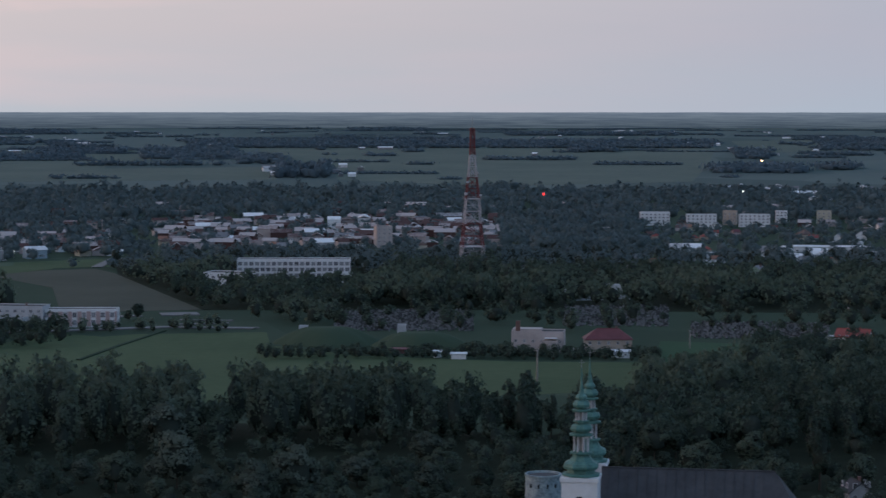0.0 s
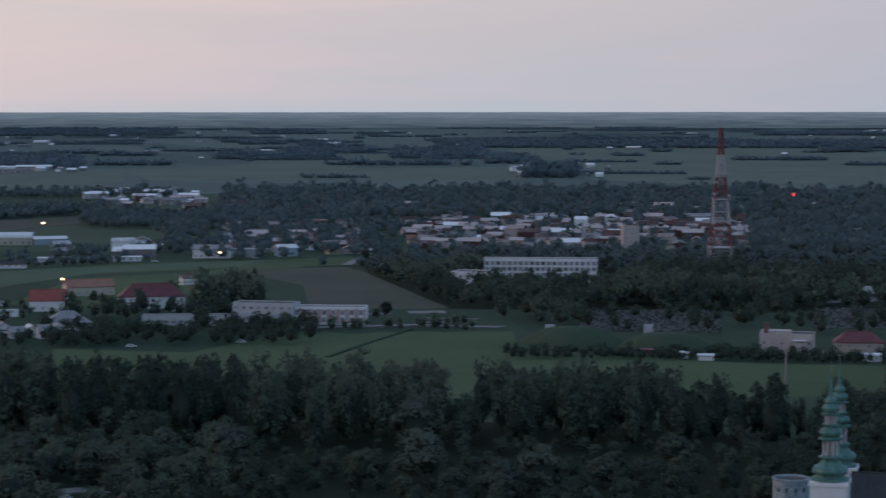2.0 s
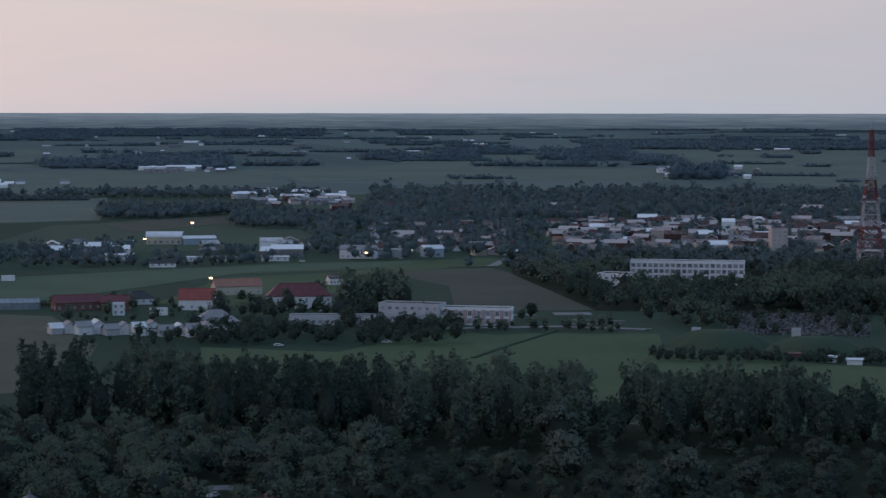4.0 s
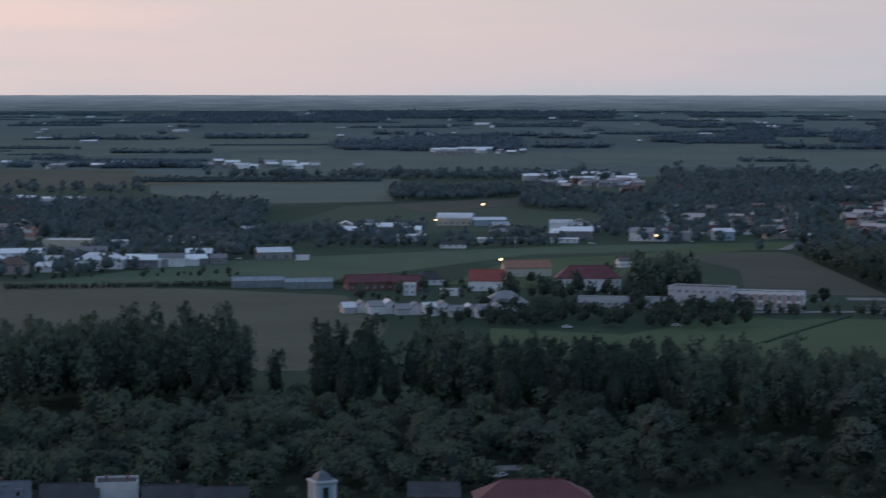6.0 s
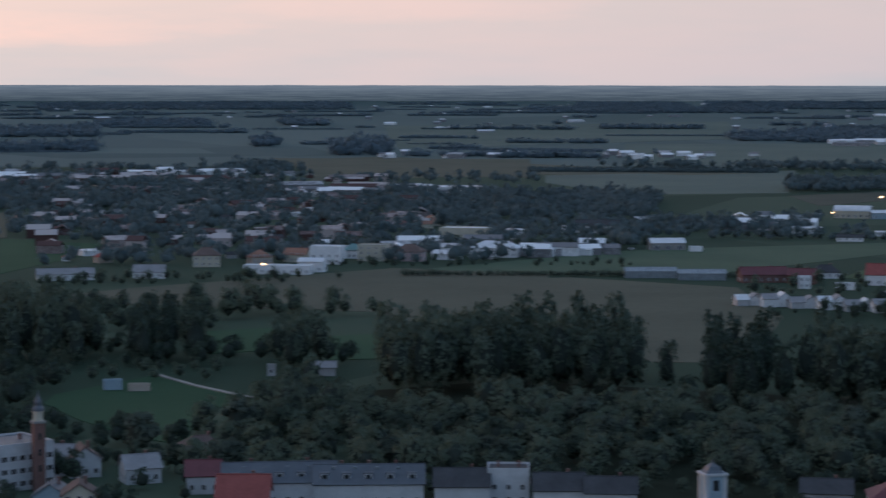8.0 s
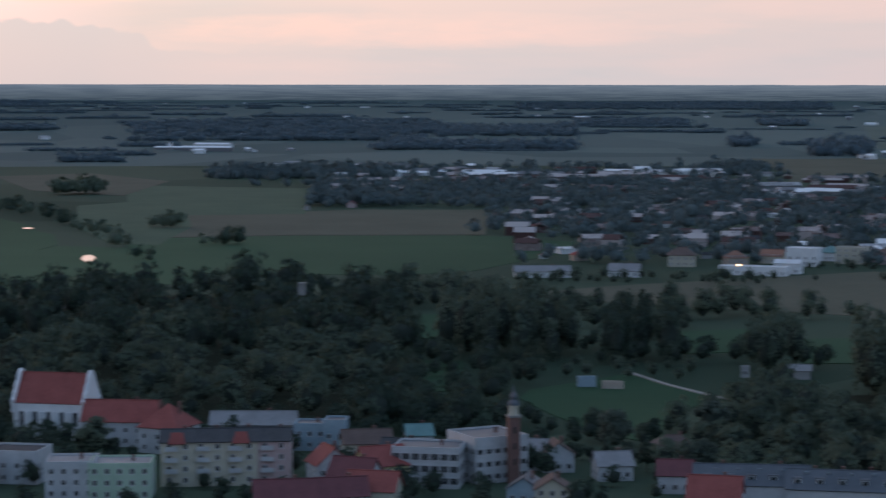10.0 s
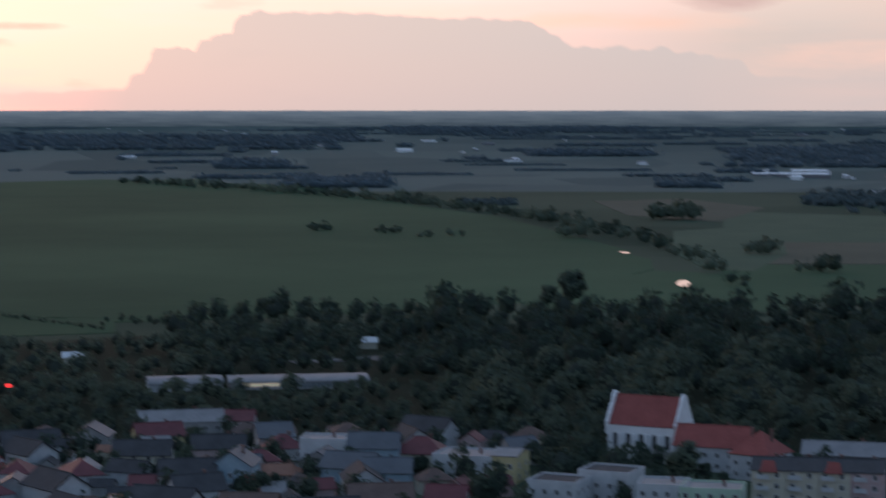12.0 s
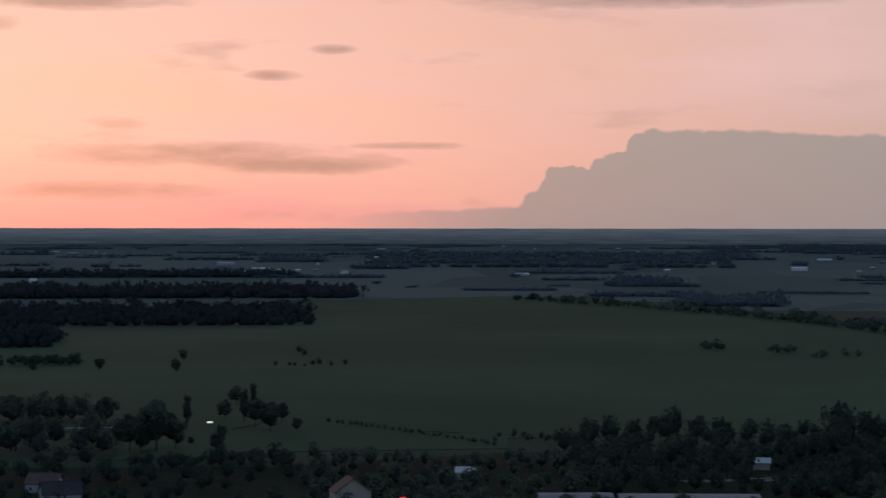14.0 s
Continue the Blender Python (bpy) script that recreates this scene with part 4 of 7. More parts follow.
# ---- twin-towered church ----
def church(az_, d):
    root = thing("church", stand(az_, d, -5.5), "white baroque church with green copper spires and dark roof", "church")
    p = root.matrix_basis.translation
    FOOT.append((p.x + 12, p.y + 5, 26))
    # local: x to the right along the nave, y away
    prof_low = [(3.4, 0), (4.0, 0.1), (4.0, 0.4), (3.0, 0.6), (2.9, 1.3), (3.6, 1.5), (3.75, 2.0), (3.5, 2.6), (2.5, 3.1), (2.05, 3.7), (1.75, 4.3), (2.35, 4.4), (2.4, 4.75), (1.5, 4.9), (1.5, 5.0)]
    prof_mid = [(1.2, 8.0), (2.45, 8.1), (2.5, 8.45), (1.5, 8.7), (1.45, 8.85), (2.2, 9.1), (2.35, 9.6), (2.0, 10.2), (1.2, 10.5), (1.1, 10.8), (1.7, 10.9), (1.7, 11.15), (1.0, 11.25)]
    prof_up = [(0.9, 12.9), (1.9, 13.0), (1.95, 13.3), (1.1, 13.5), (1.05, 13.65), (1.75, 13.9), (1.85, 14.4), (1.5, 15.0), (0.85, 15.3), (0.8, 15.5), (1.25, 15.6), (1.2, 16.0), (0.7, 16.5), (0.5, 17.0), (0.26, 18.6), (0.1, 21.6)]
    for y in (0.0, 18.0):
        t = part("tower", boxed(-3.6, 3.6, y - 3.6, y + 3.6, -0.5, 27.0, bevel=0.06), PLASTER["white"], root, "white rendered square tower")
        part("cornice", boxed(-3.85, 3.85, y - 3.85, y + 3.85, 26.5, 27.3), PLASTER["white"], t)
        part("string_course", boxed(-3.75, 3.75, y - 3.75, y + 3.75, 19.5, 20.0), PLASTER["white"], t)
        for x in (-1.2, 1.2):
            b = lathe([(0.32, -0.05), (0.32, 0.05)], 10)
            bmesh.ops.rotate(b, verts=b.verts[:], cent=(0, 0, 0), matrix=Matrix.Rotation(math.pi / 2, 3, "X"))
            bmesh.ops.translate(b, verts=b.verts[:], vec=(x, y - 3.65, 25.6))
            part("clock_opening", b, GLASS, t)
        part("panel", boxed(-1.7, 1.7, y - 3.72, y - 3.58, 24.6, 26.3), PLASTER["white"], t)
        part("panel", boxed(-1.7, 1.7, y - 3.72, y - 3.58, 21.4, 24.2), PLASTER["white"], t)
        part("louvre", boxed(-0.55, 0.55, y - 3.82, y - 3.6, 22.0, 23.6), GLASS, t)
        for name, prof in (("lower_dome", prof_low), ("middle_dome", prof_mid), ("upper_dome", prof_up)):
            b = lathe(prof, 8, math.pi / 8)
            bmesh.ops.translate(b, verts=b.verts[:], vec=(0, y, 27.3))
            dome = part(name, b, ROOF["copper"], root, "green weathered copper dome")
        for name, z0, z1, r, n in (("lantern", 4.8, 8.3, 1.45, 8), ("small_lantern", 11.1, 13.1, 1.05, 8)):
            lan = part(name, boxed(-0.35, 0.35, y - 0.35, y + 0.35, 27.3 + z0, 27.3 + z1), PLASTER["concrete"], root, "open lantern of grey columns")
            for k in range(n):
                a = 2 * math.pi * k / n + math.pi / 8
                part("column", bar(bmesh.new(), (r * math.cos(a), y + r * math.sin(a), 27.3 + z0), (r * math.cos(a), y + r * math.sin(a), 27.3 + z1), 0.22, 6), PLASTER["offwhite"], lan)
        bm = bmesh.new()
        bar(bm, (0, y, 48.6), (0, y, 50.8), 0.07)
        bar(bm, (-0.5, y, 50.1), (0.5, y, 50.1), 0.06)
        part("cross", bm, STEEL, root)
    part("wall", boxed(3.6, 46, -2.5, 20.5, -0.5, 15.5), PLASTER["white"], root, "white rendered nave wall")
    bm = bmesh.new()
    zr, ze = 27.6, 15.2
    slab(bm, [(3.4, -3.0, ze), (47.0, -3.0, ze), (38.5, 9, zr), (3.4, 9, zr)], 0.3)
    slab(bm, [(47.0, 21.0, ze), (3.4, 21.0, ze), (3.4, 9, zr), (38.5, 9, zr)], 0.3)
    slab(bm, [(47.0, -3.0, ze), (47.0, 21.0, ze), (38.5, 9, zr)], 0.3)
    for i in range(22):                     # standing seams
        x = 5 + i * 1.95
        if x < 38:
            seam = bmesh.new()
            bar(seam, (x, -3.0, ze + 0.05), (x, 8.9, zr + 0.02), 0.06)
            part("roof_seam", seam, ROOF["dark"], root)
    bar(bm, (3.4, 9, zr), (38.5, 9, zr), 0.2, 6)
    part("roof", bm, ROOF["dark"], root, "dark grey standing-seam roof")
    bm = bmesh.new()
    slab(bm, [(26.2, -3.1, ze + 0.12), (27.0, -3.1, ze + 0.12), (27.0, 9, zr + 0.12), (26.2, 9, zr + 0.12)], 0.1)
    part("fire_break", bm, ROOF["dark"], root)


church(3.70, 430)


# ---- lattice mast ----
def mast(az_, d):
    root = thing("radio_mast", stand(az_, d, 8), "tall red and white banded steel lattice mast", "radio mast")
    p = root.matrix_basis.translation
    FOOT.append((p.x, p.y, 10))
    levels = [(0, 8.0), (6.5, 7.4), (13, 6.9), (20, 6.1), (28, 5.4), (36, 4.9), (44, 4.3), (51, 3.6), (58, 2.8), (65, 2.2), (72.5, 1.65), (78, 1.45), (84, 1.3), (90, 1.15)]
    bands = ["w", "w", "r", "r", "w", "w", "r", "r", "w", "w", "r", "r", "r"]
    for (z0, a), (z1, b), col in zip(levels, levels[1:], bands):
        bm = bmesh.new()
        c0 = [Vector((sx_ * a, sy_ * a, z0)) for sx_, sy_ in ((-1, -1), (1, -1), (1, 1), (-1, 1))]
        c1 = [Vector((sx_ * b, sy_ * b, z1)) for sx_, sy_ in ((-1, -1), (1, -1), (1, 1), (-1, 1))]
        for i in range(4):
            j = (i + 1) % 4
            bar(bm, c0[i], c1[i], 0.34)
            bar(bm, c0[i], c1[j], 0.2)
            bar(bm, c0[j], c1[i], 0.2)
            bar(bm, c1[i], c1[j], 0.24)
            m0, m1 = (c0[i] + c0[j]) / 2, (c1[i] + c1[j]) / 2
            bar(bm, (c0[i] + c1[i]) / 2, (c0[j] + c1[j]) / 2, 0.16)
            bar(bm, m0, m1, 0.14)
        part("lattice_section", bm, STEEL_RED if col == "r" else STEEL_WHITE, root, "red painted lattice" if col == "r" else "white painted lattice")
    for z, a, col in ((13, 7.6, STEEL_WHITE), (44, 5.3, STEEL_WHITE), (58, 3.8, STEEL_RED)):
        bm = boxed(-a, a, -a, a, z, z + 0.3)
        for sx_, sy_, ex, ey in ((-1, -1, 1, -1), (1, -1, 1, 1), (1, 1, -1, 1), (-1, 1, -1, -1)):
            bar(bm, (sx_ * a, sy_ * a, z + 1.3), (ex * a, ey * a, z + 1.3), 0.1)
        part("platform", bm, col, root)
    for x, y, z, r in ((-4.9, -4.9, 47.5, 1.1), (4.6, -5.2, 46.5, 0.9), (-3.6, -3.4, 55, 0.8), (5.6, -5.6, 31, 1.0), (3.2, -3.4, 61, 0.7)):
        b = lathe([(r * 0.6, 0.5), (r, 0.25), (r, -0.35)], 12)
        bmesh.ops.rotate(b, verts=b.verts[:], cent=(0, 0, 0), matrix=Matrix.Rotation(math.pi / 2, 3, "X"))
        bmesh.ops.translate(b, verts=b.verts[:], vec=(x, y, z))
        bar(b, (x, y, z), (x * 0.8, y * 0.8, z), 0.15)
        part("dish_antenna", b, STEEL_WHITE, root, "white drum antenna")
    bm = bmesh.new()
    bar(bm, (0, 0, 90), (0, 0, 97.4), 0.28, 6, 0.1)
    part("antenna_rod", bm, STEEL, root)
    for k in range(4):
        a = k * math.pi / 2 + math.pi / 4
        part("footing", boxed(8 * math.cos(a) * 1.414 - 1, 8 * math.cos(a) * 1.414 + 1, 8 * math.sin(a) * 1.414 - 1, 8 * math.sin(a) * 1.414 + 1, -0.5, 0.6), PLASTER["concrete"], root)


mast(0.78, 1399)

# ---- school and its surroundings ----
S = building("school", "long white three-storey school with rows of windows", "school", -3.96, 1306, 68, 13, 11.3, "flat", 0, "white", "dark", rel=-3, rows=3, cols=20, side=3, win=(2.5, 2.3), chimneys=0, first=0.9, storey=3.5)
for i in range(21):
    x = -34 + 3.4 * i
    part("pilaster", boxed(max(-34.1, x - 0.4), min(34.1, x + 0.4), -6.85, -6.48, -0.3, 11.3), PLASTER["white"], S)
building("school_annexe", "low white flat-roofed school annexe", "school", -5.72, 1255, 24, 16, 7.2, "flat", 0, "white", "dark", rel=-20, rows=2, cols=6, side=3, win=(2.2, 1.5), chimneys=0, storey=3.3)
building("gym_hall", "low white hall beside the school", "school", -2.7, 1270, 16, 10, 4.5, "flat", 0, "white", "grey", rows=1, cols=4, side=1, chimneys=0)
building("tower_block", "tall pale apartment block among the houses", "apartment block", -1.60, 1600, 11.8, 14, 15.6, "flat", 0, "blush", "dark", rel=10, rows=5, cols=3, side=2, chimneys=0)
for a, d, w, h, c in ((5.62, 1925, 26, 11.4, "white"), (6.84, 1901, 26, 10.8, "white"), (7.60, 1942, 12, 12.2, "tan"), (8.23, 1907, 26.5, 10.8, "white"), (8.93, 1979, 10, 10.8, "white"), (10.04, 1966, 13, 11.6, "cream")):
    building("apartment_block", "tan rendered apartment block, four storeys" if c == "tan" else "pale apartment block, four storeys, flat roof", "apartment block", a, d, w, 11, h, "flat", 0, c, "grey", rel=rng_b.uniform(-8, 8) if c != "white" else 4, rows=4, cols=max(3, int(w / 3.5)), side=2, win=(1.5, 1.4), chimneys=1, storey=2.7, group="apartment blocks")
building("white_house", "white two-storey house with flat roof", "house", 7.09, 1375, 17, 9, 6, "flat", 0, "white", "dark", rel=12, rows=2, cols=4, chimneys=0)
building("green_house", "pale green rendered house with gable to the street", "house", 8.34, 1300, 8, 10, 6, "gable", 2.6, "green", "grey", axis="y", rel=-20, cols=2)
building("orange_house", "house with an orange-brown tiled roof among trees", "house", 5.61, 1380, 19, 9, 4.4, "gable", 2.6, "tan", "orange", rel=6)
building("pump_house", "small white flat-roofed block with a dark door", "building", 3.46, 1173, 8.6, 7, 3.6, "flat", 0, "white", "pale", rows=1, cols=2, side=1, chimneys=0)
building("chapel_house", "small white block at the cemetery", "building", 4.54, 1208, 10, 7, 3.4, "flat", 0, "white", "pale", rows=1, cols=2, side=1, chimneys=0)
T = building("villa", "pale blush flat-roofed villa with a tall chimney stack", "house", 2.55, 903, 22, 11, 8.2, "flat", 0, "blush", "dark", rel=-4, rows=2, cols=6, side=2, chimneys=0)
part("chimney", boxed(-9.4, -7.6, -3, -1.4, 8, 12.8, bevel=0.05), PLASTER["brick"], T)
part("bay", boxed(2, 8.5, -8.5, -5.6, 0, 5.2, bevel=0.05), PLASTER["blush"], T)
part("upper_wing", boxed(-10.8, 1.5, -2.0, 5.2, 8.2, 9.4, bevel=0.05), PLASTER["blush"], T)
part("terrace_wall", boxed(11.0, 17.5, -5.2, -4.8, -0.3, 2.0), PLASTER["white"], T)
part("awning", boxed(3, 8.2, -8.9, -5.7, 6.0, 6.2), PLASTER["white"], T, "white awning")
building("red_roofed_house", "two-storey house with a hipped dull red roof", "house", 4.39, 897, 19.5, 10, 6.2, "hip", 3.8, "tan", "maroon", rel=5, rows=2, cols=5, chimneys=1)
building("shed", "low white shed before the house", "shed", 4.74, 880, 7.7, 4, 2.4, "shed", 0.5, "white", "pale", rows=1, cols=2, side=0, chimneys=0, win=(1.0, 0.8))
building("brick_shed", "low red-brown brick shed below the mound", "shed", -1.17, 892, 7.5, 3, 1.7, "shed", 0.4, "brick", "maroon", rows=0, chimneys=0)
building("boundary_wall", "low white wall at the cemetery", "wall", 3.75, 1148, 20, 1.2, 1.5, "flat", 0, "offwhite", "pale", rel=12, rows=0, chimneys=0)
building("boundary_wall", "low white wall at the cemetery", "wall", 4.9, 1158, 20, 1.2, 1.5, "flat", 0, "offwhite", "pale", rel=-6, rows=0, chimneys=0)
for a_, d_, r_ in ((3.46, 1150, 12), (4.54, 1186, 12), (4.3, 1150, 16)):
    p_ = place(a_, d_)
    FOOT.append((p_.x, p_.y, r_))
building("shed", "low white shed at the field's edge", "shed", 0.42, 872, 6, 3, 2.0, "shed", 0.4, "white", "pale", rows=0, chimneys=0)
building("shed", "low white shed at the field's edge", "shed", -0.15, 878, 3, 3, 2.2, "shed", 0.4, "white", "pale", rows=0, chimneys=0)
building("long_store", "long low white store with a pale roof", "warehouse", 10.25, 1568, 54, 10, 4.0, "shed", 0.6, "white", "pale", rows=1, cols=10, side=0, win=(2, 1), chimneys=0)
building("transmitter_hall", "low dark-roofed hall beneath the mast", "building", 1.75, 1330, 22, 12, 4.2, "gable", 1.6, "white", "dark", rel=-25, rows=1, cols=5, chimneys=0)
building("red_roofed_house", "house with a red roof by the wood's edge", "house", 10.85, 935, 14, 9, 4.5, "gable", 3, "white", "red", rel=-15)
building("shed", "long pale roof of a low shed", "shed", 10.1, 950, 9, 4, 2.4, "shed", 0.4, "white", "pale", rows=0, chimneys=0)
building("white_cottage", "small grey-white gabled cottage beneath the trees", "house", 10.95, 560, 6, 7, 3, "gable", 2.4, "grey", "dark", axis="y", rel=20, cols=2)


def mound(az_, d, w, h):
    m = stand(az_, d)
    p = m.translation
    bm = bmesh.new()
    n, k = 28, 7
    rings = []
    for j in range(k):
        f = j / (k - 1)
        prof = (1 - f) ** 0.55
        ring = []
        for i in range(n):
            a = 2 * math.pi * i / n
            wob = 1 + 0.10 * math.sin(3 * a + d) + 0.05 * math.sin(7 * a)
            ring.append(bm.verts.new((w / 2 * prof * wob * math.cos(a), w * 0.3 * prof * wob * math.sin(a), h * min(1.0, 1.25 * f) - 0.3)))
        rings.append(ring)
    for a, b in zip(rings, rings[1:]):
        for i in range(n):
            bm.faces.new((a[i], a[(i + 1) % n], b[(i + 1) % n], b[i]))
    bm.faces.new(rings[-1])
    ob = new("earth_mound", to_mesh("earth_mound", bm, GROUND))
    ob.matrix_basis = m
    FOOT.append((p.x, p.y, w * 0.42))
    for q in ob.data.polygons:
        q.use_smooth = True
    return tagged(ob, "low grassed earth mound of the old fort", "mound", kind="structure")


mound(-3.1, 930, 46, 7.5)
mound(-0.66, 912, 44, 7.0)
building("bunker", "pale concrete bunker in the mound", "bunker", -3.72, 952, 4, 4, 5.4, "flat", 0, "offwhite", "pale", rows=0, chimneys=0)
building("bunker", "pale concrete bunker in the mound", "bunker", -1.1, 950, 4, 4, 6.0, "flat", 0, "offwhite", "pale", rows=0, chimneys=0)


def cemetery(az1, az2, d1, d2, n):
    bm = bmesh.new()
    for _ in range(n):
        p = place(rng_b.uniform(az1, az2), rng_b.uniform(d1, d2))
        w, h = rng_b.uniform(0.6, 1.2), rng_b.uniform(0.8, 1.8)
        box(bm, p.x - w / 2, p.x + w / 2, p.y - 0.15, p.y + 0.15, 0, h)
        box(bm, p.x - w / 2, p.x + w / 2, p.y - 2.0, p.y - 0.2, 0, 0.45)
    tagged(new("gravestones", to_mesh("gravestones", bm, STONE)), "rows of grey and pale gravestones in the cemetery", "gravestones", kind="stuff")
    q = [place(a, d) for a, d in ((az1, d1), (az2, d1), (az2, d2), (az1, d2))]
    CLEAR.append([(p.x, p.y) for p in q])


cemetery(-2.9, 0.8, 985, 1085, 1400)
cemetery(3.2, 6.0, 1010, 1110, 900)
cemetery(6.6, 10.2, 960, 1030, 900)


# ---- poles and lamps ----
def pole(az_, d, h, r=0.2, material=None, lamp=None, label="slender grey steel street lamp pole", name="lamp_post"):
    root = thing(name, stand(az_, d), label, "pole")
    bm = bmesh.new()
    bar(bm, (0, 0, -0.5), (0, 0, h), r, 8, r * 0.7)
    part("shaft", bm, material or STEEL, root)
    bm = bmesh.new()
    bar(bm, (0, 0, h), (0, -1.2, h + 0.3), r * 0.5)
    part("arm", bm, material or STEEL, root)
    part("lamp_head", boxed(-0.35, 0.35, -2.0, -1.0, h + 0.1, h + 0.4, bevel=0.05), lamp or STEEL_WHITE, root)
    return root


pole(2.52, 800, 11.5, 0.38, STEEL, label="thick grey pole by the field", name="field_pole")
pole(6.57, 917, 7.5, 0.3, STEEL)
pole(-9.0, 1750, 14, 0.5, STEEL, name="chimney_pole", label="tall thin grey pole over the roofs")
pole(10.7, 1010, 10, 0.3, STEEL)
pole(4.9, 1290, 9, 0.25, STEEL)


def glow_lamp(az_, d, z, w, h, material, label):
    """A lit lamp on its post."""
    root = thing("lit_lamp", stand(az_, d), label, "street lamp")
    bm = bmesh.new()
    bar(bm, (0, 0.2, -0.3), (0, 0.2, z), 0.12, 6)
    part("shaft", bm, STEEL, root)
    w, h = w * 0.62, h * 0.62
    part("lamp_head", boxed(-w / 2, w / 2, -0.2, 0.4, z, z + h, bevel=min(w, h) * 0.2), material, root, "lit lamp")


glow_lamp(2.68, 2218, 15, 3.0, 4.4, REDLAMP, "red beacon shining over the trees")
glow_lamp(8.41, 4287, 4, 9, 5, WARM, "warm light far out on the plain")
glow_lamp(7.95, 2400, 12, 4, 3, COLD, "white lamp on a far building")
glow_lamp(-11.3, 1510, 3, 3, 3, COLD, "lit white sign at the roadside")
glow_lamp(-17.1, 1870, 5, 4.5, 2.4, WARM, "warm lit lamp above the market")
glow_lamp(-18.35, 1655, 4, 3.0, 1.6, WARM, "warm lamp under the market roof")
glow_lamp(-16.62, 1210, 7.4, 3.0, 1.6, WARM, "warm lamp on the yard")
glow_lamp(-33.4, 1150, 4.4, 3.4, 1.5, WARM, "warm lamp at a low hall")
glow_lamp(-68.48, 776, 2, 3.6, 2.0, REDLAMP, "red tail light glowing among roofs")
glow_lamp(-73.6, 1108, 0.5, 4.5, 1.2, COLD, "white light at the meadow's edge")
glow_lamp(-12.5, 1470, 4.5, 3.0, 1.6, WARM, "warm lamp at the works yard")
glow_lamp(-19.4, 1560, 3.5, 1.6, 1.6, REDLAMP, "small red sign light")

# ---- nursery, terraces and yard in the middle of the plain ----
PB = building("pink_block", "low white two-storey block with pink panels and tall windows", "building", -9.58, 1020, 35, 10, 8.0, "flat", 0, "white", "dark", rel=-8, rows=2, cols=8, side=2, win=(2.0, 2.4), chimneys=0, storey=3.6)
for i in range(9):
    x = -17.5 + 35 * i / 8
    part("panel", boxed(max(-17.45, x - 1.0), min(17.45, x + 1.0), -5.12, -4.95, 0.4, 7.4), PLASTER["pink"], PB, "pink wall panel")
building("white_block", "white stepped flat-roofed block", "building", -11.27, 1025, 30, 12, 9.6, "flat", 0, "offwhite", "dark", rel=-18, rows=3, cols=8, side=3, win=(1.8, 1.5), chimneys=1, storey=3.0)
building("white_wing", "low white wing of the stepped block", "building", -11.5, 1008, 18, 8, 5.6, "flat", 0, "offwhite", "grey", rel=-18, rows=2, cols=5, side=2, chimneys=0)
building("long_wing", "long low white wing behind the trees", "building", -13.25, 1020, 46, 8, 4.4, "flat", 0, "offwhite", "dark", rel=-4, rows=1, cols=14, side=1, win=(1.8, 1.5), chimneys=0)
building("barn", "barn with a white roof and dark open front", "barn", -22.68, 1324, 21, 12, 4.4, "gable", 2.4, "concrete", "pale", rel=12, rows=1, cols=3, side=1, win=(3.0, 2.6), chimneys=0, first=0.2)
building("barn_annexe", "low white annexe beside the barn", "barn", -21.9, 1310, 8, 5, 2.6, "flat", 0, "white", "pale", rows=0, chimneys=0)


def greenhouse(az_, d, w, dep, h, rel=0.0):
    root = thing("greenhouse", stand(az_, d, rel), "long low greenhouse of milky glass", "greenhouse", "greenhouses")
    p = root.matrix_basis.translation
    FOOT.append((p.x, p.y, w * 0.5))
    part("wall", boxed(-w / 2, w / 2, -dep / 2, dep / 2, -0.3, h), GLASSHOUSE, root)
    part("roof", roof_mesh("gable", w, dep, h, 1.8, 0.2, 0.1), GLASSHOUSE, root)
    bm = bmesh.new()
    for i in range(int(w / 3) + 1):
        x = -w / 2 + i * 3.0
        bar(bm, (x, -dep / 2 - 0.05, 0), (x, -dep / 2 - 0.05, h), 0.08)
        bar(bm, (x, -dep / 2 - 0.1, h + 0.1), (x, 0, h + 2.0), 0.08)
    part("glazing_bars", bm, STEEL, root)


greenhouse(-23.1, 1128, 27, 8, 3.6, 6)
greenhouse(-21.75, 1118, 25, 8, 3.6, 6)
building("red_roofed_shed", "long shed with a faded red roof", "shed", -20.15, 1110, 24, 10, 4.2, "gable", 3.4, "brick", "maroon", rel=16, rows=1, cols=6, chimneys=1)
building("red_roofed_shed", "shed with a dull red roof and brick walls", "shed", -19.1, 1105, 14, 9, 4.4, "gable", 3.0, "brick", "maroon", rel=-10, rows=1, cols=3)
building("white_house", "small white block before the red sheds", "house", -19.05, 1078, 6, 6, 5.6, "flat", 0, "white", "pale", rows=2, cols=2, chimneys=0)
building("white_house", "white house with a dark hipped roof", "house", -18.52, 1140, 15, 9, 3.2, "hip", 3.4, "white", "dark", rel=8, rows=1, cols=4)
building("white_shed", "low white shed on the grass", "shed", -18.0, 1075, 9, 4, 3, "flat", 0, "white", "pale", rows=0, chimneys=0)
for i in range(13):                         # stepped row of small white houses
    a = -20.7 + i * 0.36
    building("terraced_house", "white terraced house with a grey pitched roof", "house", a, 992 - 2.0 * i + (2.5 if i % 2 else -2.5), 5.6 + 0.6 * (i % 3), 8, 2.9 + 0.5 * (i % 4), "gable", 1.9, "white" if i % 4 else "offwhite", "grey" if i % 3 else "pale", axis="y" if i % 2 else "x", rel=14, rows=1, cols=2, side=0, win=(1.0, 1.0), chimneys=0, pane=False, group="terraced row")
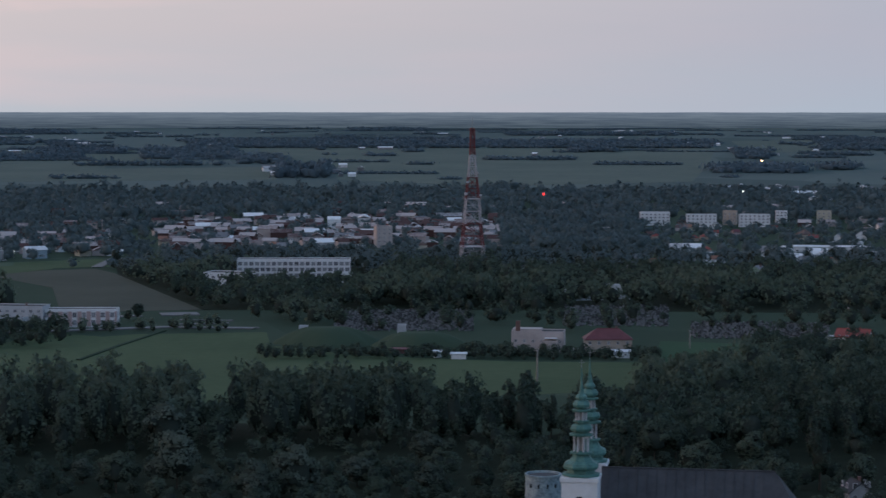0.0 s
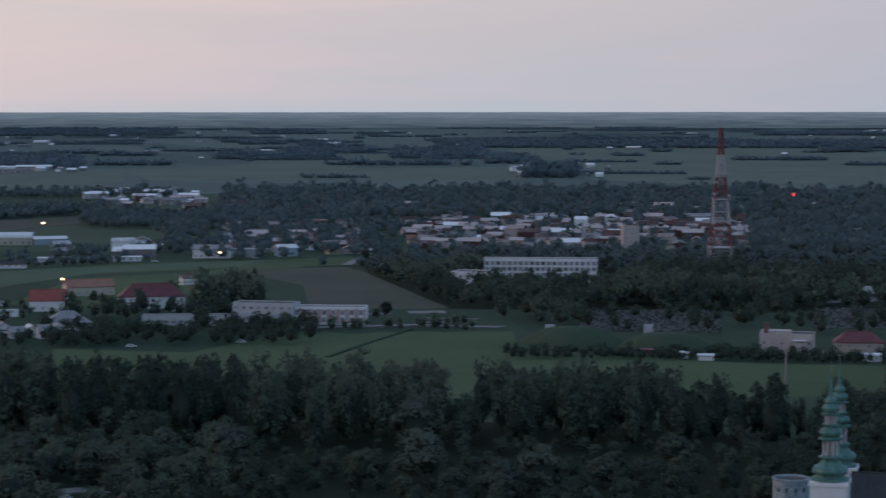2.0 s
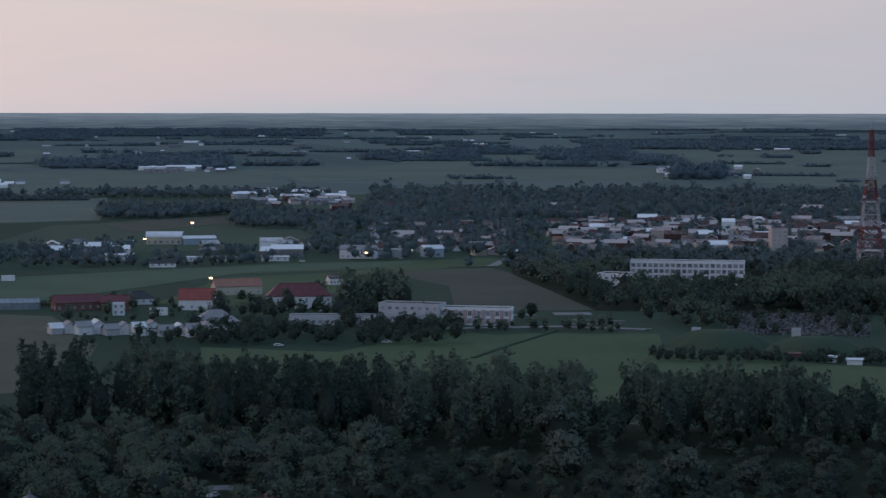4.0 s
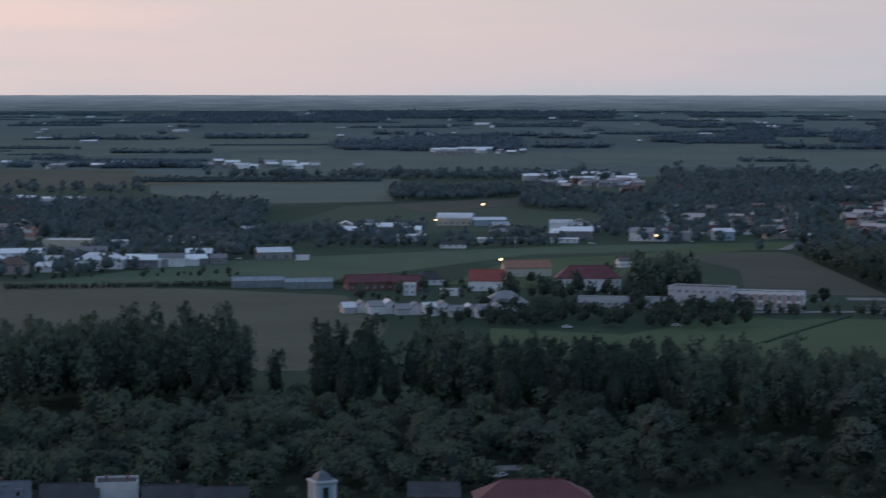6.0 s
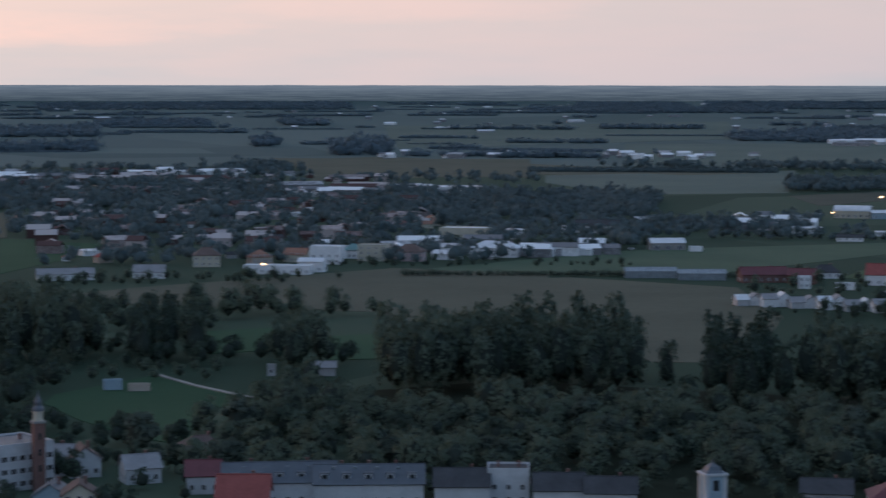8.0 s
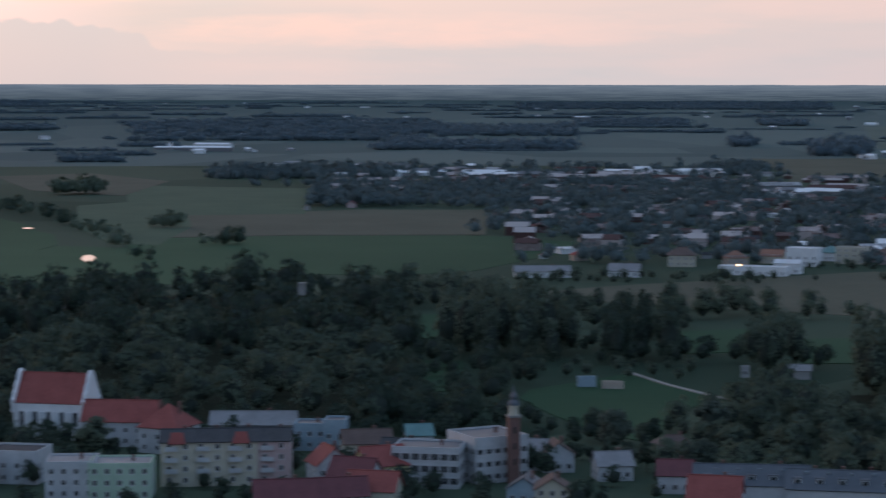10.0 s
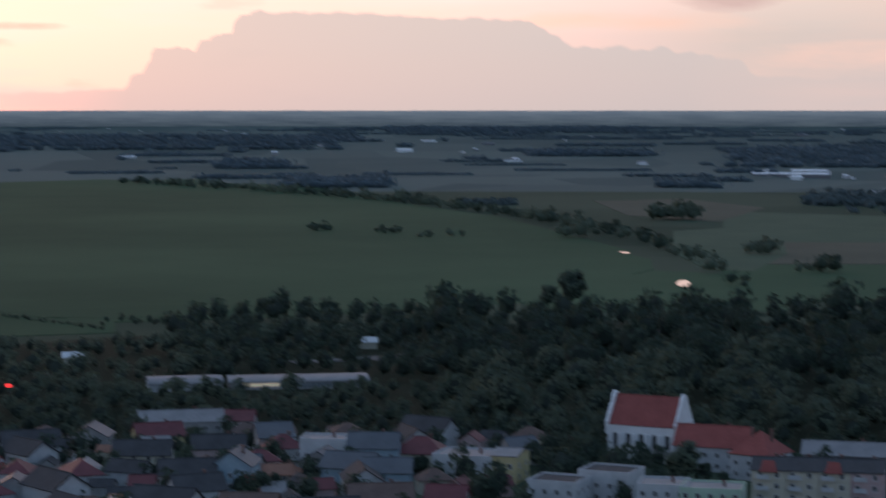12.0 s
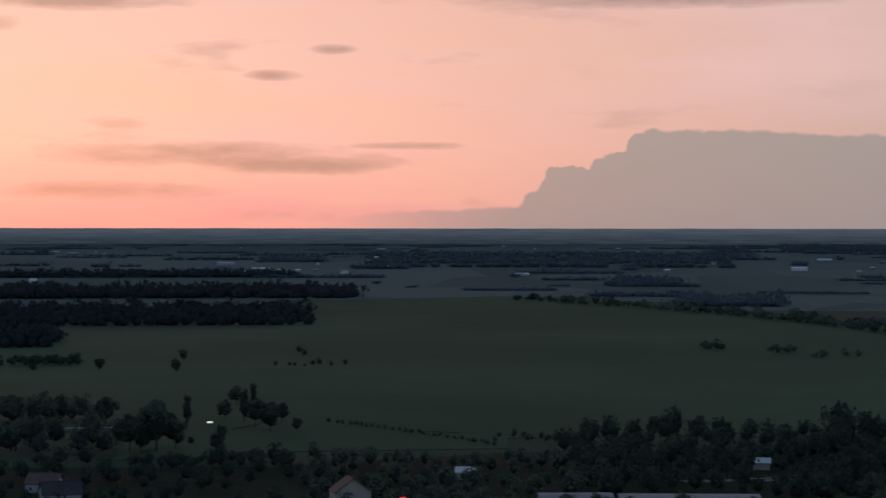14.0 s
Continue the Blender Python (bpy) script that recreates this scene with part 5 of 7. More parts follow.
building("grey_roofed_hall", "hall with a broad pale grey tent-like roof", "hall", -16.5, 1010, 20, 14, 3.4, "hip", 4.8, "offwhite", "grey", rel=10, rows=1, cols=5, chimneys=0)
building("red_roofed_house", "house with a steep red roof and white gable", "house", -16.98, 1105, 18, 11, 5.5, "gable", 5.0, "white", "red", rel=-6, rows=1, cols=4)
building("orange_roofed_hall", "long hall with an orange roof", "hall", -15.95, 1195, 26, 13, 5.0, "gable", 3.6, "cream", "orange", rel=14, rows=1, cols=6, chimneys=0)
building("red_roofed_school", "large building with a dark red hipped roof", "building", -14.3, 1110, 33, 13, 6.6, "hip", 5.8, "white", "maroon", rel=4, rows=2, cols=9, side=2)
building("white_house", "white gabled house behind the red roof", "house", -13.35, 1260, 8, 7, 4.0, "gable", 2.2, "white", "brown", rel=20)
building("white_house", "white house-end beside the red roof", "house", -13.75, 1095, 7, 8, 5.0, "flat", 0, "white", "grey", rows=1, cols=2, chimneys=0)

# ---- market halls and works at the edge of the town ----
building("market_hall", "pale yellow market hall with a curved roof", "hall", -17.82, 1665, 27, 16, 5.4, "arch", 4.0, "cream", "pale", rel=-6, rows=1, cols=6, win=(2, 2), chimneys=0)
building("market_hall", "low hall with a pale blue-white roof", "hall", -16.94, 1660, 25, 14, 4.6, "gable", 1.6, "blue", "pale", rel=8, rows=1, cols=5, chimneys=0)
building("petrol_station", "low white flat-roofed station", "building", -19.35, 1600, 20, 10, 4.2, "flat", 0, "white", "pale", rows=1, cols=4, chimneys=0)
building("white_hall", "low white hall with a dark front", "hall", -19.0, 1480, 19, 9, 3.8, "shed", 0.6, "white", "pale", rel=5, rows=1, cols=5, chimneys=0)
building("white_shed", "small white shed by the field", "shed", -17.89, 1412, 17, 5, 2.8, "gable", 1.4, "white", "dark", rows=1, cols=4, chimneys=0)
for a in (-17.05, -16.4, -15.75, -15.1, -14.75):
    building("white_shed", "low white roadside shed", "shed", a, 1465, 9.5, 5, 2.8, "shed", 0.4, "white", "pale", rows=1, cols=2, side=0, chimneys=0, group="roadside sheds")
building("works_hall", "white works hall with a broad gable", "hall", -12.69, 1492, 25, 14, 6.2, "gable", 2.6, "white", "grey", rel=-10, rows=1, cols=6, chimneys=0)
building("works_hall", "grey works hall with strip windows", "hall", -11.9, 1500, 18, 12, 5.4, "flat", 0, "grey", "pale", rows=2, cols=5, chimneys=0)
building("works_hall", "pale works hall beside the road", "hall", -10.75, 1505, 14, 12, 6.0, "gable", 2.0, "blue", "pale", rel=15, rows=1, cols=3, chimneys=0)
building("caravan_row", "row of low white trailers", "trailer", -20.6, 1560, 30, 5, 3.2, "flat", 0, "white", "pale", rows=1, cols=8, side=0, chimneys=0)
building("white_shed", "small white house by the trees", "house", -23.3, 1560, 12, 8, 3.6, "gable", 2, "white", "pale")
building("long_shed", "low dark shed with pale doors", "shed", -25.2, 1480, 20, 10, 3.6, "flat", 0, "white", "dark", rows=1, cols=5, chimneys=0)
building("warehouse", "cream warehouse with a pale flat roof", "warehouse", -28.01, 1386, 31, 18, 8.6, "flat", 0, "cream", "pale", rel=-14, rows=0, chimneys=0)
building("dark_shed", "dark-roofed hall with white front", "hall", -24.55, 1474, 32, 12, 5.0, "gable", 3.4, "white", "dark", rel=-10, rows=1, cols=6, chimneys=1)
building("yellow_block", "pale yellow three-storey block", "building", -30.45, 1232, 17, 11, 8.9, "flat", 0, "cream", "grey", rel=-12, rows=3, cols=4, side=2, chimneys=0)
building("grey_block", "grey house with a hipped dark roof", "house", -29.5, 1230, 17, 11, 5.6, "hip", 3.6, "pink", "brown", rel=-12, rows=2, cols=4)
building("white_block", "white stepped building at the field's edge", "building", -31.7, 1212, 18, 12, 9.6, "flat", 0, "white", "pale", rel=-12, rows=2, cols=4, chimneys=0)
building("white_house", "white house with a teal roof", "house", -31.0, 1250, 12, 10, 5.0, "hip", 3.2, "white", "teal", rel=-12)
building("white_shed", "low white shed with pale sheet roof", "shed", -28.5, 1240, 16, 8, 3.4, "gable", 1.8, "white", "pale", rel=-25, rows=0, chimneys=0)
building("white_hall", "white hall with a pale hipped roof", "hall", -27.2, 1262, 28, 14, 5.4, "hip", 3.6, "white", "pale", rel=-14, rows=1, cols=7, chimneys=0)
building("white_hall", "lower white hall with pale roof", "hall", -26.1, 1268, 22, 12, 4.2, "hip", 2.8, "white", "pale", rel=-14, rows=1, cols=5, chimneys=0)
building("white_shed", "small white lean-to at the yard", "shed", -24.9, 1275, 12, 7, 3.4, "shed", 1.2, "white", "pale", rel=-14, rows=0, chimneys=0)
building("long_hall", "long pale hall behind the houses", "hall", -29.3, 1995, 28, 14, 7.4, "shed", 1.2, "white", "pale", rows=0, chimneys=0)
building("long_hall", "long pale hall behind the houses", "hall", -28.2, 2010, 40, 14, 5.6, "shed", 1.2, "white", "pale", rows=0, chimneys=0)
building("low_white_hall", "long low white hall at the field's edge", "hall", -33.0, 1146, 36, 9, 4.4, "flat", 0, "white", "pale", rel=-12, rows=1, cols=9, chimneys=0)
building("low_white_hall", "white hall with a pale roof", "hall", -32.1, 1160, 14, 9, 5.6, "gable", 1.6, "white", "pale", rel=-12, rows=1, cols=3, chimneys=0)
building("white_house", "long low white house with grey roof", "house", -38.6, 1123, 29, 9, 3.2, "gable", 2.6, "white", "grey", rel=5, rows=1, cols=7)
building("white_house", "white house with steep grey roof", "house", -36.4, 1128, 16, 9, 3.4, "gable", 3.4, "white", "grey", rel=-8, rows=1, cols=4)
building("cream_house", "cream two-storey house with hipped roof", "house", -34.9, 1197, 15, 11, 6.6, "hip", 3.8, "cream", "brown", rows=2, cols=4)
building("orange_house", "house with orange tiled roof", "house", -33.5, 1215, 12, 10, 4.0, "hip", 3.4, "tan", "orange", rel=20)
building("orange_house", "house with orange tiled roof", "house", -32.5, 1225, 13, 10, 4.4, "gable", 3.2, "cream", "orange", rel=-20)

# ---- the old town below: roofs nearest the drone ----
SR1 = building("slate_roofed_row", "long row with a slate-blue roof and white dormers", "terrace", -30.6, 512, 26, 11, 5.6, "gable", 3.6, "offwhite", "slate", rel=0, rows=1, cols=8, chimneys=3)
SR2 = building("slate_roofed_row", "long white row with a slate-blue sheet roof", "terrace", -33.0, 514, 27, 11, 5.8, "gable", 3.8, "offwhite", "slate", rel=2, rows=1, cols=8, chimneys=2)
for row in (SR1, SR2):
    for i in range(5):
        x = -10.5 + 5.2 * i
        dm = part("dormer", boxed(x - 0.9, x + 0.9, -4.2, -2.2, 6.2, 7.9, bevel=0.05), PLASTER["offwhite"], row, "white dormer")
        part("dormer_roof", boxed(x - 1.05, x + 1.05, -4.4, -2.0, 7.9, 8.05), ROOF["slate"], dm)
        part("pane", boxed(x - 0.6, x + 0.6, -4.26, -4.18, 6.6, 7.6), GLASS, dm)
    for i in range(4):
        part("skylight", boxed(-9.0 + 5.2 * i, -8.0 + 5.2 * i, -1.6, -1.0, 8.6, 9.1), GLASSHOUSE, row)
building("dark_roofed_house", "white house with a dark roof", "house", -28.1, 509, 13, 10, 5.4, "gable", 3.4, "offwhite", "dark", rows=1, cols=4)
building("white_house", "white flat-topped house in the row", "house", -26.85, 512, 10, 9, 8.6, "flat", 0, "offwhite", "dark", rows=2, cols=3, chimneys=2)
building("dark_roofed_house", "white house with a dark roof", "house", -25.5, 507, 12, 10, 5.0, "gable", 3.2, "offwhite", "dark", rel=3, rows=1, cols=4)
building("dark_roofed_house", "low white house with dark roof", "house", -24.1, 505, 12, 9, 4.8, "gable", 3.0, "offwhite", "dark", rows=1, cols=4)
building("red_roofed_house", "house with a broad red-brown roof", "house", -15.75, 515, 28, 13, 3.6, "hip", 3.8, "cream", "maroon", rel=6, rows=1, cols=7)
building("grey_roofed_house", "low house with a grey roof", "house", -18.4, 520, 12, 9, 3.2, "gable", 2.6, "grey", "dark", rows=1, cols=3)
building("maroon_roofed_house", "house with a dark red sheet roof", "house", -35.02, 530, 8.5, 9, 4.6, "gable", 3.0, "offwhite", "maroon", rows=1, cols=3)
building("red_roofed_house", "house with a bright red tiled roof", "house", -33.95, 498, 12, 9, 5.4, "gable", 4.2, "offwhite", "red", rel=-6, rows=1, cols=4)
building("brown_roofed_house", "brown-roofed house between the trees", "house", -35.1, 575, 13, 9, 3.4, "hip", 3.0, "tan", "brown", rel=15, rows=1, cols=3)
building("white_office", "white three-storey office with strip windows", "office", -41.6, 536, 17, 13, 9.7, "flat", 0, "offwhite", "slate", rel=-10, rows=3, cols=7, side=5, win=(2.1, 1.8), chimneys=1, storey=3.0)
building("white_office", "taller white office wing with strip windows", "office", -40.05, 545, 15, 16, 11.2, "flat", 0, "offwhite", "slate", rel=28, rows=3, cols=6, side=5, win=(1.8, 1.5), chimneys=1, storey=3.2)
for i, a in enumerate((-48.3, -47.45, -46.6, -45.75)):
    B = building("apartment_house", "pink rendered apartment house with balconies", "apartment block", a, 541, 8.2, 12, 11.2, "gable", 2.2, "pink" if i == 3 else "cream", "dark", rel=-4, rows=4, cols=2, side=2 if i == 3 else 0, chimneys=1, storey=2.8, group="apartment houses")
    for z in (3.6, 6.4, 9.2):
        bm = boxed(-3.0, 0.2, -7.1, -6.0, z - 0.15, z)
        box(bm, -3.0, 0.2, -7.1, -7.0, z, z + 1.0)
        part("balcony", bm, PLASTER["offwhite"], B, "white balcony")
    if i in (0, 2):
        bm = bmesh.new()
        slab(bm, [(-2.2, -6.9, 10.9), (2.2, -6.9, 10.9), (1.4, -5.2, 13.6), (-1.4, -5.2, 13.6)], 0.3)
        part("red_dormer", bm, ROOF["red"], B, "small red mansard dormer")
building("green_apartments", "pale green and white striped apartment house", "apartment block", -49.8, 524, 15, 12, 8.7, "flat", 0, "green", "grey", rel=-6, rows=3, cols=5, side=3, chimneys=1, storey=2.8)
building("white_apartments", "white and green apartment house", "apartment block", -51.1, 527, 12, 12, 8.9, "flat", 0, "offwhite", "grey", rel=-6, rows=3, cols=4, side=2, chimneys=1, storey=2.7)
building("blue_house", "pale blue house with stepped flat roof", "house", -44.75, 590, 9, 9, 7.0, "flat", 0, "blue", "slate", rel=-8, rows=2, cols=3, chimneys=1)
building("blue_house", "taller pale blue house", "house", -44.1, 585, 6, 8, 8.6, "flat", 0, "blue", "slate", rel=-8, rows=2, cols=2, chimneys=0)
building("grey_roofed_row", "long grey-roofed row behind the apartments", "terrace", -47.2, 572, 30, 10, 5.6, "gable", 3.0, "grey", "dark", rel=4, rows=1, cols=8, chimneys=2)
building("grey_roofed_row", "row of houses with a grey roof", "terrace", -46.3, 610, 24, 9, 4.2, "gable", 3.0, "grey", "grey", rel=-4, rows=1, cols=6, chimneys=1)
building("pale_roofed_hall", "long low hall with a pale grey roof by the park", "hall", -42.7, 655, 17, 9, 3.2, "gable", 1.8, "offwhite", "grey", rows=1, cols=4, chimneys=0)
for a, d, w, dep, h, rh, wl, rf, ax, rel in ((-44.3, 532, 9, 9, 6.4, 4.0, "offwhite", "red", "y", 18), (-43.6, 520, 11, 9, 5.2, 4.2, "offwhite", "maroon", "x", -24), (-42.9, 533, 11, 10, 6.0, 4.0, "yellow", "red", "x", 20), (-43.1, 508, 12, 9, 4.4, 3.8, "cream", "red", "x", -14), (-44.0, 502, 12, 9, 4.2, 3.6, "offwhite", "maroon", "x", 10), (-43.3, 575, 13, 9, 4.4, 3.0, "cream", "brown", "x", 6), (-42.3, 556, 11, 9, 5.0, 3.0, "offwhite", "dark", "x", -18), (-45.5, 500, 14, 9, 4.4, 3.4, "tan", "maroon", "x", 4), (-41.9, 590, 7, 7, 4.0, 2.4, "offwhite", "teal", "x", 10), (-38.9, 560, 9, 9, 5.0, 2.4, "offwhite", "grey", "x", -12), (-38.2, 556, 8, 8, 5.0, 2.8, "offwhite", "brown", "y", 10), (-39.0, 512, 8, 8, 4.0, 2.6, "blue", "slate", "y", -10), (-38.3, 505, 8, 8, 5.2, 2.6, "cream", "brown", "y", 0), (-36.7, 545, 9, 8, 4.0, 2.8, "offwhite", "grey", "x", 14)):
    building("town_house", f"{'white' if wl == 'offwhite' else wl} town house with a {rf} pitched roof", "house", a, d, w, dep, h, "gable", rh, wl, rf, rel=rel, axis=ax, rows=2 if h > 5 else 1, cols=3, side=2, chimneys=1, storey=2.7, group="old town houses")


def brick_tower(az_, d):
    root = thing("bell_tower", stand(az_, d, 15), "slender brick tower with a pale lantern and blue spire", "tower")
    p = root.matrix_basis.translation
    FOOT.append((p.x, p.y, 4))
    part("shaft", boxed(-1.4, 1.4, -1.4, 1.4, -0.5, 17.0, bevel=0.1), PLASTER["brick"], root, "dark pinkish brick shaft")
    part("cornice", boxed(-1.65, 1.65, -1.65, 1.65, 17.0, 17.5), PLASTER["concrete"], root)
    b = lathe([(1.25, 17.5), (1.25, 19.6), (1.5, 19.7), (1.4, 20.0)], 8, math.pi / 8)
    part("lantern", b, PLASTER["cream"], root, "pale lantern")
    part("spire", lathe([(1.6, 20.0), (1.45, 20.7), (0.9, 21.4), (1.0, 22.2), (0.7, 22.9), (0.3, 23.6), (0.06, 25.4)], 8), ROOF["slate"], root, "blue-grey metal spire")
    for z in (5, 9, 13):
        part("slit_window", boxed(-0.3, 0.3, -1.48, -1.35, z, z + 1.6), GLASS, root)


brick_tower(-39.35, 536)


def cupola_tower(az_, d):
    root = thing("cupola_tower", stand(az_, d, 20), "pale blue-grey turret with a low pointed roof", "tower")
    p = root.matrix_basis.translation
    FOOT.append((p.x, p.y, 5))
    part("shaft", boxed(-2.4, 2.4, -2.4, 2.4, -0.5, 12.4, bevel=0.1), PLASTER["blue"], root)
    part("cornice", boxed(-2.8, 2.8, -2.8, 2.8, 12.4, 12.9), PLASTER["offwhite"], root)
    for x in (-2.1, 2.1):
        for y in (-2.1, 2.1):
            part("pilaster", boxed(x - 0.45, x + 0.45, y - 0.45, y + 0.45, 0, 12.3), PLASTER["offwhite"], root)
    part("louvre", boxed(-0.7, 0.7, -2.5, -2.35, 9.0, 11.4), GLASS, root)
    part("dome", lathe([(3.2, 12.9), (2.3, 13.5), (1.7, 14.3), (0.9, 14.7), (0.35, 15.0), (0.12, 16.0)], 4, math.pi / 4), ROOF["slate"], root)


cupola_tower(-21.4, 486)


def tank(az_, d):
    root = thing("round_tower", stand(az_, d), "round old brick tower with a blue painted wall", "tower")
    p = root.matrix_basis.translation
    FOOT.append((p.x, p.y, 7))
    part("drum", lathe([(4.6, -0.5), (4.5, 9.0), (4.7, 9.1), (4.7, 9.6), (4.2, 9.6), (4.2, 9.0)], 24), PLASTER["mural"], root)
    part("roof", lathe([(4.2, 9.05), (3.0, 9.3), (0.3, 9.5)], 24), ROOF["dark"], root)
    for k in range(4):
        a = -math.pi / 2 + (k - 1.5) * 0.5
        part("slot", boxed(4.5 * math.cos(a) - 0.25, 4.5 * math.cos(a) + 0.25, 4.5 * math.sin(a) - 0.2, 4.5 * math.sin(a) + 0.2, 6.5, 7.5), GLASS, root)


tank(2.69, 537)


# ---- monastery church with white stepped gables ----
def gabled_church(az_, d):
    root = thing("gabled_church", stand(az_, d, -22), "white church with red tile roof and curved gables", "church")
    p = root.matrix_basis.translation
    FOOT.append((p.x, p.y, 15))
    w, dep, h, rh = 21.0, 12.0, 10.5, 7.6
    part("wall", wall_mesh("gable", w, dep, h, rh), PLASTER["white"], root)
    part("roof", roof_mesh("gable", w - 1.4, dep, h, rh, 0.3), ROOF["red"], root, "bright red tile roof")
    for x in (-w / 2, w / 2):
        half = [(6.4, 7.5), (6.7, 11.2), (5.8, 11.7), (5.2, 13.2), (4.4, 13.8), (3.6, 15.4), (2.6, 16.2), (2.0, 17.8), (1.2, 18.6), (0.5, 19.3)]
        rim = [(y, z) for y, z in half] + [(-y, z) for y, z in half[::-1]]
        bm = bmesh.new()
        rows_ = [[bm.verts.new((x + t, y, z)) for y, z in rim] for t in (-0.5, 0.5)]
        bm.faces.new(rows_[0])
        bm.faces.new(rows_[1][::-1])
        for i in range(len(rim)):
            j = (i + 1) % len(rim)
            bm.faces.new((rows_[0][j], rows_[0][i], rows_[1][i], rows_[1][j]))
        bmesh.ops.recalc_face_normals(bm, faces=bm.faces[:])
        part("gable", bm, PLASTER["white"], root, "white stepped gable wall")
    for c in range(5):
        add_window(root, -8 + 4 * c, -dep / 2, 4.0, 1.4, 4.0)
    for x in (-6.0, -2.0, 2.0, 6.0):
        part("buttress", boxed(x - 0.5, x + 0.5, -7.4, -6.0, -0.5, 8.0, bevel=0.05), PLASTER["white"], root)
    return root


gabled_church(-51.5, 618)
building("monastery_wing", "long monastery wing with a bright red roof", "building", -49.75, 602, 21, 10, 7.2, "gable", 5.0, "offwhite", "red", rel=-14, rows=2, cols=6, chimneys=1)
building("monastery_wing", "monastery range with a hipped red roof", "building", -48.55, 590, 12, 13, 7.2, "hip", 5.4, "offwhite", "red", rel=-30, rows=2, cols=3, chimneys=2)
building("white_flats", "white flat-roofed apartment block", "apartment block", -53.9, 541, 13, 12, 7.0, "flat", 0, "offwhite", "dark", rel=-20, rows=2, cols=4, side=3, chimneys=0)
building("white_flats", "white flat-roofed apartment block, taller end", "apartment block", -52.5, 551, 14, 12, 7.9, "flat", 0, "offwhite", "dark", rel=-20, rows=2, cols=4, side=3, chimneys=0)
building("yellow_hall", "pale hall with a yellow end wall and flat roof", "hall", -56.3, 584, 17, 14, 6.6, "flat", 0, "offwhite", "grey", rel=-18, rows=2, cols=5, side=2, chimneys=1)
building("yellow_hall", "yellow rendered end wall of a house", "house", -55.2, 580, 7, 12, 7.4, "gable", 1.2, "yellow", "grey", rel=-18, rows=2, cols=2, chimneys=0)
building("red_roofed_house", "house with a broad maroon roof", "house", -57.6, 604, 15, 11, 4.2, "hip", 3.8, "cream", "maroon", rel=-12, rows=1, cols=4)
building("red_roofed_house", "pink-roofed house beside a blue shed", "house", -56.9, 528, 10, 9, 4.0, "gable", 3.6, "offwhite", "maroon", rel=-10, rows=1, cols=3)
building("grey_roofed_house", "low house with a pale brown roof", "house", -58.7, 535, 16, 9, 3.8, "gable", 3.0, "grey", "brown", rel=6, rows=1, cols=4)
GH = building("glass_hall", "long market-garden hall with milky curved roof", "greenhouse", -60.9, 780, 50, 15, 2.6, "arch", 1.7, "grey", "grey", rel=5, rows=0, chimneys=0)
part("lit_front", boxed(-20, -7, -7.62, -7.5, 1.2, 2.5), LIT_FRONT, GH, "glazed front lit warm white")
for i in range(16):
    part("glazing", boxed(-4.5 + 1.8 * i, -3.0 + 1.8 * i, -7.6, -7.5, 0.6, 2.4), GLASSHOUSE, GH)
building("glass_hall", "market-garden hall with milky curved roof", "greenhouse", -63.9, 776, 26, 13, 2.6, "arch", 2.2, "offwhite", "grey", rel=5, rows=0, chimneys=0)
for a, d, w, dep, h, rh, wl, rf, ax, rel, kd in ((-64.0, 672, 26, 9, 3.8, 3.0, "grey", "grey", "x", 4, "gable"), (-62.46, 676, 10, 9, 3.4, 2.6, "offwhite", "maroon", "x", -8, "gable"), (-61.3, 618, 11, 9, 3.6, 3.2, "offwhite", "maroon", "x", 12, "hip"), (-62.56, 569, 11, 11, 7.0, 3.6, "blue", "slate", "y", -14, "gable"), (-61.3, 578, 11, 8, 2.6, 2.2, "tan", "orange", "x", 6, "gable"),
                                              (-60.15, 600, 13, 11, 8.6, 0.0, "offwhite", "grey", "x", -10, "flat"), (-58.85, 598, 14, 10, 6.6, 3.6, "blue", "slate", "x", -6, "gable"), (-60.2, 518, 17, 10, 3.2, 3.2, "grey", "dark", "x", 8, "gable"), (-57.6, 506, 21, 10, 3.0, 2.8, "grey", "slate", "x", -4, "gable"), (-63.6, 545, 13, 10, 4.6, 3.4, "offwhite", "dark", "x", 18, "gable"), (-62.2, 520, 14, 10, 4.2, 3.2, "tan", "brown", "x", -12, "gable"), (-65.0, 600, 16, 10, 5.2, 3.4, "cream", "dark", "x", -6, "gable"), (-64.6, 640, 14, 9, 4.2, 3.4, "yellow", "maroon", "x", 14, "gable"), (-63.0, 610, 15, 9, 5.0, 3.2, "pink", "dark", "x", 0, "gable")):
    building("town_house", f"{'white' if wl == 'offwhite' else wl} town house with a {rf} {'flat' if kd == 'flat' else 'pitched'} roof", "house", a, d, w, dep, h, kd, rh, wl, rf, rel=rel, axis=ax, rows=2 if h > 5 else 1, cols=max(3, int(w / 3.4)), side=2, chimneys=1, storey=2.7, group="old town houses")
building("painted_wall_ruin", "ruined wall painted blue and pale", "wall", -37.4, 712, 6, 3, 3.0, "flat", 0, "blue", "grey", rel=8, rows=0, chimneys=0)
building("painted_wall_ruin", "pale low ruined wall beside the path", "wall", -36.7, 708, 7, 3, 2.0, "flat", 0, "tan", "grey", rel=-4, rows=0, chimneys=0)
PIL = thing("concrete_pillar", stand(-45.01, 905), "square grey concrete pillar above the trees", "pillar")
part("shaft", boxed(-1.6, 1.6, -1.6, 1.6, -0.5, 16.4, bevel=0.1), PLASTER["concrete"], PIL)
part("cap", boxed(-1.8, 1.8, -1.8, 1.8, 16.4, 16.9), PLASTER["concrete"], PIL)
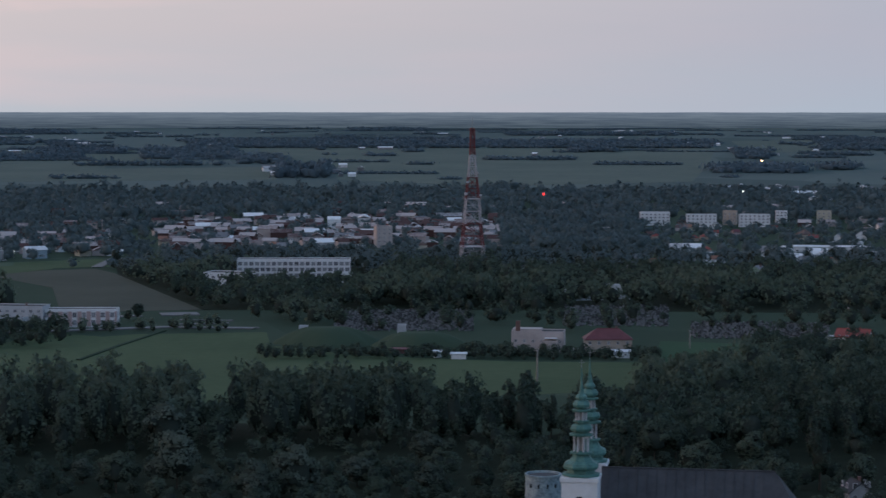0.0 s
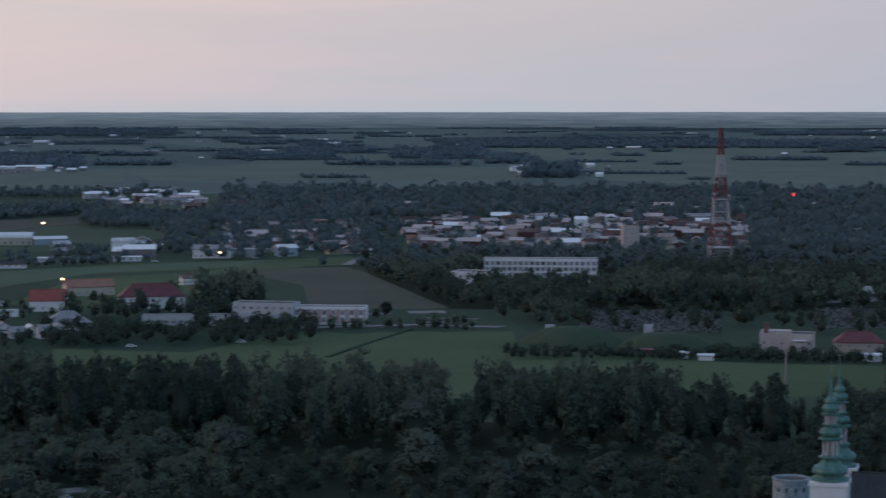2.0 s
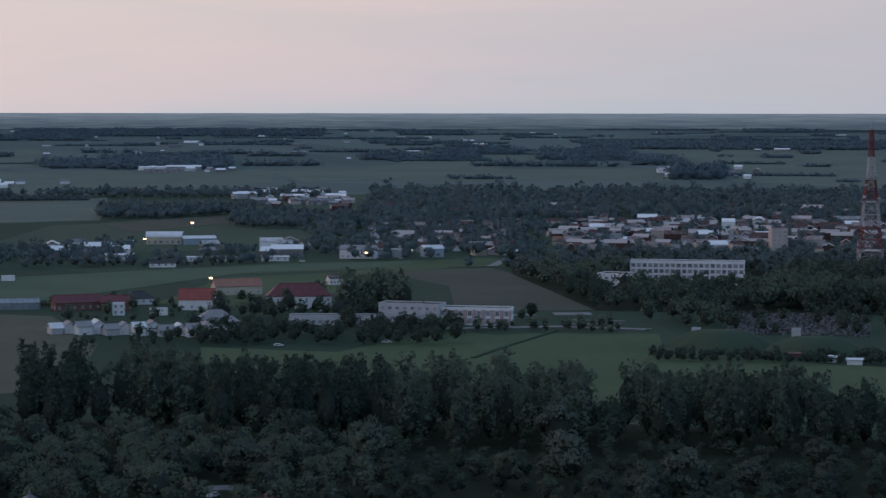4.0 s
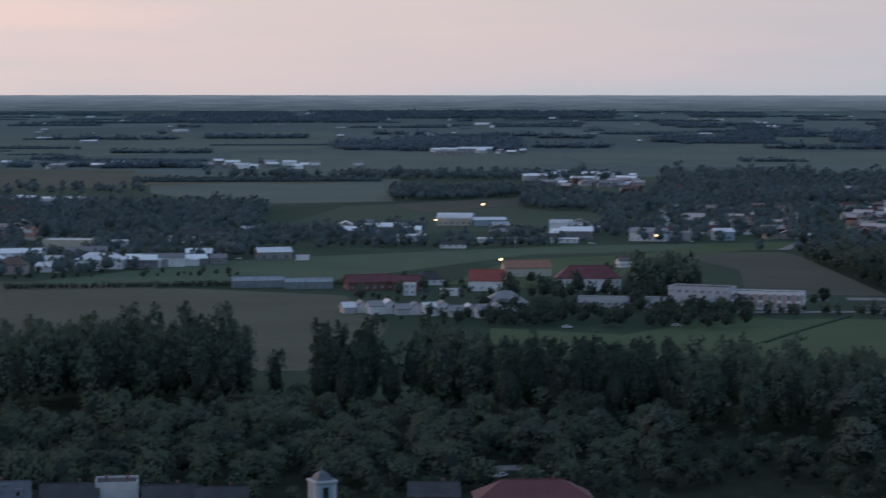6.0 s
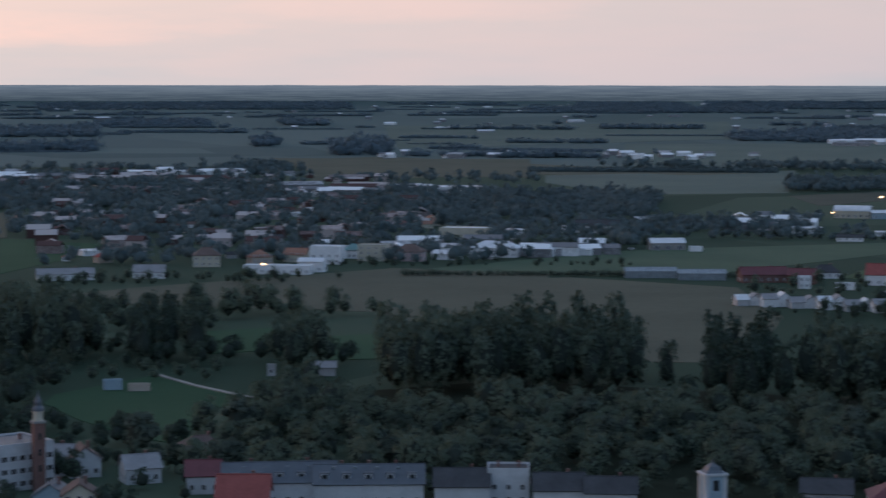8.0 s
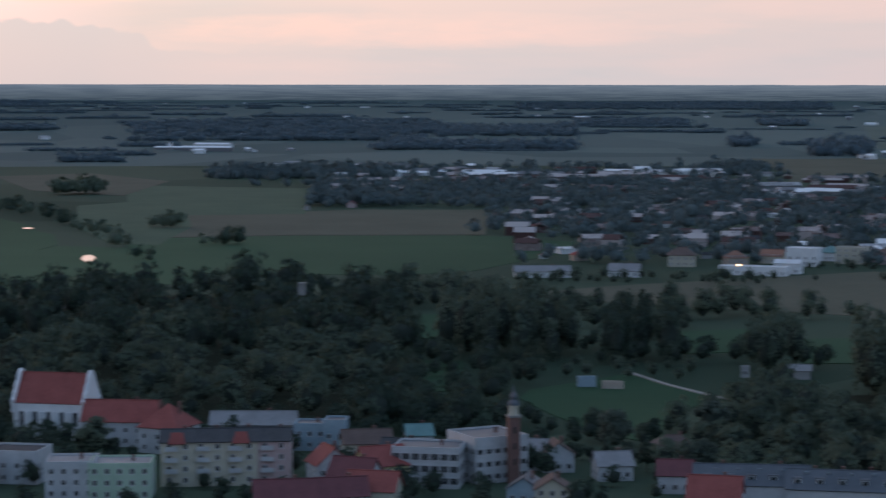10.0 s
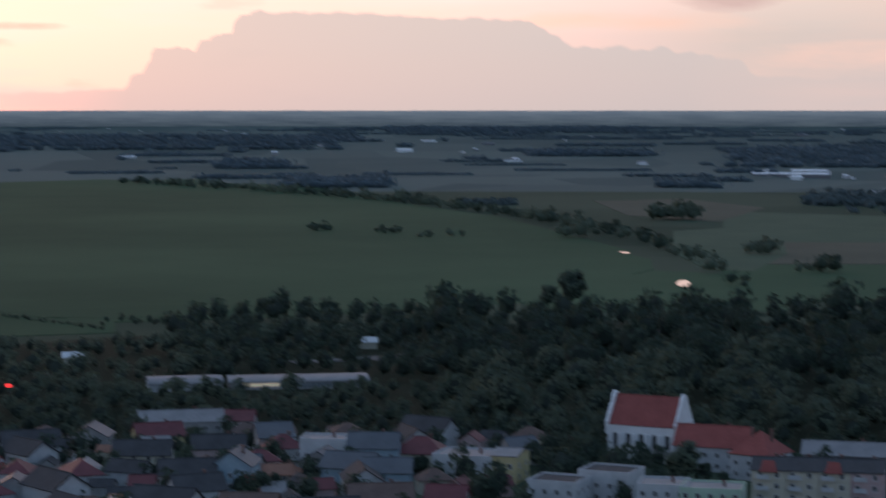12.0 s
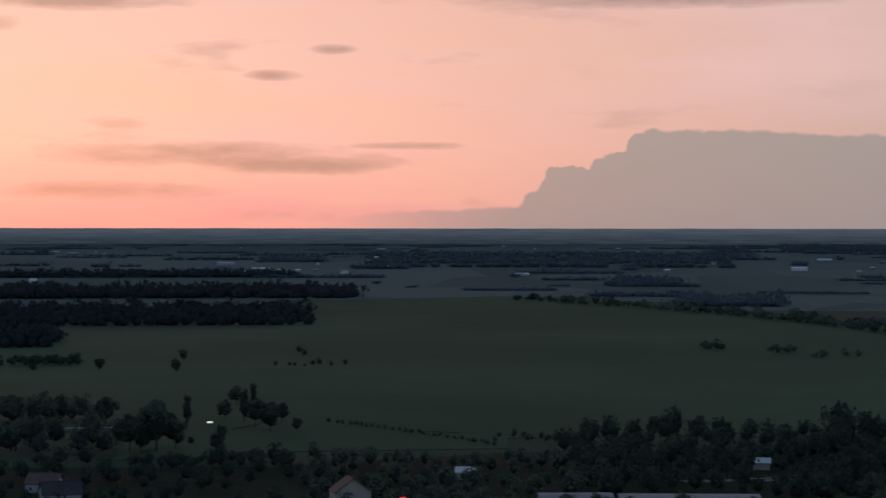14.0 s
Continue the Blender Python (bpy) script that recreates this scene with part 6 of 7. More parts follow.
building("white_house", "house with pale walls near the meadow", "house", -69.88, 770, 13, 10, 6.5, "gable", 4.6, "cream", "brown", axis="y", rel=12, rows=1, cols=2)
building("white_house", "cottage with a dark roof among the trees", "house", -77.5, 790, 14, 9, 4.4, "gable", 4.0, "offwhite", "dark", rel=10, rows=1, cols=3)
building("red_roofed_house", "cottage with a red-brown roof", "house", -77.9, 830, 12, 9, 3.6, "gable", 3.4, "offwhite", "brown", rel=-20, rows=1, cols=3)
building("shed", "pale shed by the meadow", "shed", -66.8, 860, 8, 6, 3, "gable", 1.6, "cream", "pale", rows=0, chimneys=0)
building("shed", "pale shed in the trees", "shed", -59.0, 905, 7, 5, 3, "gable", 1.6, "cream", "pale", rows=0, chimneys=0)
building("shed", "grey shed in the trees", "shed", -31.8, 742, 8, 6, 3, "gable", 1.6, "grey", "grey", rows=0, chimneys=0)
building("kiosk", "grey kiosk in the park", "kiosk", -33.2, 742, 3, 3, 3.4, "flat", 0, "grey", "grey", rows=1, cols=1, side=0, chimneys=0)


# ---- river ----
def pond(az_, d, w, dep, label="still bend of the river mirroring the sky"):
    bm = bmesh.new()
    n = 18
    vs = [bm.verts.new((w / 2 * math.cos(2 * math.pi * k / n) * (1 + 0.15 * math.sin(3 * k)), dep / 2 * math.sin(2 * math.pi * k / n) * (1 + 0.12 * math.sin(2 * k + 1)), 0.8)) for k in range(n)]
    bm.faces.new(vs)
    ob = new("water", to_mesh("water", bm, WATER))
    ob.matrix_basis = stand(az_, d)
    FOOT.append((*ob.matrix_basis.translation[:2], max(w, dep * 0.5)))
    tagged(ob, label, "water", kind="structure")


pond(-50.62, 1246, 8, 52)
pond(-52.18, 1516, 7, 18)
for pts, w in (([(-7.5, 1072), (-6.5, 1074)], 14), ([(-8.7, 1064), (-8.0, 1066)], 7), ([(-7.0, 1042), (-5.6, 1036)], 3.5), ([(-7.2, 1020), (-5.7, 1024)], 5), ([(-7.0, 1003), (-4.9, 1001)], 2.5)):
    strip("playing_ground", pts, w, ASPHALT, "pale grey hard playing ground by the school fields", 0.45)


strip("ditch", [(-9.65, 878), (-8.6, 930), (-7.41, 991)], 1.8, GROUND, "dark grassy ditch across the mown meadow", 0.5)

# ---- small houses of the town and villages ----


def car(az_, d, rel, paint, label):
    root = thing("car", stand(az_, d, rel), label, "car", "parked cars")
    bm = bmesh.new()
    prof = [(-2.1, 0.35), (2.1, 0.35), (2.15, 0.75), (1.3, 0.92), (0.75, 1.42), (-1.2, 1.45), (-1.75, 0.98), (-2.15, 0.9)]
    rows_ = [[bm.verts.new((x, y, z)) for x, z in prof] for y in (-0.85, 0.85)]
    bm.faces.new(rows_[0])
    bm.faces.new(rows_[1][::-1])
    for i in range(len(prof)):
        j = (i + 1) % len(prof)
        bm.faces.new((rows_[0][j], rows_[0][i], rows_[1][i], rows_[1][j]))
    bmesh.ops.recalc_face_normals(bm, faces=bm.faces[:])
    part("body", bm, paint, root)
    part("side_window", boxed(-1.3, 0.75, -0.87, -0.83, 0.98, 1.34), GLASS, root)
    part("side_window", boxed(-1.3, 0.75, 0.83, 0.87, 0.98, 1.34), GLASS, root)
    for x in (-1.3, 1.3):
        for y in (-0.8, 0.8):
            b = lathe([(0.32, -0.1), (0.34, 0.0), (0.32, 0.1)], 12)
            bmesh.ops.rotate(b, verts=b.verts[:], cent=(0, 0, 0), matrix=Matrix.Rotation(math.pi / 2, 3, "X"))
            bmesh.ops.translate(b, verts=b.verts[:], vec=(x, y, 0.34))
            part("wheel", b, RUBBER, root)


for a, d, r in ((-14.84, 924, 5), (-11.95, 936, -8), (-27.35, 1238, 10), (-23.6, 1318, 0), (3.95, 1204, 20), (4.25, 1198, -15), (-11.55, 1478, 0), (-14.2, 1452, 4), (-38.85, 506, 10), (-16.6, 560, 60)):
    car(a, d, r, CAR_PAINT, "pale parked car beside the road")

HOUSES = []
HRNG = np.random.default_rng(21)
for wl, rf, kind_, ax, hw in (("white", "red", "gable", "x", 11), ("cream", "brown", "hip", "x", 11), ("white", "grey", "gable", "y", 9), ("grey", "dark", "gable", "x", 12), ("white", "pale", "flat", "x", 14),
                              ("tan", "red", "hip", "x", 11), ("white", "brown", "gable", "x", 10), ("pink", "maroon", "gable", "y", 9), ("white", "pale", "shed", "x", 13), ("cream", "orange", "gable", "x", 11),
                              ("blue", "slate", "gable", "x", 12), ("offwhite", "dark", "gable", "x", 13), ("offwhite", "maroon", "hip", "x", 12), ("grey", "slate", "gable", "y", 11)):
    root = building("house", f"{'dull white' if wl == 'offwhite' else wl} village house with a {rf} {'pitched' if kind_ != 'flat' else 'flat'} roof", "house", 0, 1500, hw, 9, 4.6 if kind_ != "shed" else 3.4, kind_, 3.0 if kind_ != "shed" else 0.6, wl, rf, axis=ax, rows=1, cols=2, side=0, win=(1.6, 1.6), chimneys=0, pane=False, group="small houses of the town")
    FOOT.pop()
    HOUSES.append(root)
FRESH = list(HOUSES)


def hamlet(az1, az2, d1, d2, n, kinds=range(10), size=(0.8, 1.2), gap=11.0):
    tries = 0
    while n > 0 and tries < 4000:
        tries += 1
        a, d = HRNG.uniform(az1, az2), HRNG.uniform(d1, d2)
        p = place(a, d)
        g = gap * shrink(d)
        if any((p.x - x) ** 2 + (p.y - y) ** 2 < (g + (r if r > 8 else 0)) ** 2 for x, y, r in FOOT) or any(inside(p.x, p.y, c) for c in CLEAR):
            continue
        m = stand(a, d, HRNG.choice([0, 90, 180, 20, -20, 110]) + HRNG.uniform(-12, 12), HRNG.uniform(*size))
        src = HOUSES[kinds[int(HRNG.integers(len(kinds)))]]
        if src in FRESH:
            FRESH.remove(src)
            src.matrix_basis = m
        else:
            copy_thing(src, m)
        FOOT.append((p.x, p.y, 4.5 * shrink(d)))
        n -= 1


hamlet(-7.5, 1.5, 1560, 1960, 75, (0, 2, 3, 4, 5, 6, 7, 8, 9, 1), (0.55, 0.95), 8.0)
hamlet(1.8, 5.0, 1480, 1900, 10)
hamlet(5.0, 11.6, 1350, 1560, 18)
hamlet(5.0, 11.6, 1650, 1880, 16)
hamlet(-12.5, -8.6, 1500, 1760, 30)
hamlet(-33.0, -28.0, 1260, 1800, 28)
hamlet(-28.0, -23.0, 1400, 1900, 10)
hamlet(-40.0, -32.5, 1220, 1700, 32)
hamlet(-46.5, -42.5, 1700, 1900, 5, (0, 7, 3))
hamlet(-61.0, -54.4, 500, 640, 16, (11, 1, 13, 3, 10, 12, 7, 3), (0.85, 1.2), 10.0)
hamlet(-69.5, -57.0, 500, 655, 66, (0, 1, 11, 3, 6, 12, 7, 3, 11, 2, 9, 13), (0.8, 1.2), 10.0)


def far_village(az1, az2, d1, d2, n, long=1.0, mat=None):
    """Houses and halls too far off to tell apart."""
    bm = bmesh.new()
    for _ in range(n):
        d = HRNG.uniform(d1, d2)
        m = stand(HRNG.uniform(az1, az2), d, HRNG.choice([0, 0, 90, 15, -15]), HRNG.uniform(0.8, 1.3))
        w, dep, h = HRNG.uniform(9, 15) * (long if HRNG.uniform() < 0.4 else 1), HRNG.uniform(7, 10), HRNG.uniform(3, 5.5)
        k = len(bm.verts)
        box(bm, -w / 2, w / 2, -dep / 2, dep / 2, -1, h)
        slab(bm, [(-w / 2, -dep / 2 - 0.3, h + 0.1), (w / 2, -dep / 2 - 0.3, h + 0.1), (w / 2, 0, h + 2.4), (-w / 2, 0, h + 2.4)], 0.2)
        slab(bm, [(w / 2, dep / 2 + 0.3, h + 0.1), (-w / 2, dep / 2 + 0.3, h + 0.1), (-w / 2, 0, h + 2.4), (w / 2, 0, h + 2.4)], 0.2)
        bm.verts.ensure_lookup_table()
        for v in bm.verts[k:]:
            v.co = m @ v.co
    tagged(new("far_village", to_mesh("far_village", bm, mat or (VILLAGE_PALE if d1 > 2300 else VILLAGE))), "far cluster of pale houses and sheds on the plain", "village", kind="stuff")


far_village(-7.5, 1.5, 1580, 2000, 150)
far_village(-7.5, 11.6, 1700, 2300, 60)
far_village(-12.5, -8.4, 1520, 1900, 50)
far_village(-40.0, -29.0, 1300, 1900, 90)
far_village(-15.0, -8.0, 2050, 2500, 34)
far_village(-15.8, -13.0, 2350, 2750, 22, 2.0)
far_village(-18.3, -16.0, 3650, 3850, 10, 5.0)
far_village(-44.0, -30.0, 1950, 2450, 80, 3.5)
far_village(-36.6, -34.6, 2400, 2450, 5, 5.0)
far_village(-31.0, -20.0, 2950, 3150, 30, 1.5)
far_village(-5.0, -2.0, 3300, 4300, 14)
far_village(6.5, 11.6, 2350, 2900, 30, 2.0)
far_village(-3.0, 1.0, 2050, 2400, 20, 2.5)
far_village(-48.5, -45.0, 3100, 3500, 14, 5.0)
far_village(-46.0, -40.0, 2350, 2600, 20, 4.0)
far_village(-79.0, -30.0, 4000, 12000, 80, 3.0)
far_village(-30.0, 11.6, 4500, 12000, 90, 3.0)
far_village(-75.0, -70.0, 4300, 5200, 10, 3.0)
far_village(-21.5, -13.5, 1500, 1640, 18, 1.3, VILLAGE_PALE)
far_village(-15.0, -13.0, 2350, 2700, 7, 2.0, VILLAGE_PALE)
far_village(-33.0, -27.0, 1930, 2080, 20, 3.0, VILLAGE_PALE)
far_village(-45.0, -33.0, 2250, 2420, 26, 4.0, VILLAGE_PALE)
far_village(-32.6, -23.6, 1250, 1330, 16, 1.6, VILLAGE_PALE)
far_village(5.0, 11.6, 1400, 1520, 12, 1.5, VILLAGE_PALE)
far_village(-7.0, 1.5, 1600, 2000, 26, 1.5, VILLAGE_PALE)
# ---- the park belt below the drone ----
for a, d, k, s in ((-7.1, 574, "willow", 1.2), (-5.1, 548, "willow", 1.0), (-3.95, 552, "willow", 0.98), (-2.3, 572, "willow", 0.72), (-10.1, 606, "poplar", 0.72), (-0.45, 606, "willow", 1.2), (-8.7, 568, "oak", 0.8), (-7.35, 632, "willow", 1.25), (-14.35, 628, "oak", 1.0), (-12.35, 590, "willow", 0.95)):
    one_tree(k, a, d, s)
for a, d, s in ((-61.9, 548, 0.6), (-61.5, 550, 0.5), (-58.5, 585, 0.6), (-58.0, 582, 0.55), (-57.6, 580, 0.5), (-55.7, 536, 0.6), (-55.3, 530, 0.55), (-63.5, 522, 0.55), (-60.6, 545, 0.5), (-50.55, 572, 0.9), (-50.05, 574, 0.8), (-52.0, 588, 0.7), (-10.75, 984, 0.75), (-8.35, 1040, 0.7), (-8.1, 1046, 0.6), (-13.0, 1000, 0.8), (-12.35, 985, 0.7)):
    one_tree("oak", a, d, s)
orchard(-37.0, -13.0, 552, 622, 13.5, ("oak", "oak", "oak", "willow", "oak"), (0.55, 0.85), limit=150)
orchard(-13.0, 3.0, 546, 590, 14, ("oak", "oak", "willow", "oak"), (0.4, 0.65), limit=60)
orchard(4.0, 12.4, 560, 640, 13.5, ("oak", "oak", "poplar", "oak", "oak"), (0.6, 0.95), limit=60)
grove(-36.0, -12.5, 540, 622, 10.5, "near", (0.5, 0.78), chance=0.95)
grove(-12.5, 12.4, 536, 600, 9, "near", (0.28, 0.5), chance=0.9)
grove(-19.5, -12.5, 500, 548, 10, "near", (0.3, 0.5), chance=0.7)
grove(-12.5, 12.4, 515, 560, 10, "near", (0.25, 0.45), chance=0.8)
grove(-36.0, -19.5, 520, 548, 10, "near", (0.3, 0.5), chance=0.8)
orchard(-37.0, -35.4, 560, 596, 12, ("oak", "spruce"), (0.5, 0.75), limit=10)
grove(-31.5, -12.0, 622, 664, 10.5, "near", (0.5, 0.75), chance=0.9)
grove(-12.0, 1.3, 596, 640, 9.5, "near", (0.22, 0.42), chance=0.85)
grove(-7.0, -5.4, 640, 680, 10, "near", (0.6, 0.85))
# the tall stand along the back of the park, with its gaps
for a1, a2, d1, d2, tall in ((-11.9, -6.6, 640, 702, 22.5), (-16.4, -11.9, 652, 705, 23.5), (-18.95, -17.2, 665, 706, 27), (-21.7, -19.65, 668, 710, 25.5), (-23.0, -22.5, 690, 702, 22), (-27.6, -23.35, 690, 740, 26),
                             (-30.4, -27.4, 690, 745, 27.5), (-5.7, -0.4, 636, 690, 22), (-0.4, 1.2, 640, 684, 18.5), (1.65, 3.0, 640, 664, 19.5), (8.3, 12.4, 640, 720, 19)):
    grove(a1, a2, d1, d2, 9.5, "nearpoplar", (0.036 * tall, 0.042 * tall), lumps=0.15, fields=False, label="tall dark stand of poplars in the park")
for a, d, s in ((1.75, 655, 0.74), (2.1, 646, 0.76), (2.5, 652, 0.78), (2.9, 660, 0.72), (1.4, 672, 0.7), (2.3, 668, 0.74)):
    one_tree("poplar", a, d, s)
grove(1.2, 4.4, 640, 740, 11, "near", (0.3, 0.55), chance=0.7)
grove(1.2, 4.4, 598, 640, 9.5, "near", (0.3, 0.55), chance=0.9)
grove(3.3, 4.6, 640, 690, 10, "near", (0.6, 0.9))
grove(4.3, 8.2, 632, 690, 11, "near", (1.0, 1.3), lumps=0.2)
grove(-22.0, -21.5, 668, 690, 9, "near", (0.7, 0.9))
grove(7.6, 12.4, 720, 900, 13, "near", (0.7, 1.15))
grove(5.5, 12.4, 705, 820, 13, "near", (0.7, 1.15))
grove(-34, -31.0, 612, 700, 12, "near", (0.6, 1.0), chance=0.8)
for a1, a2 in ((-41.2, -39.7), (-39.3, -37.8), (-37.05, -36.0), (-35.8, -34.9)):
    grove(a1, a2, 772, 815, 10, "nearpoplar", (0.8, 1.05))
grove(-33.2, -31.8, 745, 775, 10, "nearpoplar", (0.65, 0.85))
grove(-41.0, -34.5, 860, 985, 11.5, "near", (0.45, 0.85), chance=0.75)
grove(-35.6, -30.4, 925, 985, 12, "near", (0.6, 0.95), chance=0.7)
grove(-42.5, -30.0, 770, 850, 11.5, "near", (0.35, 0.7), chance=0.7)
grove(-42.2, -38.9, 690, 775, 11, "near", (0.4, 0.75), chance=0.8, fields=False)
grove(-39.2, -34.5, 735, 772, 11, "near", (0.3, 0.5), chance=0.6, fields=False)
grove(-17.8, -11.5, 578, 615, 9, "near", (0.3, 0.55), chance=0.75, fields=False)
grove(-43.5, -39.6, 600, 690, 12, "near", (0.6, 1.0), chance=0.7)
grove(-57.0, -42.2, 640, 790, 14.0, "near", (0.45, 1.2), chance=0.92)
grove(-57.0, -42.2, 790, 1040, 14.5, "mid", (0.55, 1.5), chance=0.92)
grove(-42.5, -38.5, 960, 1040, 13.0, "mid", (0.7, 1.1))
grove(-64.0, -56.0, 790, 1040, 13.0, "mid", (0.5, 1.0))
grove(-71.0, -63.0, 730, 930, 12.0, "mid", (0.35, 0.75))
grove(-80.0, -70.5, 700, 925, 12.0, "mid", (0.35, 0.75), chance=0.6)
grove(-70.0, -53.5, 500, 690, 9.0, "mid", (0.35, 0.68), chance=0.85, mat=LEAF)
grove(-54.9, -52.0, 572, 640, 12, "near", (0.5, 0.9))
grove(-69.0, -55.0, 682, 758, 11, "near", (0.4, 0.62), chance=0.92, lumps=0.2)
grove(-52.5, -36.0, 500, 640, 10, "near", (0.35, 0.6), chance=0.75)
grove(-80.0, -76.0, 960, 1100, 14, "mid", (0.8, 1.4), chance=0.7)
for a, d, k, s in ((-75.4, 975, "oak", 1.55), (-74.2, 1080, "poplar", 0.85), (-74.6, 1085, "oak", 1.1), (-72.4, 1085, "oak", 1.3), (-72.0, 1060, "oak", 1.1), (-71.3, 1060, "oak", 0.9), (-73.3, 990, "spruce", 1.0), (-74.1, 1000, "oak", 0.5),
                   (-61.85, 1030, "oak", 1.35), (-61.2, 1030, "poplar", 0.85), (-60.0, 1020, "oak", 0.95), (-54.2, 1080, "oak", 1.6), (-53.6, 1090, "oak", 1.45), (-53.9, 1070, "oak", 1.3), (-74.5, 1500, "oak", 0.9), (-76.5, 1530, "oak", 0.8), (-78.2, 1520, "oak", 0.6), (-59.4, 1010, "oak", 0.9)):
    one_tree(k, a, d, s)
for a, d, k, s in ((-75.7, 972, "oak", 1.5), (-75.0, 978, "oak", 1.65), (-74.5, 986, "oak", 1.2), (-75.3, 990, "oak", 1.5), (-72.9, 1222, "oak", 1.0), (-72.45, 1225, "poplar", 0.62), (-76.4, 1590, "oak", 0.6), (-74.3, 1635, "oak", 0.8), (-71.1, 1685, "oak", 0.5)):
    one_tree(k, a, d, s)
grove(-79.3, -76.8, 1122, 1150, 10, "near", (0.8, 1.1), fields=False)
grove(-79.3, -76.9, 1590, 1612, 8, "far", (0.5, 0.75), fields=False, mat=LEAF)
# hedges, field edges and yards
grove(-12.0, -4.6, 985, 1010, 8, "mid", (0.3, 0.55), chance=0.6, fields=False)
grove(-4.9, 5.8, 872, 895, 5, "mid", (0.28, 0.48), fields=False, chance=0.9, lumps=0.2)
grove(-17.0, -10.2, 930, 1000, 9, "mid", (0.5, 0.85), chance=0.75, fields=False)
grove(-19.8, -18.2, 940, 972, 9, "mid", (0.2, 0.4), chance=0.5, fields=False)
grove(-18.4, -15.2, 935, 972, 9, "mid", (0.35, 0.65), chance=0.75, fields=False)
grove(-16.5, -11.8, 1040, 1150, 10, "mid", (0.6, 1.1), chance=0.5, fields=False)
grove(-13.1, -11.6, 1080, 1130, 8, "mid", (1.0, 1.35), fields=False)
grove(-29.8, -20.6, 1130, 1138, 2.8, "mid", (0.24, 0.3), fields=False, label="low dark clipped hedge along the field")
grove(-8.6, -6.4, 1100, 1215, 11, "mid", (0.75, 1.15), lumps=0.3)
grove(-6.4, -1.8, 1100, 1190, 11, "mid", (0.65, 1.05), lumps=0.3)
grove(-1.8, 12.4, 1112, 1215, 11, "mid", (0.85, 1.3), lumps=0.3)
grove(-2.9, 12.4, 985, 1110, 12, "mid", (0.5, 0.95), chance=0.3, fields=False)
grove(-4.8, -2.9, 1000, 1090, 12, "mid", (0.7, 1.15))
grove(-1.5, 2.8, 1100, 1170, 13, "mid", (0.8, 1.2))
grove(-5.3, -1.5, 1225, 1285, 9, "mid", (0.35, 0.7), chance=0.8)
grove(-8.7, -5.8, 1240, 1330, 11.5, "mid", (0.7, 1.05), chance=0.9)
grove(-1.6, 12.4, 1215, 1330, 11.5, "mid", (0.65, 1.1), chance=0.92, lumps=0.3)
grove(-8.7, 12.4, 1330, 1490, 12, "mid", (0.6, 1.05), chance=0.85, lumps=0.3)
grove(-8.7, 12.4, 1490, 2000, 14, "far", (0.35, 0.9), chance=0.5)
grove(1.6, 5.2, 1550, 2050, 13, "far", (0.9, 1.3), chance=0.9)
grove(-12.5, 12.4, 2000, 2700, 17, "far", (1.0, 1.4), chance=0.62)
grove(-13.2, -8.6, 1400, 1480, 13, "far", (0.6, 1.1), chance=0.6)
grove(-14.0, -8.0, 1500, 2000, 14, "far", (0.7, 1.2), chance=0.6)
grove(-25.5, -14.0, 1420, 1560, 13, "far", (0.5, 0.9), chance=0.4)
grove(-25.0, -18.8, 1480, 1600, 12, "far", (0.6, 1.0), chance=0.7)
grove(-16.0, -10.5, 1880, 2050, 12, "far", (0.9, 1.3))
grove(-21.5, -15.5, 2060, 2200, 12, "far", (1.0, 1.4))
grove(-24.5, -13.5, 2560, 2700, 14, "far", (0.8, 1.2), chance=0.6)
grove(-40.5, -23.0, 1210, 1900, 14, "far", (0.6, 1.15), chance=0.55)
grove(-30.0, -23.0, 1600, 1960, 13, "far", (0.8, 1.2), chance=0.8)
grove(-46.5, -33.0, 1750, 2150, 14, "far", (0.8, 1.2), chance=0.7)
grove(-46.5, -42.0, 1780, 1900, 12, "far", (0.8, 1.2), chance=0.9)
grove(-46.0, -26.0, 2200, 2600, 18, "far", (0.8, 1.2), chance=0.3)
# river bushes running out over the meadow
for k in range(34):
    f = k / 33
    grove(-49.5 - 16 * f, -48.9 - 16 * f, 1230 + 1750 * f ** 0.8, 1275 + 1760 * f ** 0.8, 12, "far", (0.5, 1.15), fields=False, chance=0.8, mat=LEAF, label="bushes along the river bank")
for a, d, s in ((-46.8, 1330, 1.3), (-48.6, 1510, 1.0), (-53.5, 1700, 0.9), (-56.5, 1690, 0.7), (-58.4, 1750, 0.5), (-51.2, 1980, 1.2), (-50.6, 1990, 1.3), (-60.2, 1790, 0.7), (-47.2, 1340, 0.9), (-57.6, 1690, 0.6)):
    grove(a - 0.35, a + 0.35, d, d + 24, 10, "far", (s * 0.8, s * 1.2), fields=False, mat=LEAF, label="lone clump of bushes in the meadow")
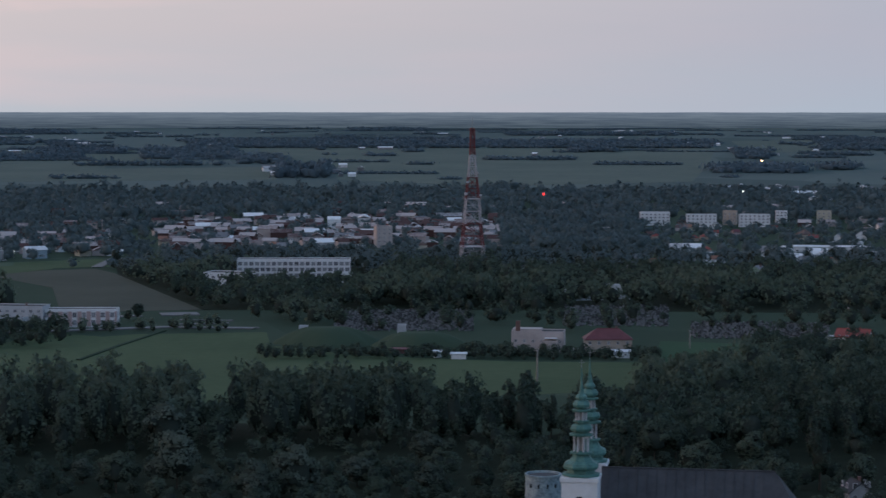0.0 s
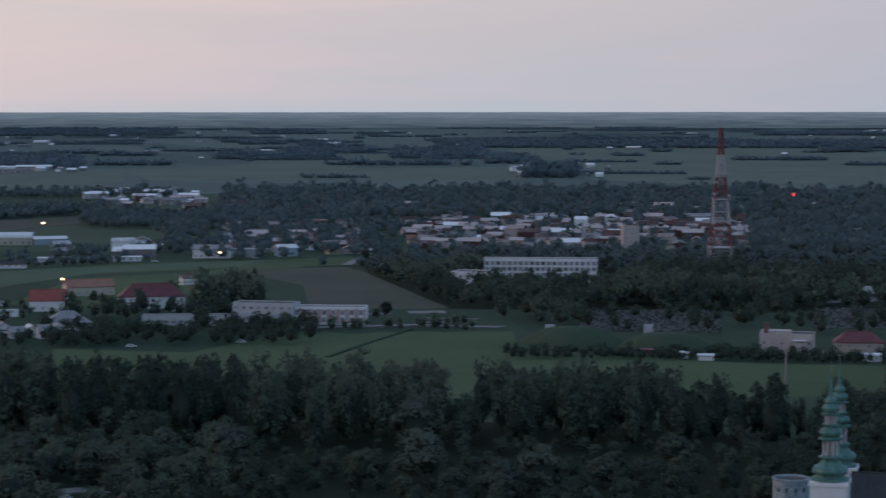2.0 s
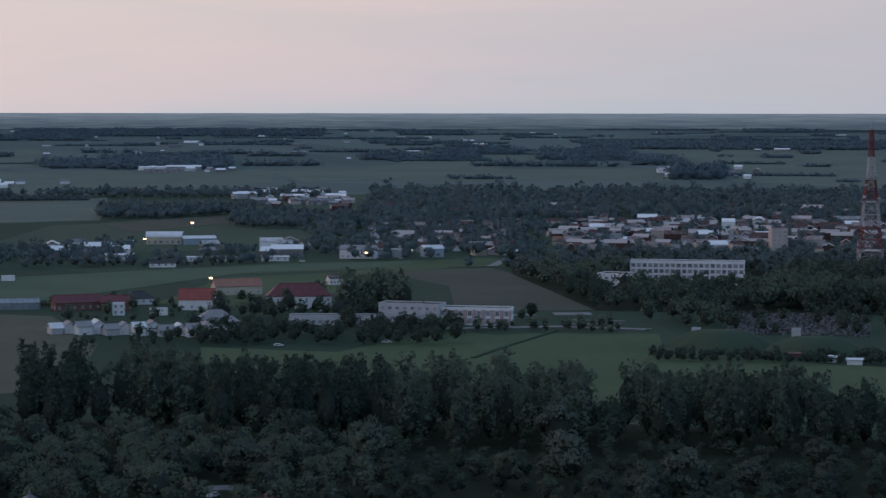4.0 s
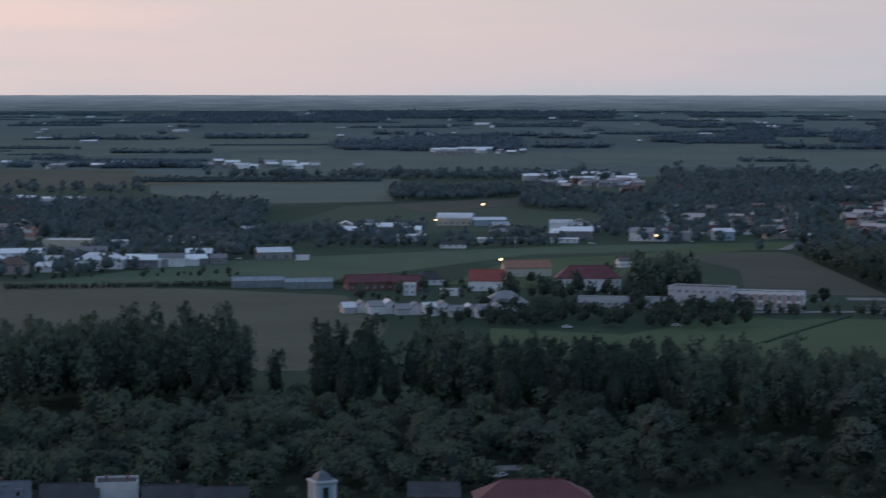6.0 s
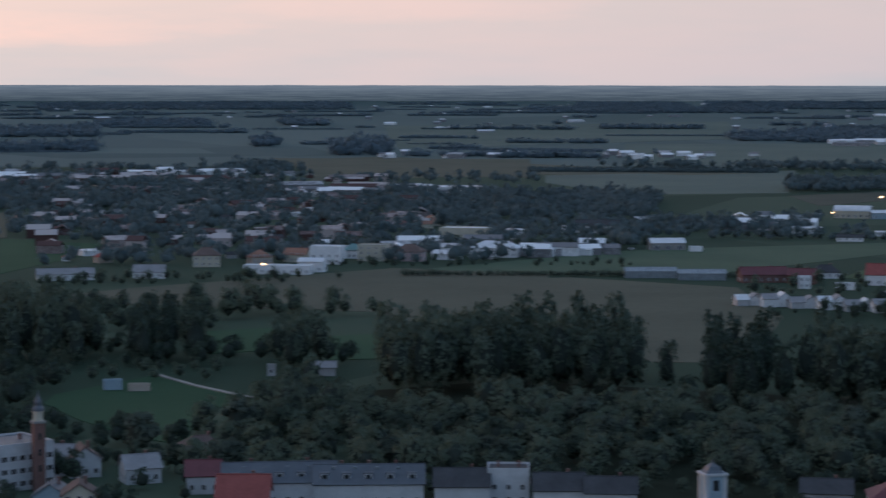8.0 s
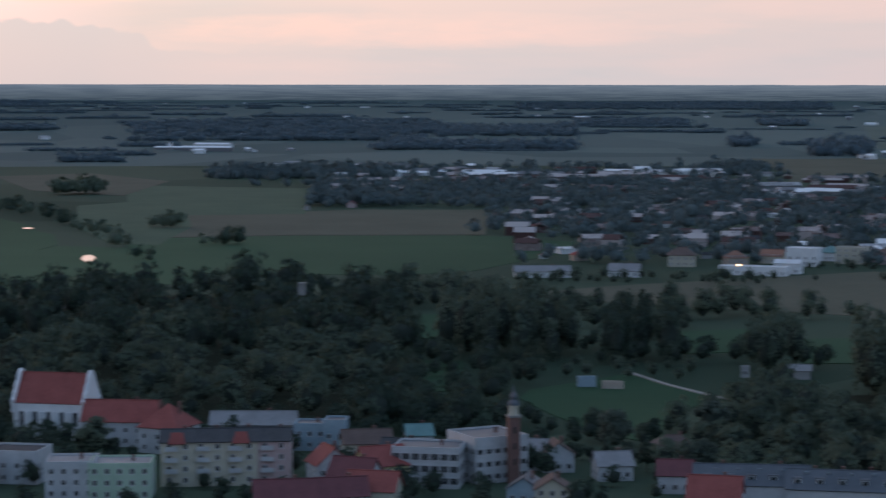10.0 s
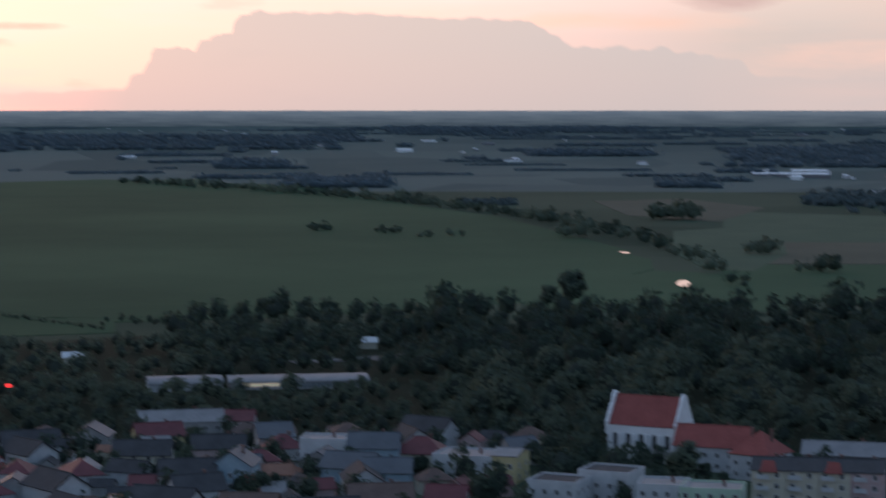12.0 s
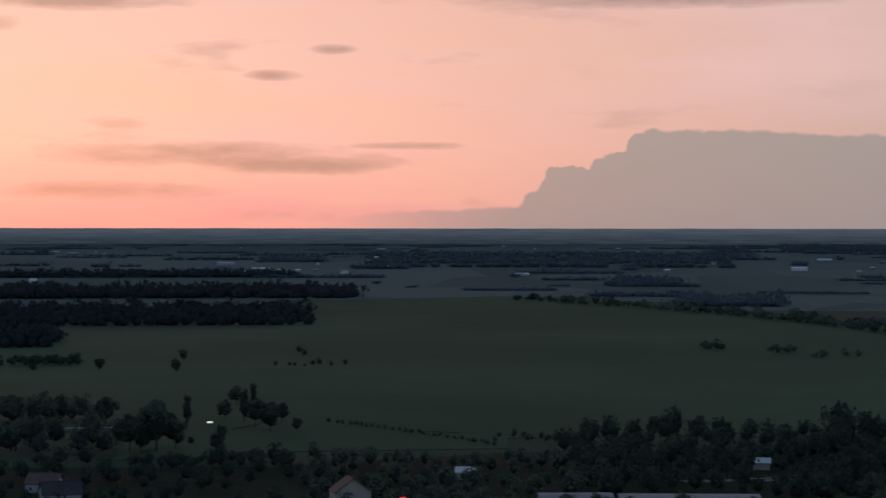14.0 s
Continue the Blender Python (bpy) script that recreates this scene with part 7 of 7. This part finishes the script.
# hedge, reeds and clumps on the west meadow
for k in range(26):
    f = k / 25
    a, d = -71.25 + 5.2 * f, 1138 - 144 * f
    grove(a - 0.1, a + 0.1, d - 2, d + 2, 3.4, "mid", (0.13, 0.24), fields=False, mat=LEAF, label="low dark hedge across the meadow")
grove(-72.7, -69.9, 1562, 1580, 9, "mid", (0.2, 0.45), fields=False, chance=0.6, mat=LEAF, label="row of low bushes on the meadow")
grove(-66.0, -62.3, 1012, 1045, 7, "mid", (0.16, 0.34), fields=False, chance=0.7, mat=LEAF, label="reeds and low bushes at the meadow's edge")
for a, d, k, s in ((-72.7, 1116, "poplar", 0.95), (-73.2, 1122, "oak", 1.0), (-71.7, 1108, "oak", 0.95), (-73.4, 962, "oak", 0.75), (-71.25, 1725, "oak", 0.5), (-76.3, 1100, "oak", 1.2), (-75.6, 1060, "oak", 1.1)):
    one_tree(k, a, d, s)
# large woods to the west
for a1, a2, d1, d2, tall in ((-82.0, -77.7, 1840, 2000, 17), (-82.0, -71.05, 2245, 2660, 16), (-82.0, -69.9, 3130, 3380, 16), (-82.0, -71.4, 4450, 4620, 15)):
    wood(a1, a2, d1, d2, tall, LEAF_DARK, "dense dark plantation on the plain")
for a1, a2, d1, d2, tall in ((-69.4, -59.8, 5640, 9000, 15), (-63.0, -61.2, 3790, 4050, 15), (-58.5, -51.6, 9960, 13000, 16), (-72.2, -70.6, 6520, 7400, 14), (-69.8, -68.4, 5400, 5480, 13), (-58.6, -55.7, 10700, 13000, 15),
                             (-54.8, -51.5, 4800, 5040, 14), (-61.0, -59.2, 7050, 8000, 14), (-61.0, -58.5, 2820, 3020, 13), (-51.4, -49.4, 2833, 2860, 13), (-56.6, -55.1, 2290, 2310, 7)):
    wood(a1, a2, d1, d2, tall)
for a1, a2, d1, d2, tall in ((-49.5, -41.3, 3910, 5700, 14), (-41.4, -37.7, 4290, 5250, 14), (-42.9, -37.7, 3354, 3560, 14), (-39.3, -31.1, 9070, 12700, 14), (-37.7, -34.9, 5310, 5660, 14), (-47.4, -42.5, 2309, 2480, 15),
                             (-34.6, -33.1, 2434, 2500, 16), (-31.6, -30.1, 3110, 3500, 22), (-33.6, -33.0, 3560, 3800, 20), (-32.8, -31.7, 5440, 5900, 15), (-34.6, -31.2, 9940, 12700, 14), (-26.4, -19.8, 8070, 9900, 14),
                             (-26.3, -19.8, 2510, 2530, 6.5), (-21.0, -16.1, 4000, 4500, 14), (-27.3, -24.6, 3008, 3030, 10.5), (-29.5, -27.3, 3068, 3090, 11), (-24.5, -21.9, 5067, 5100, 13), (-30.9, -30.0, 2332, 2345, 7)):
    wood(a1, a2, d1, d2, tall)
for a1, a2, d1, d2, tall in ((-21.7, -13.6, 9560, 13300, 15), (-25.1, -22.2, 9820, 12700, 14), (-19.3, -16.3, 3910, 4900, 15), (-20.8, -19.0, 4170, 4330, 14), (-12.6, -9.6, 4690, 4930, 14), (-15.6, -13.6, 4160, 4180, 12.5),
                             (-6.8, 7.2, 6160, 7700, 14), (-9.6, -5.8, 4130, 4150, 12), (-4.4, -3.0, 3320, 3600, 24), (-5.5, -4.4, 4245, 4900, 14), (-7.9, -5.5, 4730, 5900, 14), (-0.95, -0.5, 5510, 5600, 13.5)):
    wood(a1, a2, d1, d2, tall)
for a1, a2, d1, d2, tall in ((3.5, 4.5, 5530, 5730, 14), (-2.9, -0.2, 3520, 3540, 5.5), (7.2, 9.5, 3630, 3850, 15), (7.7, 8.7, 4750, 5900, 14), (10.0, 10.9, 3840, 4000, 14), (9.8, 12.4, 5870, 8000, 14), (-10.7, -8.4, 5360, 5700, 14),
                             (-11.6, -9.7, 10100, 11800, 15), (-2.5, -0.4, 11800, 13500, 15), (1.7, 6.2, 9500, 10400, 14)):
    wood(a1, a2, d1, d2, tall)
# scattered belts out to the horizon
FRNG = np.random.default_rng(5)
for k in range(420):
    d = 3000 * math.exp(FRNG.uniform(0, 1) ** 0.62 * 1.5)
    a, wa = FRNG.uniform(-83, 14), FRNG.uniform(0.3, 1.9) ** 2
    tall = FRNG.uniform(4, 13) * (1 if d > 4500 else 0.7)
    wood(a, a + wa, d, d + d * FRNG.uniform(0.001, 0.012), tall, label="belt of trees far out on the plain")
grove(-75.8, -72.2, 905, 932, 6, "mid", (0.3, 0.45), fields=False)
# shrubs before the yards and halls
grove(-32.5, -23.5, 1188, 1225, 9, "mid", (0.2, 0.45), chance=0.55, fields=False)
grove(-33.0, -23.0, 1280, 1340, 10, "mid", (0.4, 0.7), chance=0.5)
grove(-40.0, -31.0, 1088, 1115, 8, "mid", (0.3, 0.6), chance=0.6, fields=False)
grove(-21.5, -10.0, 1420, 1450, 9, "mid", (0.3, 0.65), chance=0.55)
grove(-20.8, -15.5, 1040, 1170, 11, "mid", (0.3, 0.65), chance=0.45)
grove(-12.8, -8.6, 990, 1004, 6, "mid", (0.2, 0.45), chance=0.7, fields=False)
grove(1.5, 5.6, 868, 882, 6, "mid", (0.2, 0.4), chance=0.7, fields=False)
for o in UNPLACED:
    for q in (*o.children, o):
        bpy.data.objects.remove(q)
for o in FRESH:
    for q in (*o.children, o):
        bpy.data.objects.remove(q)
